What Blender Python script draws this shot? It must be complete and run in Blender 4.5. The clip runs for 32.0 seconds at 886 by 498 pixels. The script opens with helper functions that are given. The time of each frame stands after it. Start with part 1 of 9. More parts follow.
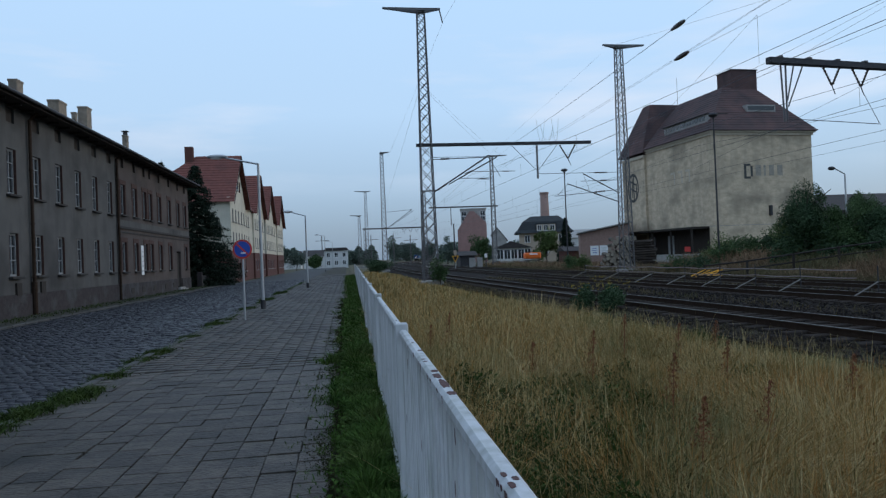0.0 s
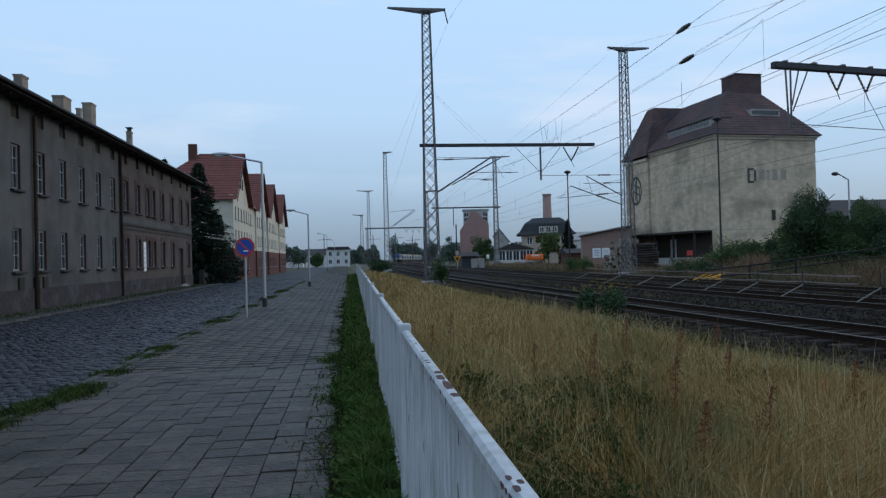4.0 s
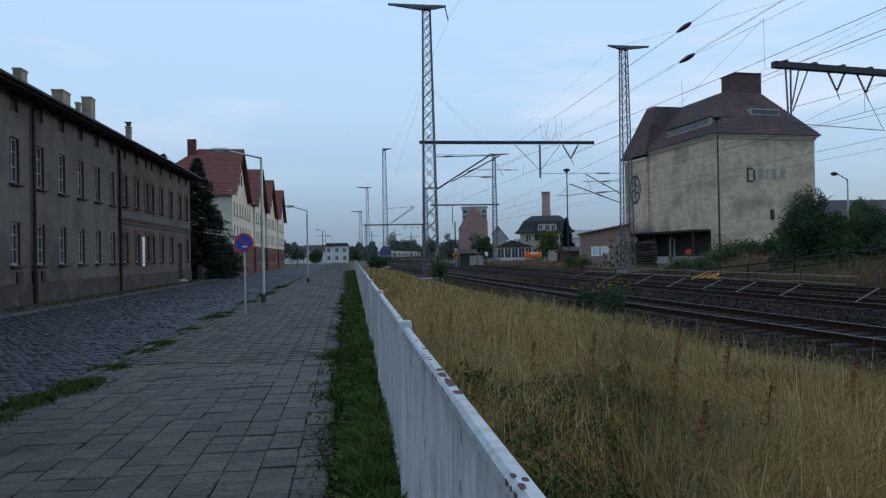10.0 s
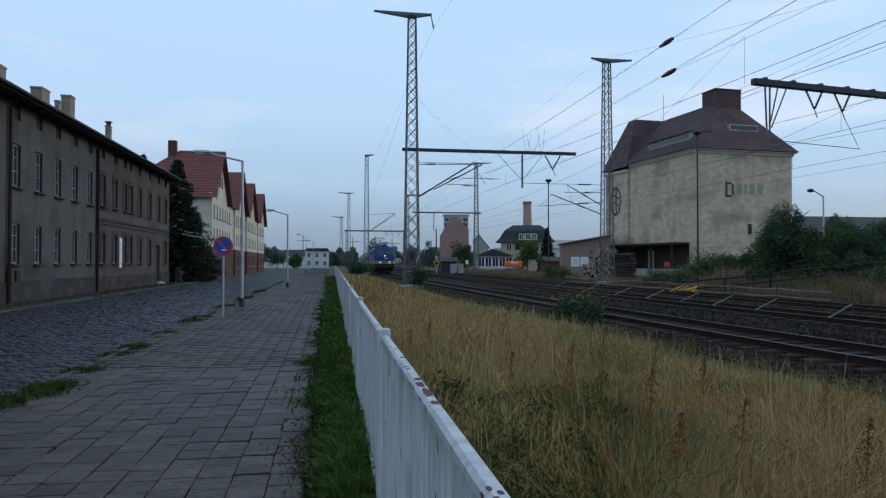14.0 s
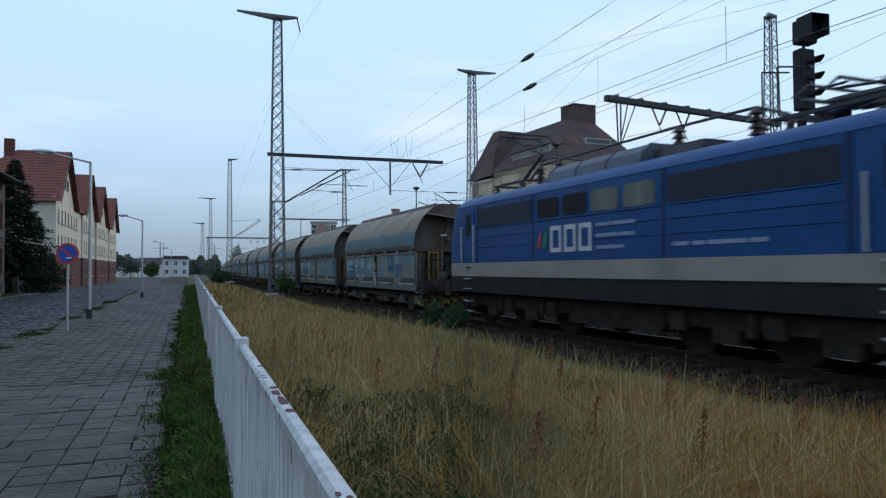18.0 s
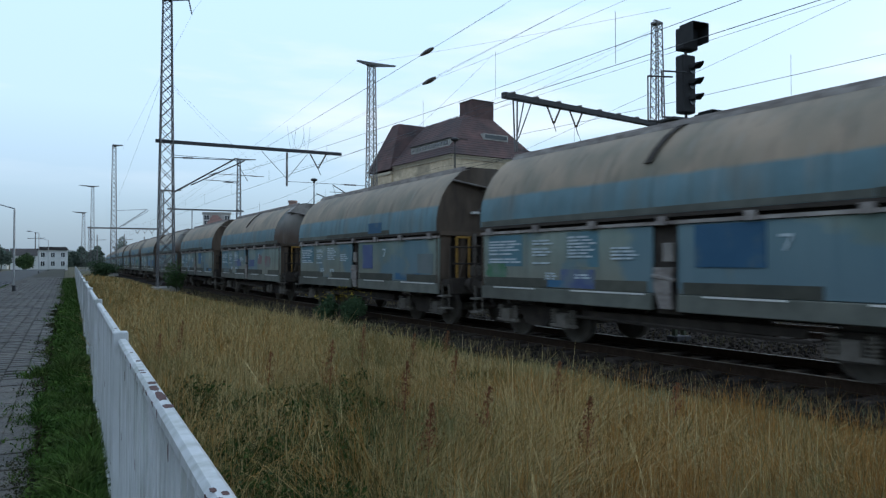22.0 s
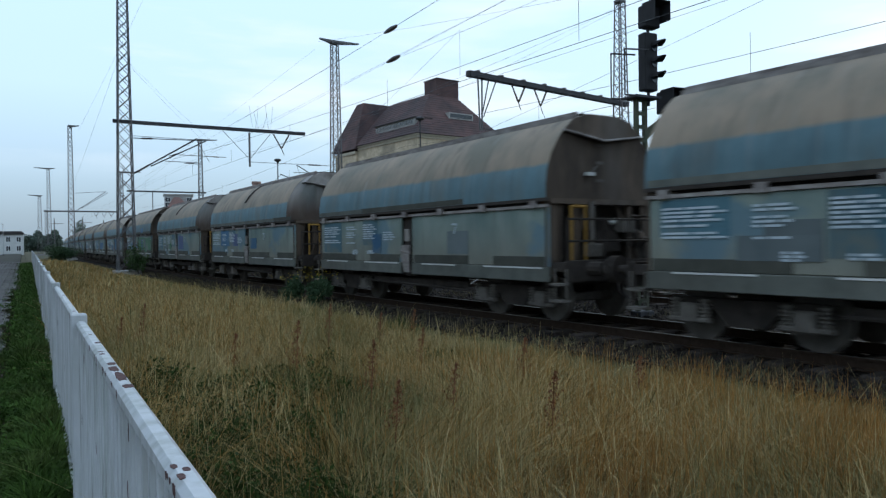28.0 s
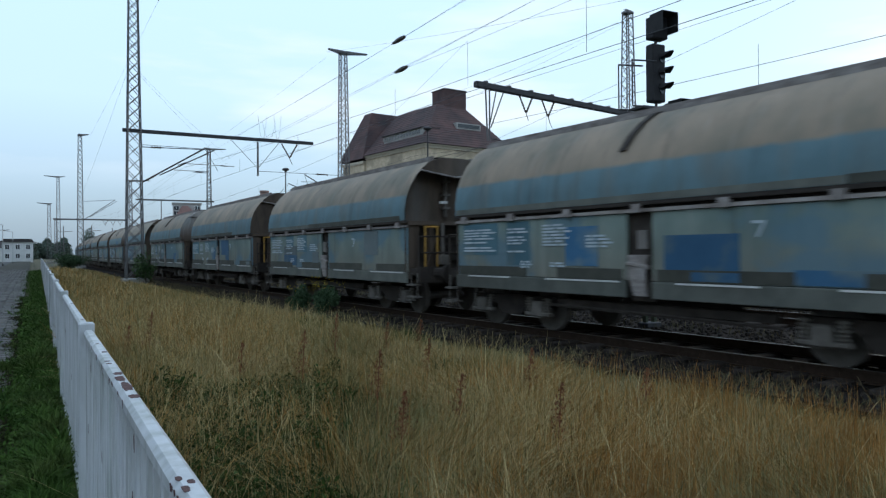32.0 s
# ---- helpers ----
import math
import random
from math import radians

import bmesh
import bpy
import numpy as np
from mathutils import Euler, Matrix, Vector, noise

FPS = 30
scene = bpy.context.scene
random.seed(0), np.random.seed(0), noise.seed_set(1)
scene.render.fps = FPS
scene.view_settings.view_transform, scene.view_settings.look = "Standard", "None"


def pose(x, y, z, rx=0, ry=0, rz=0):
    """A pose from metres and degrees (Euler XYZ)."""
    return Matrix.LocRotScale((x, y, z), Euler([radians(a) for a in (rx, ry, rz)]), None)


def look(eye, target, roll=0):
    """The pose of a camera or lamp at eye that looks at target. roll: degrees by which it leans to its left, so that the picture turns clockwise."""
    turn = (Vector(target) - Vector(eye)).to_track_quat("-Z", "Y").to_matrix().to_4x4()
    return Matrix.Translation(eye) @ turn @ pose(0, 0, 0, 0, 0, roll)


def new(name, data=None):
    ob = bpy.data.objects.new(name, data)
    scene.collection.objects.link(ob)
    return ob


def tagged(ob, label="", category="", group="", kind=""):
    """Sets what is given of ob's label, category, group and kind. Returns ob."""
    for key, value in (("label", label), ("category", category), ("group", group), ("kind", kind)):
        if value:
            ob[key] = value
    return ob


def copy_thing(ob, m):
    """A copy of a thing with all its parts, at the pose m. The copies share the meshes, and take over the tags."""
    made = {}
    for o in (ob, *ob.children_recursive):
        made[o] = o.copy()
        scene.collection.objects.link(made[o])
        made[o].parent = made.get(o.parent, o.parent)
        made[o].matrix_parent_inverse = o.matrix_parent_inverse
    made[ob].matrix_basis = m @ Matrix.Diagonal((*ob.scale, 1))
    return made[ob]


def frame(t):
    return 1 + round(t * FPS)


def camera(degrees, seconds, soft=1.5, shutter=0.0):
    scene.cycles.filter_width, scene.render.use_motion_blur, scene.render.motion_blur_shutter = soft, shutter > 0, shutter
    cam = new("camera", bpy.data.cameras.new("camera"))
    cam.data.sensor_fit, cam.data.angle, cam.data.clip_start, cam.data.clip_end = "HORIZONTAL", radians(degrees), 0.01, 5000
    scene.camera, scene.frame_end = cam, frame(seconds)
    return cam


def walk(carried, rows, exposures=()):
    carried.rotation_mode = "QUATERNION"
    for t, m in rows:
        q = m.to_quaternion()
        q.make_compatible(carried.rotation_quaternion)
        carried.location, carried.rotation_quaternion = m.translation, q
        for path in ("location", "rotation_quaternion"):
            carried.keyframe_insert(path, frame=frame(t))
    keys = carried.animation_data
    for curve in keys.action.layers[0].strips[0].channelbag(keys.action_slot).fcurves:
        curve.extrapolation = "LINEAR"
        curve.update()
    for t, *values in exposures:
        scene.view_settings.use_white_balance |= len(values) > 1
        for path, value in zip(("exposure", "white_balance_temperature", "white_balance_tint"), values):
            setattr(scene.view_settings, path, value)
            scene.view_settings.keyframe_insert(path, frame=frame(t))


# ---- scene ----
cam = camera(63.79, 32.0, soft=1.3, shutter=0.15)
# eye and turn: seconds, x, z, tilt, lean, turn
PATH = [
    (0.0, 0.010, 1.595, 90.67, 2.28, -7.70),
    (0.5, 0.007, 1.598, 90.65, 2.05, -7.71),
    (1.0, 0.006, 1.598, 90.68, 1.79, -7.70),
    (1.5, 0.004, 1.602, 90.69, 1.83, -7.65),
    (2.0, -0.001, 1.602, 90.70, 1.73, -7.65),
    (2.5, 0.001, 1.602, 90.70, 1.57, -7.60),
    (3.0, 0.002, 1.602, 90.72, 1.49, -7.60),
    (3.5, -0.000, 1.601, 90.71, 1.56, -7.55),
    (5.5, -0.006, 1.598, 90.70, 1.21, -7.59),
    (6.0, -0.008, 1.602, 90.66, 1.11, -7.61),
    (6.5, -0.009, 1.600, 90.62, 1.07, -7.61),
    (7.0, -0.008, 1.597, 90.58, 1.13, -7.61),
    (7.5, -0.011, 1.602, 90.52, 0.98, -7.63),
    (8.0, -0.011, 1.599, 90.50, 0.89, -7.62),
    (8.5, -0.010, 1.601, 90.46, 1.02, -7.62),
    (9.0, -0.000, 1.600, 90.45, 1.00, -7.60),
    (9.5, -0.011, 1.603, 90.45, 0.98, -7.63),
    (10.0, -0.019, 1.602, 90.47, 1.11, -7.67),
    (10.5, -0.019, 1.600, 90.44, 0.92, -7.73),
    (11.0, -0.017, 1.601, 90.42, 0.80, -7.83),
    (11.5, -0.016, 1.604, 90.37, 0.81, -7.90),
    (12.0, -0.015, 1.600, 90.36, 0.65, -8.00),
    (12.5, -0.014, 1.605, 90.37, 0.53, -8.13),
    (13.0, -0.014, 1.602, 90.51, 0.30, -8.34),
    (13.5, -0.015, 1.606, 90.77, -0.03, -8.75),
    (14.0, -0.018, 1.610, 91.06, -0.08, -9.23),
    (14.5, -0.009, 1.610, 91.29, -0.15, -10.14),
    (16.5, 0.007, 1.602, 91.86, 0.19, -14.25),
    (17.0, 0.020, 1.603, 91.78, 0.05, -16.29),
    (17.5, 0.019, 1.601, 91.66, 0.27, -19.40),
    (18.0, 0.023, 1.598, 91.62, 0.29, -19.76),
    (18.5, 0.020, 1.601, 91.65, 0.23, -19.85),
    (19.0, 0.012, 1.600, 91.67, -0.09, -19.99),
    (19.5, 0.020, 1.600, 91.65, -0.05, -19.89),
    (20.0, 0.025, 1.600, 91.60, 0.20, -20.10),
    (20.5, 0.029, 1.600, 91.54, 0.34, -20.14),
    (21.0, 0.031, 1.599, 91.47, 0.19, -20.43),
    (21.5, 0.041, 1.599, 91.16, 0.08, -22.81),
    (22.0, 0.057, 1.587, 91.06, 0.05, -27.89),
    (22.5, 0.045, 1.586, 90.77, 0.25, -28.16),
    (23.0, 0.042, 1.582, 90.65, 0.25, -28.41),
    (23.5, 0.040, 1.583, 90.52, -0.12, -28.66),
    (24.0, 0.041, 1.582, 90.48, -0.34, -28.69),
    (24.5, 0.044, 1.579, 90.36, -0.13, -28.68),
    (25.0, 0.054, 1.574, 90.18, 0.39, -29.03),
    (25.5, 0.055, 1.575, 89.95, 0.62, -29.41),
    (26.0, 0.060, 1.570, 89.76, 0.53, -29.84),
    (26.5, 0.063, 1.570, 89.62, 0.61, -30.16),
    (28.5, 0.070, 1.569, 89.42, 0.69, -30.64),
    (29.0, 0.066, 1.571, 89.74, 0.40, -30.51),
    (29.5, 0.064, 1.572, 90.04, -0.03, -30.43),
    (30.0, 0.065, 1.573, 90.26, 0.06, -30.31),
    (30.5, 0.067, 1.571, 90.35, 0.41, -30.05),
    (31.0, 0.066, 1.574, 90.37, 0.54, -29.87),
    (31.5, 0.063, 1.572, 90.35, 0.41, -29.78),
    (32.0, 0.071, 1.576, 90.21, 0.44, -30.02),
]
LOOKS = [(0, 0.22, 6300, 7), (12, 0.22, 6300, 7), (16, 0.25, 6320, 7), (17, 0.28, 6360, 7), (18, 0.42, 6450, 6), (19, 0.51, 6550, 5), (20.5, 0.54, 6560, 5), (21.2, 0.52, 6530, 5), (22.5, 0.62, 6650, 4), (32, 0.63, 6700, 4)]
walk(cam, [(r[0], pose(r[1], 0.0, r[2], r[3], r[4], r[5])) for r in PATH], LOOKS)

# ---- sky and sun ----
SUN_AZ, SUN_EL = radians(75), radians(12)
world = bpy.data.worlds.new("world")
scene.world = world
world.use_nodes = True
wn, wl = world.node_tree.nodes, world.node_tree.links
wn.clear()
w_out, w_bg = wn.new("ShaderNodeOutputWorld"), wn.new("ShaderNodeBackground")
w_sky = wn.new("ShaderNodeTexSky")
w_sky.sky_type, w_sky.sun_disc = "NISHITA", False
w_sky.sun_elevation, w_sky.sun_rotation = SUN_EL, SUN_AZ
w_gain = wn.new("ShaderNodeMix")
w_gain.data_type, w_gain.blend_type = "RGBA", "MULTIPLY"
w_gain.inputs[0].default_value = 1.0
w_gain.inputs[7].default_value = (0.08, 0.08, 0.08, 1)
w_co, w_sep = wn.new("ShaderNodeTexCoord"), wn.new("ShaderNodeSeparateXYZ")
w_ramp = wn.new("ShaderNodeValToRGB")
# a veiled dawn sky: grey-blue mist low down, clear pale blue above
for i, (p, c) in enumerate([(0.0, (0.21, 0.285, 0.39)), (0.04, (0.27, 0.36, 0.48)), (0.10, (0.375, 0.505, 0.675)),
                            (0.20, (0.475, 0.645, 0.87)), (0.34, (0.49, 0.68, 0.94)), (1.0, (0.42, 0.58, 0.86))]):
    e = w_ramp.color_ramp.elements[i] if i < 2 else w_ramp.color_ramp.elements.new(p)
    e.position, e.color = p, (*c, 1)
w_map, w_noise, w_cl = wn.new("ShaderNodeMapping"), wn.new("ShaderNodeTexNoise"), wn.new("ShaderNodeValToRGB")
w_map.inputs["Scale"].default_value = (1.6, 1.6, 9.0)
w_noise.inputs["Scale"].default_value, w_noise.inputs["Detail"].default_value = 1.7, 6.0
w_cl.color_ramp.elements[0].position, w_cl.color_ramp.elements[1].position = 0.47, 0.72
w_hi = wn.new("ShaderNodeMapRange")
w_hi.inputs[1].default_value, w_hi.inputs[2].default_value = 0.08, 0.17
w_m1, w_m2 = wn.new("ShaderNodeMath"), wn.new("ShaderNodeMath")
w_m1.operation = w_m2.operation = "MULTIPLY"
w_m2.inputs[1].default_value = 0.9
w_cloud, w_mix = wn.new("ShaderNodeMix"), wn.new("ShaderNodeMix")
w_cloud.data_type = w_mix.data_type = "RGBA"
w_cloud.inputs[7].default_value = (0.70, 0.75, 0.88, 1)
w_mix.inputs[0].default_value = 0.12
wl.new(w_co.outputs["Generated"], w_sep.inputs[0])
wl.new(w_sep.outputs["Z"], w_ramp.inputs[0])
wl.new(w_co.outputs["Generated"], w_map.inputs[0])
wl.new(w_map.outputs[0], w_noise.inputs["Vector"])
wl.new(w_noise.outputs["Fac"], w_cl.inputs[0])
wl.new(w_sep.outputs["Z"], w_hi.inputs[0])
wl.new(w_cl.outputs[0], w_m1.inputs[0])
wl.new(w_hi.outputs[0], w_m1.inputs[1])
wl.new(w_m1.outputs[0], w_m2.inputs[0])
wl.new(w_m2.outputs[0], w_cloud.inputs[0])
wl.new(w_ramp.outputs[0], w_cloud.inputs[6])
wl.new(w_sky.outputs[0], w_gain.inputs[6])
wl.new(w_cloud.outputs[2], w_mix.inputs[6])
wl.new(w_gain.outputs[2], w_mix.inputs[7])
wl.new(w_mix.outputs[2], w_bg.inputs[0])
w_bg.inputs[1].default_value = 1.0
wl.new(w_bg.outputs[0], w_out.inputs[0])
sun_data = bpy.data.lights.new("sun", "SUN")
sun_data.energy, sun_data.angle, sun_data.color = 0.5, radians(14), (1.0, 0.88, 0.76)
sun = new("sun", sun_data)
sun.matrix_world = look((60, 16, 20), (0, 0, 0))

# ---- materials ----


def surf(name, c1, c2=None, scale=3.0, rough=0.8, metal=0.0, bump=0.0, bscale=40.0, stain=None, sscale=0.6, samt=0.5,
         stretch=(1, 1, 1), rand=0.0, island=0.0, spec=0.3, world=False, streak=None):
    """A surface: two tones of grain, an optional stain with its own shape, relief, and a change from piece to piece."""
    m = bpy.data.materials.new(name)
    m.use_nodes = True
    nt = m.node_tree
    n, k = nt.nodes, nt.links
    b = n["Principled BSDF"]
    b.inputs["Roughness"].default_value, b.inputs["Metallic"].default_value = rough, metal
    b.inputs["Specular IOR Level"].default_value = spec
    co, mp = n.new("ShaderNodeTexCoord"), n.new("ShaderNodeMapping")
    mp.inputs["Scale"].default_value = stretch
    place = n.new("ShaderNodeNewGeometry").outputs["Position"] if world else co.outputs["Object"]
    k.new(place, mp.inputs[0])
    t1 = n.new("ShaderNodeTexNoise")
    t1.inputs["Scale"].default_value, t1.inputs["Detail"].default_value = scale, 8.0
    t1.inputs["Roughness"].default_value = 0.65
    k.new(mp.outputs[0], t1.inputs["Vector"])
    r1 = n.new("ShaderNodeValToRGB")
    r1.color_ramp.elements[0].position, r1.color_ramp.elements[1].position = 0.3, 0.7
    r1.color_ramp.elements[0].color = (*c1, 1)
    r1.color_ramp.elements[1].color = (*(c2 or c1), 1)
    k.new(t1.outputs["Fac"], r1.inputs[0])
    col = r1.outputs[0]
    if stain:
        t2 = n.new("ShaderNodeTexNoise")
        t2.inputs["Scale"].default_value, t2.inputs["Detail"].default_value = sscale, 6.0
        k.new(mp.outputs[0], t2.inputs["Vector"])
        r2 = n.new("ShaderNodeMapRange")
        r2.inputs[1].default_value, r2.inputs[2].default_value, r2.inputs[4].default_value = 0.5, 0.68, samt
        k.new(t2.outputs["Fac"], r2.inputs[0])
        mx = n.new("ShaderNodeMix")
        mx.data_type = "RGBA"
        mx.inputs[7].default_value = (*stain, 1)
        k.new(r2.outputs[0], mx.inputs[0])
        k.new(col, mx.inputs[6])
        col = mx.outputs[2]
    if streak:
        sc, samount, sfreq, slow = streak
        mp2, t4, r4, mx4 = n.new("ShaderNodeMapping"), n.new("ShaderNodeTexNoise"), n.new("ShaderNodeMapRange"), n.new("ShaderNodeMix")
        mp2.inputs["Scale"].default_value = (1, 1, slow)
        k.new(place, mp2.inputs[0])
        t4.inputs["Scale"].default_value, t4.inputs["Detail"].default_value = sfreq, 5.0
        k.new(mp2.outputs[0], t4.inputs["Vector"])
        r4.inputs[1].default_value, r4.inputs[2].default_value, r4.inputs[4].default_value = 0.48, 0.72, samount
        k.new(t4.outputs["Fac"], r4.inputs[0])
        mx4.data_type = "RGBA"
        mx4.inputs[7].default_value = (*sc, 1)
        k.new(r4.outputs[0], mx4.inputs[0])
        k.new(col, mx4.inputs[6])
        col = mx4.outputs[2]
    for amount, node, out in ((rand, "ShaderNodeObjectInfo", "Random"), (island, "ShaderNodeNewGeometry", "Random Per Island")):
        if amount:
            oi, mr, hs = n.new(node), n.new("ShaderNodeMapRange"), n.new("ShaderNodeHueSaturation")
            mr.inputs[3].default_value, mr.inputs[4].default_value = 1 - amount, 1 + amount
            k.new(oi.outputs[out], mr.inputs[0])
            k.new(mr.outputs[0], hs.inputs["Value"])
            k.new(col, hs.inputs["Color"])
            col = hs.outputs[0]
    k.new(col, b.inputs["Base Color"])
    if bump:
        t3, bp = n.new("ShaderNodeTexNoise"), n.new("ShaderNodeBump")
        t3.inputs["Scale"].default_value, t3.inputs["Detail"].default_value = bscale, 5.0
        k.new(mp.outputs[0], t3.inputs["Vector"])
        bp.inputs["Strength"].default_value, bp.inputs["Distance"].default_value = bump, 0.02
        k.new(t3.outputs["Fac"], bp.inputs["Height"])
        k.new(bp.outputs[0], b.inputs["Normal"])
    return m


def glow(name, c, strength):
    m = bpy.data.materials.new(name)
    m.use_nodes = True
    b = m.node_tree.nodes["Principled BSDF"]
    b.inputs["Base Color"].default_value = (*c, 1)
    b.inputs["Emission Color"].default_value, b.inputs["Emission Strength"].default_value = (*c, 1), strength
    return m


def leafy(name, dark, light, island=0.35):
    m = surf(name, dark, light, scale=1.2, rough=0.75, island=island, spec=0.12)
    b = m.node_tree.nodes["Principled BSDF"]
    b.inputs["Subsurface Weight"].default_value = 0.0
    return m


M_BALLAST = surf("ballast", (0.01289, 0.01066, 0.009722), (0.03151, 0.02612, 0.02304), 9, 0.95, bump=1.0, bscale=30, stain=(0.0172, 0.01199, 0.00896), sscale=0.4, spec=0.05)
M_STONE = surf("ballast_stone", (0.01227, 0.01028, 0.009217), (0.03191, 0.02629, 0.02304), 2, 0.95, island=0.45, spec=0.05)
M_RAIL = surf("rail_steel", (0.03, 0.02, 0.015), (0.055, 0.0375, 0.0275), 8, 0.6, 0.3, bump=0.2, spec=0.05)
M_RAILTOP = surf("rail_running_face", (0.085, 0.078, 0.072), (0.13, 0.122, 0.116), 10, 0.5, 0.8)
M_SLEEPER = surf("sleeper_concrete", (0.13, 0.12, 0.11), (0.2, 0.19, 0.17), 4, 0.9, bump=0.3, rand=0.15, stain=(0.07, 0.055, 0.045))
M_SLAB = surf("pavement_slab", (0.01813, 0.0147, 0.01134), (0.08081, 0.06507, 0.05172), 9, 0.58, bump=1.0, bscale=28, stain=(0.01525, 0.0124, 0.008147), sscale=0.55, samt=0.95, streak=((0.06182, 0.05052, 0.03826), 0.6, 2.6, 1.0), rand=0.4, world=True, spec=0.3)
M_SLABS = surf("pavement_slabs_far", (0.01813, 0.0147, 0.01134), (0.08081, 0.06507, 0.05172), 9, 0.58, bump=1.0, bscale=28, stain=(0.01525, 0.0124, 0.008147), sscale=0.55, samt=0.95, streak=((0.06182, 0.05052, 0.03826), 0.6, 2.6, 1.0), island=0.4, world=True, spec=0.3)
M_JOINT = surf("joint_sand", (0.027, 0.027, 0.02025), (0.054, 0.05063, 0.03713), 6, 0.95, bump=0.5, bscale=50)
M_SETT = surf("road_sett", (0.01462, 0.01545, 0.02026), (0.02994, 0.03097, 0.03859), 2.2, 0.47, bump=0.3, bscale=30, island=0.26, stain=(0.01009, 0.01035, 0.01327), sscale=0.45, samt=0.7, streak=((0.03134, 0.03134, 0.03698), 0.5, 0.8, 1.0))
M_ROAD = surf("road_bed", (0.01352, 0.01383, 0.01607), (0.02554, 0.02552, 0.02829), 2.5, 0.7, bump=0.6, bscale=18, stain=(0.01803, 0.01845, 0.01993), sscale=0.25)
M_KERB = surf("kerb_stone", (0.0528, 0.05115, 0.0495), (0.0858, 0.0825, 0.0792), 4, 0.85, bump=0.4, rand=0.2, world=True, stain=(0.0275, 0.03025, 0.01925), sscale=1.2)
M_FENCE = surf("fence_white_paint", (0.437, 0.4465, 0.456), (0.57, 0.5795, 0.5904), 4, 0.5, bump=0.08, stain=(0.285, 0.304, 0.2784), sscale=3.0, samt=0.45, stretch=(1, 1, 0.5), world=True, streak=((0.1615, 0.171, 0.1248), 0.55, 14, 0.14))
M_RUST = surf("rust", (0.06, 0.032, 0.03), (0.125, 0.066, 0.06), 30, 0.9, bump=0.5, bscale=50)
M_STEEL = surf("mast_steel", (0.10, 0.10, 0.105), (0.17, 0.165, 0.165), 3, 0.6, 0.4, stain=(0.13, 0.09, 0.07), sscale=1.5, samt=0.4)
M_DARK = surf("dark_steel", (0.035, 0.035, 0.04), (0.06, 0.058, 0.06), 4, 0.6, 0.3)
M_WIRE = surf("wire", (0.05, 0.05, 0.055), (0.08, 0.08, 0.085), 2, 0.5, 0.6)
M_CERAM = surf("insulator", (0.035, 0.022, 0.018), (0.06, 0.04, 0.03), 2, 0.3)
M_PLASTER = surf("grey_render", (0.07484, 0.07274, 0.07064), (0.1064, 0.1034, 0.09809), 0.8, 0.9, bump=0.25, bscale=25, stain=(0.03812, 0.03675, 0.03639), sscale=0.35, samt=0.8, streak=((0.0279, 0.02548, 0.02544), 0.35, 1.4, 0.22))
M_PLASTERB = surf("brown_render", (0.07256, 0.05818, 0.05162), (0.1016, 0.08146, 0.07312), 0.9, 0.9, bump=0.25, bscale=25, stain=(0.03511, 0.02878, 0.02775), sscale=0.5, samt=0.8, streak=((0.095, 0.0833, 0.0735), 0.5, 1.1, 0.5))
M_PLINTH = surf("old_brick_plinth", (0.02951, 0.02485, 0.02538), (0.05754, 0.04798, 0.04772), 5, 0.95, bump=0.8, bscale=14, stain=(0.07747, 0.0814, 0.08122), sscale=0.9, samt=0.8)
M_FRAME = surf("window_frame_paint", (0.186, 0.1938, 0.2015), (0.2558, 0.2635, 0.2635), 5, 0.6)
M_JAMB = surf("red_brown_jamb", (0.045, 0.024, 0.02), (0.085, 0.046, 0.038), 5, 0.9, bump=0.4)
M_SILL = surf("dark_stone_sill", (0.03, 0.028, 0.027), (0.055, 0.05, 0.047), 4, 0.9)
M_CHIM = surf("beige_brick", (0.1685, 0.1346, 0.09945), (0.2527, 0.2099, 0.1638), 5, 0.9, bump=0.3, stain=(0.09477, 0.08073, 0.0702), sscale=1.4, island=0.25)
M_DARKWOOD = surf("dark_wood", (0.021, 0.0168, 0.014), (0.042, 0.0336, 0.028), 6, 0.8, stretch=(1, 1, 0.2))
M_ROOF = surf("dark_roof", (0.036, 0.032, 0.032), (0.064, 0.056, 0.0544), 2, 0.85, bump=0.4, bscale=14)
M_SLATE = surf("dark_slate", (0.018, 0.022, 0.024), (0.036, 0.040, 0.042), 1.2, 0.8, bump=0.4, bscale=10)
M_TILE = surf("red_roof_tile", (0.115, 0.04, 0.032), (0.17, 0.062, 0.048), 2.5, 0.8, bump=0.6, bscale=10, stain=(0.08, 0.035, 0.03), sscale=0.5, island=0.18)
M_BRICK = surf("brick", (0.0868, 0.0375, 0.031), (0.124, 0.055, 0.045), 4, 0.9, bump=0.5, bscale=16, stain=(0.0992, 0.045, 0.0375))
M_WHITE = surf("white_render", (0.561, 0.561, 0.544), (0.646, 0.646, 0.629), 1.2, 0.9, bump=0.15, stain=(0.425, 0.425, 0.4165), sscale=0.5, samt=0.4)
M_HOUSE = surf("cream_house_render", (0.50, 0.46, 0.37), (0.60, 0.56, 0.46), 1.2, 0.9, bump=0.15, stain=(0.38, 0.35, 0.28), sscale=0.5, samt=0.4)
M_SHED = surf("pale_and_hazed_brick", (0.23, 0.15, 0.125), (0.32, 0.215, 0.18), 3, 0.9, bump=0.4, bscale=14)
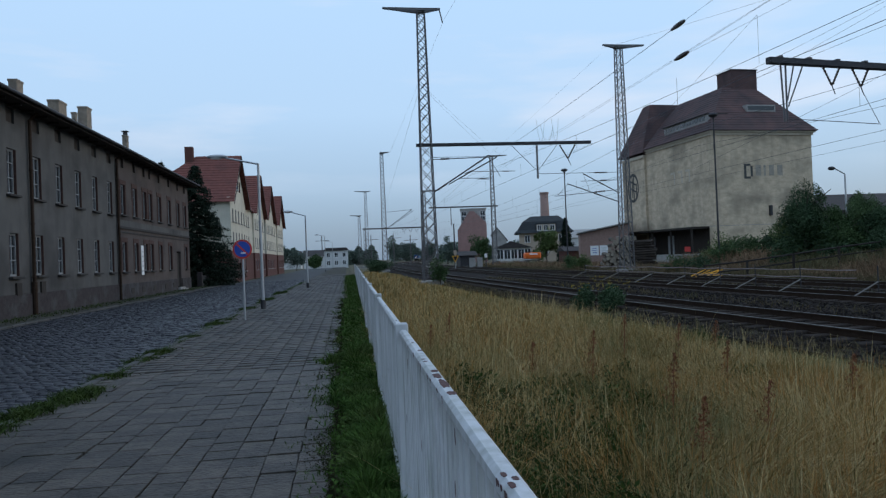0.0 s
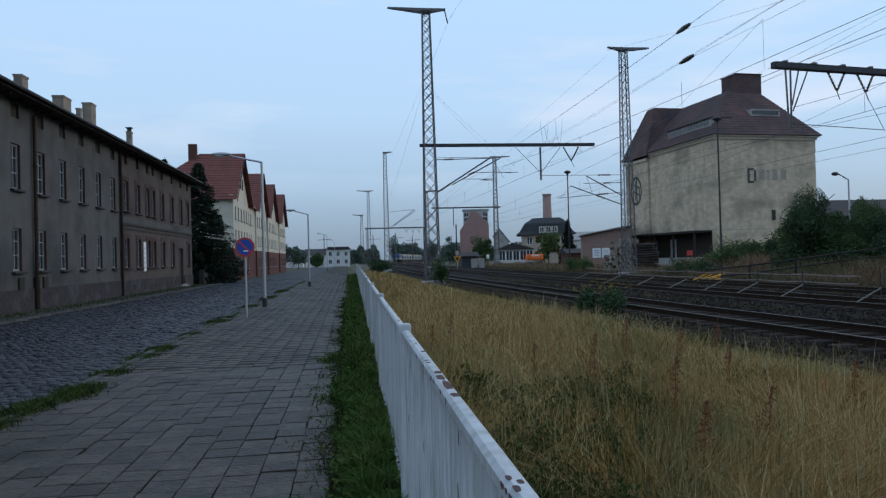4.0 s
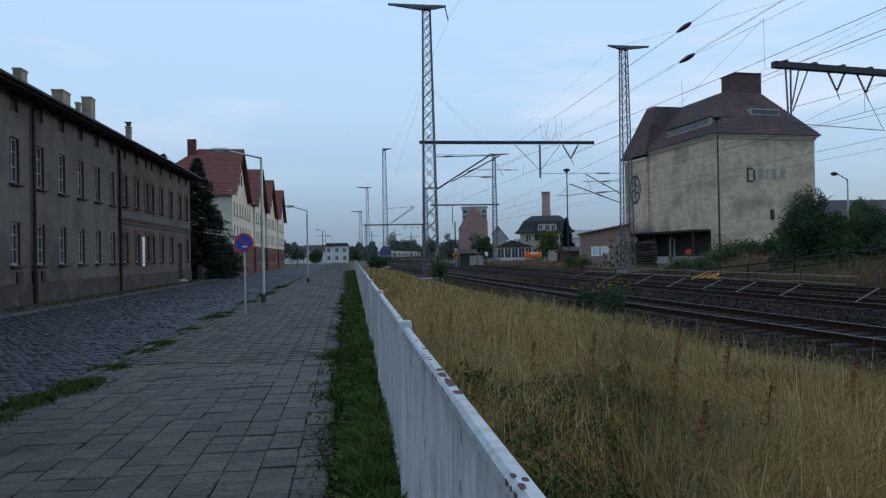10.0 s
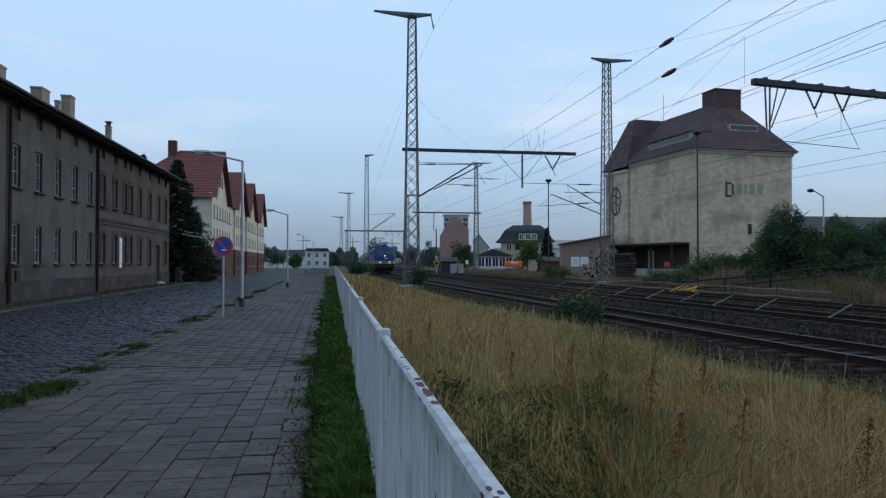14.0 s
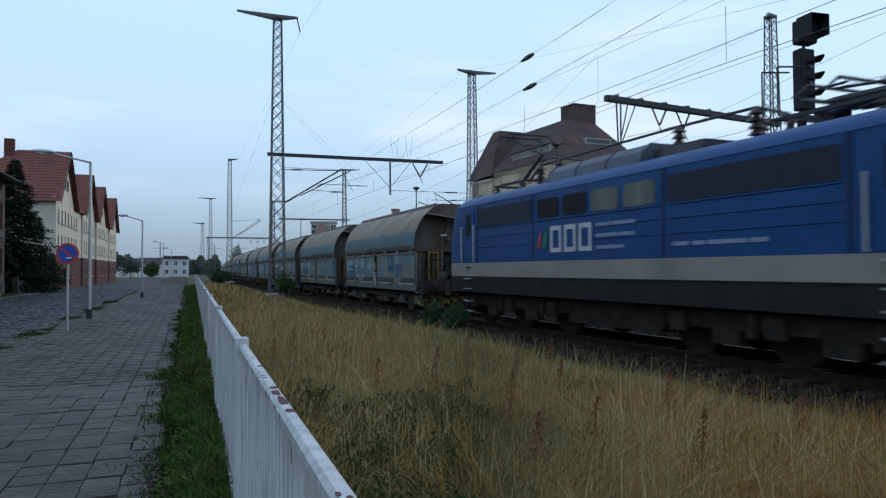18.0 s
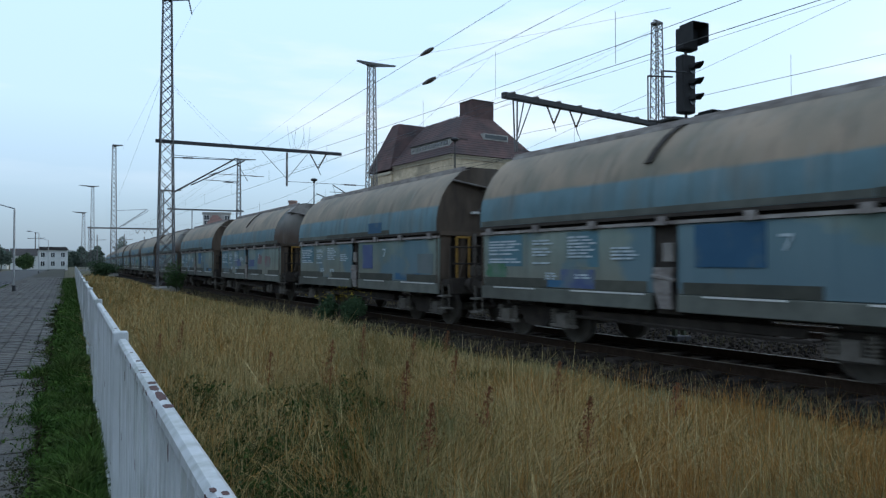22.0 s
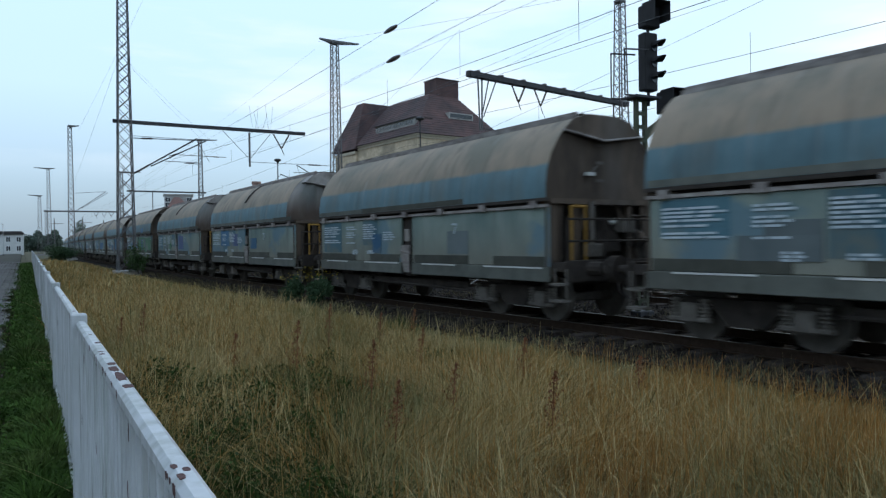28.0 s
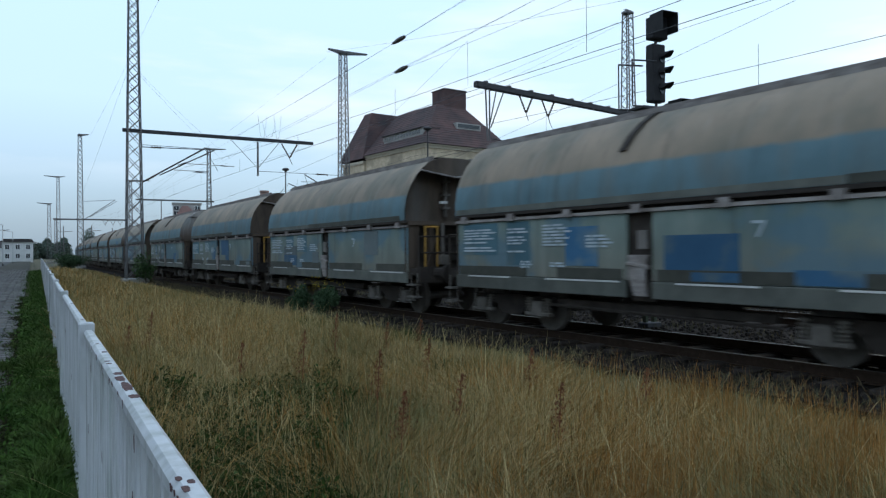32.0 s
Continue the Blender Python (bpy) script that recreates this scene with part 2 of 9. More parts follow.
M_SILO = surf("silo_render", (0.4042, 0.322, 0.225), (0.658, 0.5382, 0.3915), 1.0, 0.92, bump=0.6, bscale=5, stain=(0.235, 0.1978, 0.1485), sscale=0.21, samt=0.8, stretch=(1, 1, 1.7), streak=((0.2256, 0.1886, 0.1395), 0.4, 0.8, 0.3))
M_SILOROOF = surf("silo_roof_tile", (0.046, 0.034, 0.036), (0.118, 0.066, 0.060), 0.45, 0.85, bump=0.5, bscale=7, stain=(0.036, 0.034, 0.037), sscale=0.22, samt=0.8, island=0.15)
M_CORNICE = surf("pale_cornice", (0.42, 0.36, 0.28), (0.52, 0.46, 0.37), 1.5, 0.85)
M_PINK = surf("pink_render", (0.26, 0.155, 0.14), (0.34, 0.205, 0.18), 0.6, 0.9)
M_CREAM = surf("cream_render", (0.368, 0.296, 0.2232), (0.448, 0.37, 0.288), 0.8, 0.9)
M_CONC = surf("weathered_concrete", (0.27, 0.26, 0.245), (0.4, 0.39, 0.37), 1.2, 0.9, bump=0.4, bscale=12, stain=(0.16, 0.15, 0.13), sscale=0.6)
M_LOG = surf("log_bark", (0.09, 0.0725, 0.05775), (0.162, 0.1363, 0.11), 3, 0.9, bump=0.6, rand=0.25)
M_LOGEND = surf("log_cut_end", (0.2304, 0.196, 0.1518), (0.324, 0.28, 0.2178), 5, 0.85, rand=0.25)
M_GREY = surf("galvanised", (0.36, 0.37, 0.38), (0.46, 0.47, 0.48), 4, 0.45, 0.5)
M_RED = surf("red_paint", (0.45, 0.04, 0.035), (0.55, 0.06, 0.05), 4, 0.5)
M_BLUE = surf("sign_blue", (0.02, 0.06, 0.32), (0.03, 0.08, 0.38), 4, 0.5)
M_ORANGE = surf("orange_paint", (0.75, 0.14, 0.02), (0.85, 0.18, 0.03), 3, 0.5)
M_YELLOW = surf("yellow_paint", (0.7, 0.33, 0.02), (0.8, 0.4, 0.04), 3, 0.55)
M_AMBER = surf("amber_paint", (0.50, 0.19, 0.015), (0.62, 0.26, 0.025), 3, 0.55)
M_WHITEP = surf("white_paint", (0.72, 0.72, 0.71), (0.8, 0.8, 0.79), 4, 0.5)
M_LEAF = leafy("leaf_mid_green", (0.036, 0.064, 0.026), (0.078, 0.122, 0.046))
M_LEAFD = leafy("leaf_dark_green", (0.026, 0.05, 0.026), (0.058, 0.094, 0.042))
# leaves of far trees, with the haze mixed into their colour
M_LEAFH = leafy("distant_leaf_hazed", (0.075, 0.105, 0.085), (0.11, 0.14, 0.115), 0.2)
M_LEAFL = leafy("leaf_light_green", (0.06, 0.09, 0.03), (0.11, 0.145, 0.05))
M_CONIFER = leafy("spruce_needles", (0.010, 0.019, 0.013), (0.022, 0.034, 0.021), 0.3)
M_BARK = surf("bark", (0.05, 0.04, 0.03), (0.09, 0.075, 0.06), 5, 0.95, bump=0.6)
M_GREENG = surf("green_grass", (0.022, 0.052, 0.010), (0.068, 0.118, 0.024), 2.2, 0.8, island=0.45, stain=(0.075, 0.075, 0.03), sscale=1.1, samt=0.45, spec=0.08)
M_BRUSH = surf("brown_brush", (0.065, 0.054, 0.03), (0.15, 0.116, 0.062), 1.0, 0.9, island=0.4, stain=(0.045, 0.06, 0.025), sscale=0.3, samt=0.7, spec=0.08)
M_TALLWEED = surf("red_brown_weed", (0.1268, 0.08438, 0.04992), (0.2704, 0.1773, 0.1092), 0.5, 0.9, island=0.4, stain=(0.0845, 0.1148, 0.0468), sscale=0.12, samt=0.8, spec=0.08)
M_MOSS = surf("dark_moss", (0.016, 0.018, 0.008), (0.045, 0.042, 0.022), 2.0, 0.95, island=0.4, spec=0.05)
M_WEED = surf("dark_weed_leaf", (0.018, 0.034, 0.008), (0.05, 0.072, 0.016), 2.0, 0.75, island=0.4, spec=0.08)
M_STALK = surf("pale_stalk", (0.38, 0.28, 0.12), (0.58, 0.46, 0.24), 3.0, 0.8, island=0.35, spec=0.08)
M_DOCK = surf("dock_seed", (0.13, 0.05, 0.02), (0.22, 0.085, 0.035), 2, 0.9, island=0.3)
M_FLOWER = surf("yellow_flower", (0.40, 0.29, 0.02), (0.52, 0.38, 0.04), 4, 0.7)
M_GLASS = bpy.data.materials.new("window_glass")
M_GLASS.use_nodes = True
_g = M_GLASS.node_tree.nodes["Principled BSDF"]
_g.inputs["Base Color"].default_value = (0.025, 0.028, 0.032, 1)
_g.inputs["Roughness"].default_value = 0.06
_g.inputs["Specular IOR Level"].default_value = 0.6

# ---- building blocks ----


def box(bm, x, y, z, sx, sy, sz, m=None, bev=0.0):
    """A box by its centre and full sizes, turned by m if given."""
    r = bmesh.ops.create_cube(bm, size=1.0, matrix=(m or Matrix()) @ Matrix.Translation((x, y, z)) @ Matrix.Diagonal((sx, sy, sz, 1)))
    if bev:
        edges = list({e for v in r["verts"] for e in v.link_edges})
        bmesh.ops.bevel(bm, geom=edges, offset=bev, segments=1, affect="EDGES")
    return bm


def span(bm, x0, x1, y0, y1, z0, z1, bev=0.0):
    return box(bm, (x0 + x1) / 2, (y0 + y1) / 2, (z0 + z1) / 2, abs(x1 - x0), abs(y1 - y0), abs(z1 - z0), None, bev)


def rod(bm, a, b, r0, r1=None, seg=6):
    """A tapered bar from a to b."""
    a, b = Vector(a), Vector(b)
    d = b - a
    m = Matrix.Translation((a + b) / 2) @ d.to_track_quat("Z", "Y").to_matrix().to_4x4()
    bmesh.ops.create_cone(bm, cap_ends=True, segments=seg, radius1=r0, radius2=r0 if r1 is None else r1, depth=d.length, matrix=m)
    return bm


def ball(bm, x, y, z, rx, ry=None, rz=None, u=10, v=6):
    m = Matrix.Translation((x, y, z)) @ Matrix.Diagonal((rx, ry or rx, rz or rx, 1))
    bmesh.ops.create_uvsphere(bm, u_segments=u, v_segments=v, radius=1.0, matrix=m)
    return bm


def poly(bm, pts, thick):
    """A plate from its outline, given thickness along thick."""
    vs = [bm.verts.new(p) for p in pts]
    f = bm.faces.new(vs)
    r = bmesh.ops.extrude_face_region(bm, geom=[f])
    bmesh.ops.translate(bm, verts=[v for v in r["geom"] if isinstance(v, bmesh.types.BMVert)], vec=thick)
    bmesh.ops.recalc_face_normals(bm, faces=bm.faces[:])
    return bm


def prism(bm, profile, y0, y1, axis="y"):
    """A profile of (x, z) pulled along y (or, with axis x, of (y, z) along x)."""
    if axis == "y":
        return poly(bm, [(a, y0, b) for a, b in profile], (0, y1 - y0, 0))
    return poly(bm, [(y0, a, b) for a, b in profile], (y1 - y0, 0, 0))


def B():
    return bmesh.new()


def mesh_of(name, bm, material, smooth=False):
    me = bpy.data.meshes.new(name)
    bm.normal_update()
    bm.to_mesh(me)
    bm.free()
    me.materials.append(material)
    if smooth:
        me.polygons.foreach_set("use_smooth", [True] * len(me.polygons))
    return me


def part(name, bm, material, parent, label="", smooth=False, at=None):
    """Links a bmesh as one mesh object under a thing or a part."""
    ob = new(name, mesh_of(name, bm, material, smooth) if isinstance(bm, bmesh.types.BMesh) else bm)
    ob.parent = parent
    if at is not None:
        ob.matrix_local = at
    return tagged(ob, label)


def thing(name, label, category, group="", kind="", at=None):
    ob = new(name)
    ob.empty_display_size = 0.2
    if at is not None:
        ob.matrix_world = at
    return tagged(ob, label, category, group, kind)


def solid(name, bm, material, label, category, group="", kind="", smooth=False, at=None):
    ob = new(name, mesh_of(name, bm, material, smooth))
    if at is not None:
        ob.matrix_world = at
    return tagged(ob, label, category, group, kind)


def soup(name, verts, faces, material):
    """A mesh of many loose pieces from arrays: verts n x 3, faces m x k."""
    me = bpy.data.meshes.new(name)
    k = faces.shape[1]
    me.vertices.add(len(verts))
    me.vertices.foreach_set("co", np.asarray(verts, np.float32).ravel())
    me.loops.add(faces.size)
    me.loops.foreach_set("vertex_index", faces.astype(np.int32).ravel())
    me.polygons.add(len(faces))
    me.polygons.foreach_set("loop_start", np.arange(0, faces.size, k, dtype=np.int32))
    me.update(calc_edges=True)
    me.materials.append(material)
    return me


# ---- the line's way: middle of the main track as x by y ----


def near_x(y):
    """The near stretch, which bends away from the pavement again close by."""
    y = np.asarray(y, float)
    return 10.33 - 0.052 * y + 0.0003 * y * y + 0.0006 * np.clip(18 - y, 0, 18) ** 2 + 0.0216 * np.clip(-y, 0, None)


def track_x(y):
    if y < 125:
        return float(near_x(y))
    return 8.5175 + 0.03 * (y - 125) + 0.00049 * max(0.0, y - 220) ** 2


def track_turn(y):
    return -math.atan((-0.052 + 0.0006 * y - 0.0012 * min(max(18 - y, 0), 18) if y < 125 else 0.03) + 0.00098 * max(0.0, y - 220))


def on_track(y, z=0.0, off=0.0):
    a = track_turn(y)
    return pose(track_x(y) + off * math.cos(a), y + off * math.sin(a), z, 0, 0, math.degrees(a))

# ---- ground ----


def smooth_step(a, b, v):
    u = np.clip((v - a) / (b - a), 0, 1)
    return u * u * (3 - 2 * u)


def ground_z(x, y):
    x, y = np.asarray(x, float), np.asarray(y, float)
    bank = smooth_step(24, 29, x) * smooth_step(74, 44, y) * 1.15
    rough = 0.05 * np.sin(x * 1.3 + 2 * np.sin(y * 0.4)) * np.sin(y * 0.9) * (x > 1.5)
    low = np.where(x < 0.42, -0.34, -0.25)
    far = np.clip(np.hypot(x, y) - 90, 0, 1) * -0.02
    return low + np.where((x > 6) & (x < 22) & (y < 260), -0.12, 0) + bank + rough * (y < 90) + far


gx = np.concatenate([-np.geomspace(3000, 14, 24), np.arange(-12, 0.3, 1.5), [0.38, 0.5], np.arange(1, 46, 1.0), np.geomspace(48, 3000, 28)])
gy = np.concatenate([-np.geomspace(3000, 10, 16), np.arange(-8, 100, 1.5), np.geomspace(104, 4000, 34)])
GX, GY = np.meshgrid(gx, gy)
gv = np.stack([GX.ravel(), GY.ravel(), ground_z(GX, GY).ravel()], 1)
gi = np.arange(len(gx) * len(gy)).reshape(len(gy), len(gx))
gf = np.stack([gi[:-1, :-1].ravel(), gi[:-1, 1:].ravel(), gi[1:, 1:].ravel(), gi[1:, :-1].ravel()], 1)
M_GROUND = surf("rough_ground", (0.06, 0.052, 0.028), (0.105, 0.09, 0.05), 0.8, 0.95, bump=0.6, bscale=9, stain=(0.045, 0.055, 0.022), sscale=0.12, samt=0.8)
tagged(new("ground", soup("ground", gv, gf, M_GROUND)), "dry grassy ground reaching to the horizon", "ground", kind="structure")

# cobbled street with a flat bed under the setts
KERB_X, ROAD_W = -3.66, -10.9
bm = span(B(), ROAD_W, KERB_X - 0.07, -20, 201, -0.33, -0.152)
solid("road", bm, M_ROAD, "grey cobbled street, worn and slightly uneven", "street", kind="structure")
bm = span(B(), KERB_X + 0.07, -0.17, -20, 201, -0.34, -0.03)
pavement = solid("pavement", bm, M_JOINT, "pavement of small grey concrete slabs", "pavement", kind="structure")
bm = span(B(), -12.75, ROAD_W - 0.15, -20, 62, -0.34, -0.08)
solid("pavement_far", bm, M_JOINT, "narrow earth pavement along the old building", "pavement", kind="structure")

rng = np.random.default_rng(5)


def loose_blocks(cx, cy, cz, sx, sy, sz, tilt=0.0, k=0.90):
    """Arrays of low blocks with a slightly smaller top: centres, half sizes."""
    n = len(cx)
    s = np.array([[-1, -1], [1, -1], [1, 1], [-1, 1]], float)
    low = np.stack([cx[:, None] + s[:, 0] * sx[:, None], cy[:, None] + s[:, 1] * sy[:, None], np.repeat((cz - sz)[:, None], 4, 1)], 2)
    dz = tilt * rng.normal(size=(n, 4))
    top = np.stack([cx[:, None] + s[:, 0] * sx[:, None] * k, cy[:, None] + s[:, 1] * sy[:, None] * k, cz[:, None] + dz], 2)
    v = np.concatenate([low, top], 1).reshape(-1, 3)
    q = np.array([[4, 5, 6, 7], [0, 1, 5, 4], [1, 2, 6, 5], [2, 3, 7, 6], [3, 0, 4, 7]])
    f = (np.arange(n)[:, None, None] * 8 + q[None]).reshape(-1, 4)
    return v, f


# setts of the street, nearest stretch
rows, cols = np.arange(5, 75, 0.155), np.arange(ROAD_W + 0.1, KERB_X - 0.12, 0.175)
cx, cy = np.meshgrid(cols, rows)
cx = cx + (np.arange(len(rows)) % 2)[:, None] * 0.085 + rng.normal(0, 0.008, cx.shape)
cy = cy + rng.normal(0, 0.006, cy.shape)
n = cx.size
v, f = loose_blocks(cx.ravel(), cy.ravel(), -0.135 + rng.normal(0, 0.005, n) + 0.012 * np.sin(cx.ravel() * 2.1) * np.sin(cy.ravel() * 0.7),
                    np.full(n, 0.083) + rng.normal(0, 0.003, n), np.full(n, 0.0735) + rng.normal(0, 0.002, n), np.full(n, 0.05), 0.005, 0.94)
setts = new("setts", soup("setts", v, f, M_SETT))
setts.parent = bpy.data.objects["road"]
tagged(setts, "rows of rounded grey granite setts", kind="stuff")

# kerb stones with gaps, each a piece
kb = B()
box(kb, 0, 0, -0.12, 0.13, 0.97, 0.26, None, 0.015)
kerb_mesh = mesh_of("kerb_stone", kb, M_KERB)
kerb_thing = thing("kerb", "weathered stone kerb between street and pavement", "kerb", kind="structure")
for i in range(90):
    part("kerb_stone", kerb_mesh, None, kerb_thing, at=pose(KERB_X + rng.normal(0, 0.008), 0.5 + i, 0.0 + rng.normal(0, 0.006), 0, rng.normal(0, 0.8), rng.normal(0, 0.4)))
kerb_far = thing("kerb_far_side", "stone kerb along the old building", "kerb", kind="structure")
for i in range(50):
    part("kerb_stone", kerb_mesh, None, kerb_far, at=pose(ROAD_W - 0.07, 14.5 + i, -0.08, 0, 0, rng.normal(0, 0.4)))

# ---- tracks ----
M_TIMBER = surf("timber_sleeper", (0.032, 0.026, 0.023), (0.065, 0.053, 0.045), 5, 0.9, bump=0.5, stretch=(0.3, 1, 1), rand=0.2, spec=0.05)


def ribbon(off0, off1, y0, y1, z0, z1, step=4.0):
    """A strip that follows the line, between two offsets from its middle."""
    bm = B()
    prev = None
    ys = np.arange(y0, y1 + 0.1, step)
    for y in ys:
        a = on_track(float(y), 0)
        ring = [bm.verts.new(a @ Vector((o, 0, z))) for o, z in ((off0, z0), (off0, z1), (off1, z1), (off1, z0))]
        if prev:
            for i in range(4):
                bm.faces.new((prev[i], prev[(i + 1) % 4], ring[(i + 1) % 4], ring[i]))
        else:
            bm.faces.new(ring)
        prev = ring
    bm.faces.new(prev[::-1])
    bmesh.ops.recalc_face_normals(bm, faces=bm.faces[:])
    return bm


solid("ballast_bed", ribbon(-2.3, 13.4, -24, 520, -0.6, -0.2), M_BALLAST, "dark gravel ballast bed under the tracks", "ballast", kind="structure")
sl = B()
box(sl, 0, 0, -0.21, 2.5, 0.25, 0.14, None, 0.02)
sleeper_mesh = mesh_of("sleeper", sl, M_TIMBER)
TRACKS = ((0.0, "main"), (5.85, "second"), (10.3, "third"))
for off, which in TRACKS:
    tr = thing("track_" + which, "railway track with rusty rails on dark timber sleepers", "railway track", kind="structure")
    for side in (-0.753, 0.753):
        o = off + side
        part("rail", ribbon(o - 0.07, o + 0.07, -24, 520, -0.172, -0.15), M_RAIL, tr)
        part("rail_web", ribbon(o - 0.012, o + 0.012, -24, 520, -0.15, -0.035), M_RAIL, tr)
        part("rail_head", ribbon(o - 0.036, o + 0.036, -24, 520, -0.036, -0.004), M_RAIL, tr)
        part("running_face", ribbon(o - 0.03, o + 0.03, -24, 520, -0.004, 0.0), M_RAILTOP, tr, "worn bright running face of the rail")
    for i in range(100):
        y = 3 + i * 0.63
        part("sleeper", sleeper_mesh, None, tr, at=on_track(y, rng.normal(0, 0.006), off + rng.normal(0, 0.02)))
# loose ballast stones over the bed
n = 30000
yy = 3 + 45 * rng.random(n) ** 1.3
oo = rng.uniform(-2.2, 13.0, n)
base_x = near_x(yy)
v, f = loose_blocks(base_x + oo, yy, -0.185 + rng.uniform(-0.02, 0.03, n), rng.uniform(0.02, 0.045, n), rng.uniform(0.02, 0.045, n), np.full(n, 0.05), 0.012)
tagged(new("ballast_stones", soup("ballast_stones", v, f, M_STONE)), "loose dark ballast stones between the rails", "gravel", kind="stuff")

# ---- white railing between pavement and meadow ----
FX, FS = 0.309, 0.0074
FP = 4.2
fence = thing("fence", "white painted steel railing with rusty spots on its rail", "fence")
fence_posts = [4.62 + FP * (i - 2) for i in range(24)]


def fence_at(y, z=0.0):
    return pose(FX + FS * y, y, z, 0, 0, -math.degrees(math.atan(FS)))


pb = B()
box(pb, 0, 0, 0.50, 0.085, 0.085, 1.36, None, 0.008)
post_mesh = mesh_of("post", pb, M_FENCE)
rb = B()
box(rb, 0.009, 0, 0, 0.053, FP - 0.1, 0.052, None, 0.013)
rail_mesh = mesh_of("top_rail", rb, M_FENCE)
lb = B()
box(lb, 0, 0, 0, 0.05, FP - 0.1, 0.04, None, 0.005)
low_mesh = mesh_of("bottom_rail", lb, M_FENCE)
bb = B()
box(bb, 0, 0, 0, 0.022, 0.03, 1.06, None, 0.003)
bar_mesh = mesh_of("bar", bb, M_FENCE)
bb = B()
for j in range(34):
    box(bb, 0, (j - 16.5) * (FP - 0.2) / 34, 0, 0.022, 0.03, 1.06)
bars_mesh = mesh_of("bars", bb, M_FENCE)
for i, y in enumerate(fence_posts):
    part("post", post_mesh, None, fence, at=fence_at(y))
    part("top_rail", rail_mesh, None, fence, at=fence_at(y + FP / 2, 1.115))
    part("bottom_rail", low_mesh, None, fence, at=fence_at(y + FP / 2, 0.03))
    if i < 7:
        for j in range(34):
            part("bar", bar_mesh, None, fence, at=fence_at(y + FP / 2 + (j - 16.5) * (FP - 0.2) / 34, 0.565))
    else:
        tagged(part("bars", bars_mesh, None, fence, at=fence_at(y + FP / 2, 0.565)), kind="stuff")
# rust that has broken through the paint of the rail
for y, ln, w, dx in ((1.38, 0.04, 0.02, -0.012), (1.45, 0.035, 0.018, -0.014), (1.42, 0.03, 0.02, 0.004), (2.36, 0.07, 0.044, 0.004), (2.55, 0.20, 0.044, 0.002), (2.72, 0.13, 0.042, -0.002), (2.84, 0.07, 0.044, 0.002),
                     (3.12, 0.03, 0.03, -0.006), (3.19, 0.025, 0.03, -0.006), (3.50, 0.05, 0.03, 0.006), (3.85, 0.03, 0.022, 0), (5.3, 0.05, 0.03, 0), (7.1, 0.06, 0.03, 0.005)):
    rs = B()
    pts = []
    for a in np.linspace(0, 2 * math.pi, 23)[:-1]:
        ca, sa = math.cos(a), math.sin(a)
        q = (abs(ca) ** 3 + abs(sa) ** 3) ** (-1 / 3) * rng.uniform(0.72, 1.0)
        pts.append((0.009 + dx + w * 0.4 * ca * q, ln / 2 * sa * q, 0))
    poly(rs, pts, (0, 0, 0.0015))
    part("rust_patch", rs, M_RUST, fence, "flaking rust on the rail", at=fence_at(y, 1.1405))
    for j in range(2):
        rs = B()
        hh_ = 0.012 + 0.025 * rng.random()
        poly(rs, [(0, 0, 0), (0, 0.012, -0.002), (0, 0.010, -hh_ * 0.6), (0, 0.004, -hh_), (0, -0.004, -hh_ * 0.5)], (0.0015, 0, 0))
        part("rust_streak", rs, M_RUST, fence, at=fence_at(y + ln * rng.uniform(-0.4, 0.4), 1.131) @ pose(-0.0185, 0, 0))
for y, z in ((2.13, 1.03), (2.17, 0.86), (5.16, 0.98), (6.52, 0.56), (3.3, 0.7), (4.0, 0.98), (4.25, 0.62), (7.9, 0.8)):
    rs = B()
    poly(rs, [(0, -0.006, 0), (0, 0.004, 0.012), (0, 0.008, 0.03), (0, 0.001, 0.05), (0, -0.005, 0.03)], (0.0015, 0, 0))
    part("rust_hole", rs, M_RUST, fence, at=fence_at(y, z) @ pose(-0.0128, 0, 0))


def stepped_slope(a, b, c, d, n, lip=0.06):
    """A tiled slope from the eave a-b up to the top d-c, in n overlapping courses, as one sheet."""
    a, b, c, d = Vector(a), Vector(b), Vector(c), Vector(d)
    bm = B()
    prev = [bm.verts.new(a), bm.verts.new(b)]
    up = Vector((0, 0, lip))
    for i in range(n):
        u, v = i / n, (i + 1) / n
        low = [bm.verts.new(a.lerp(d, u) + up), bm.verts.new(b.lerp(c, u) + up)]
        top = [bm.verts.new(a.lerp(d, v)), bm.verts.new(b.lerp(c, v))]
        bm.faces.new((prev[0], prev[1], low[1], low[0]))
        bm.faces.new((low[0], low[1], top[1], top[0]))
        prev = top
    return bm

# ---- old railway building along the street ----
WX, WZ = -12.8, -0.22


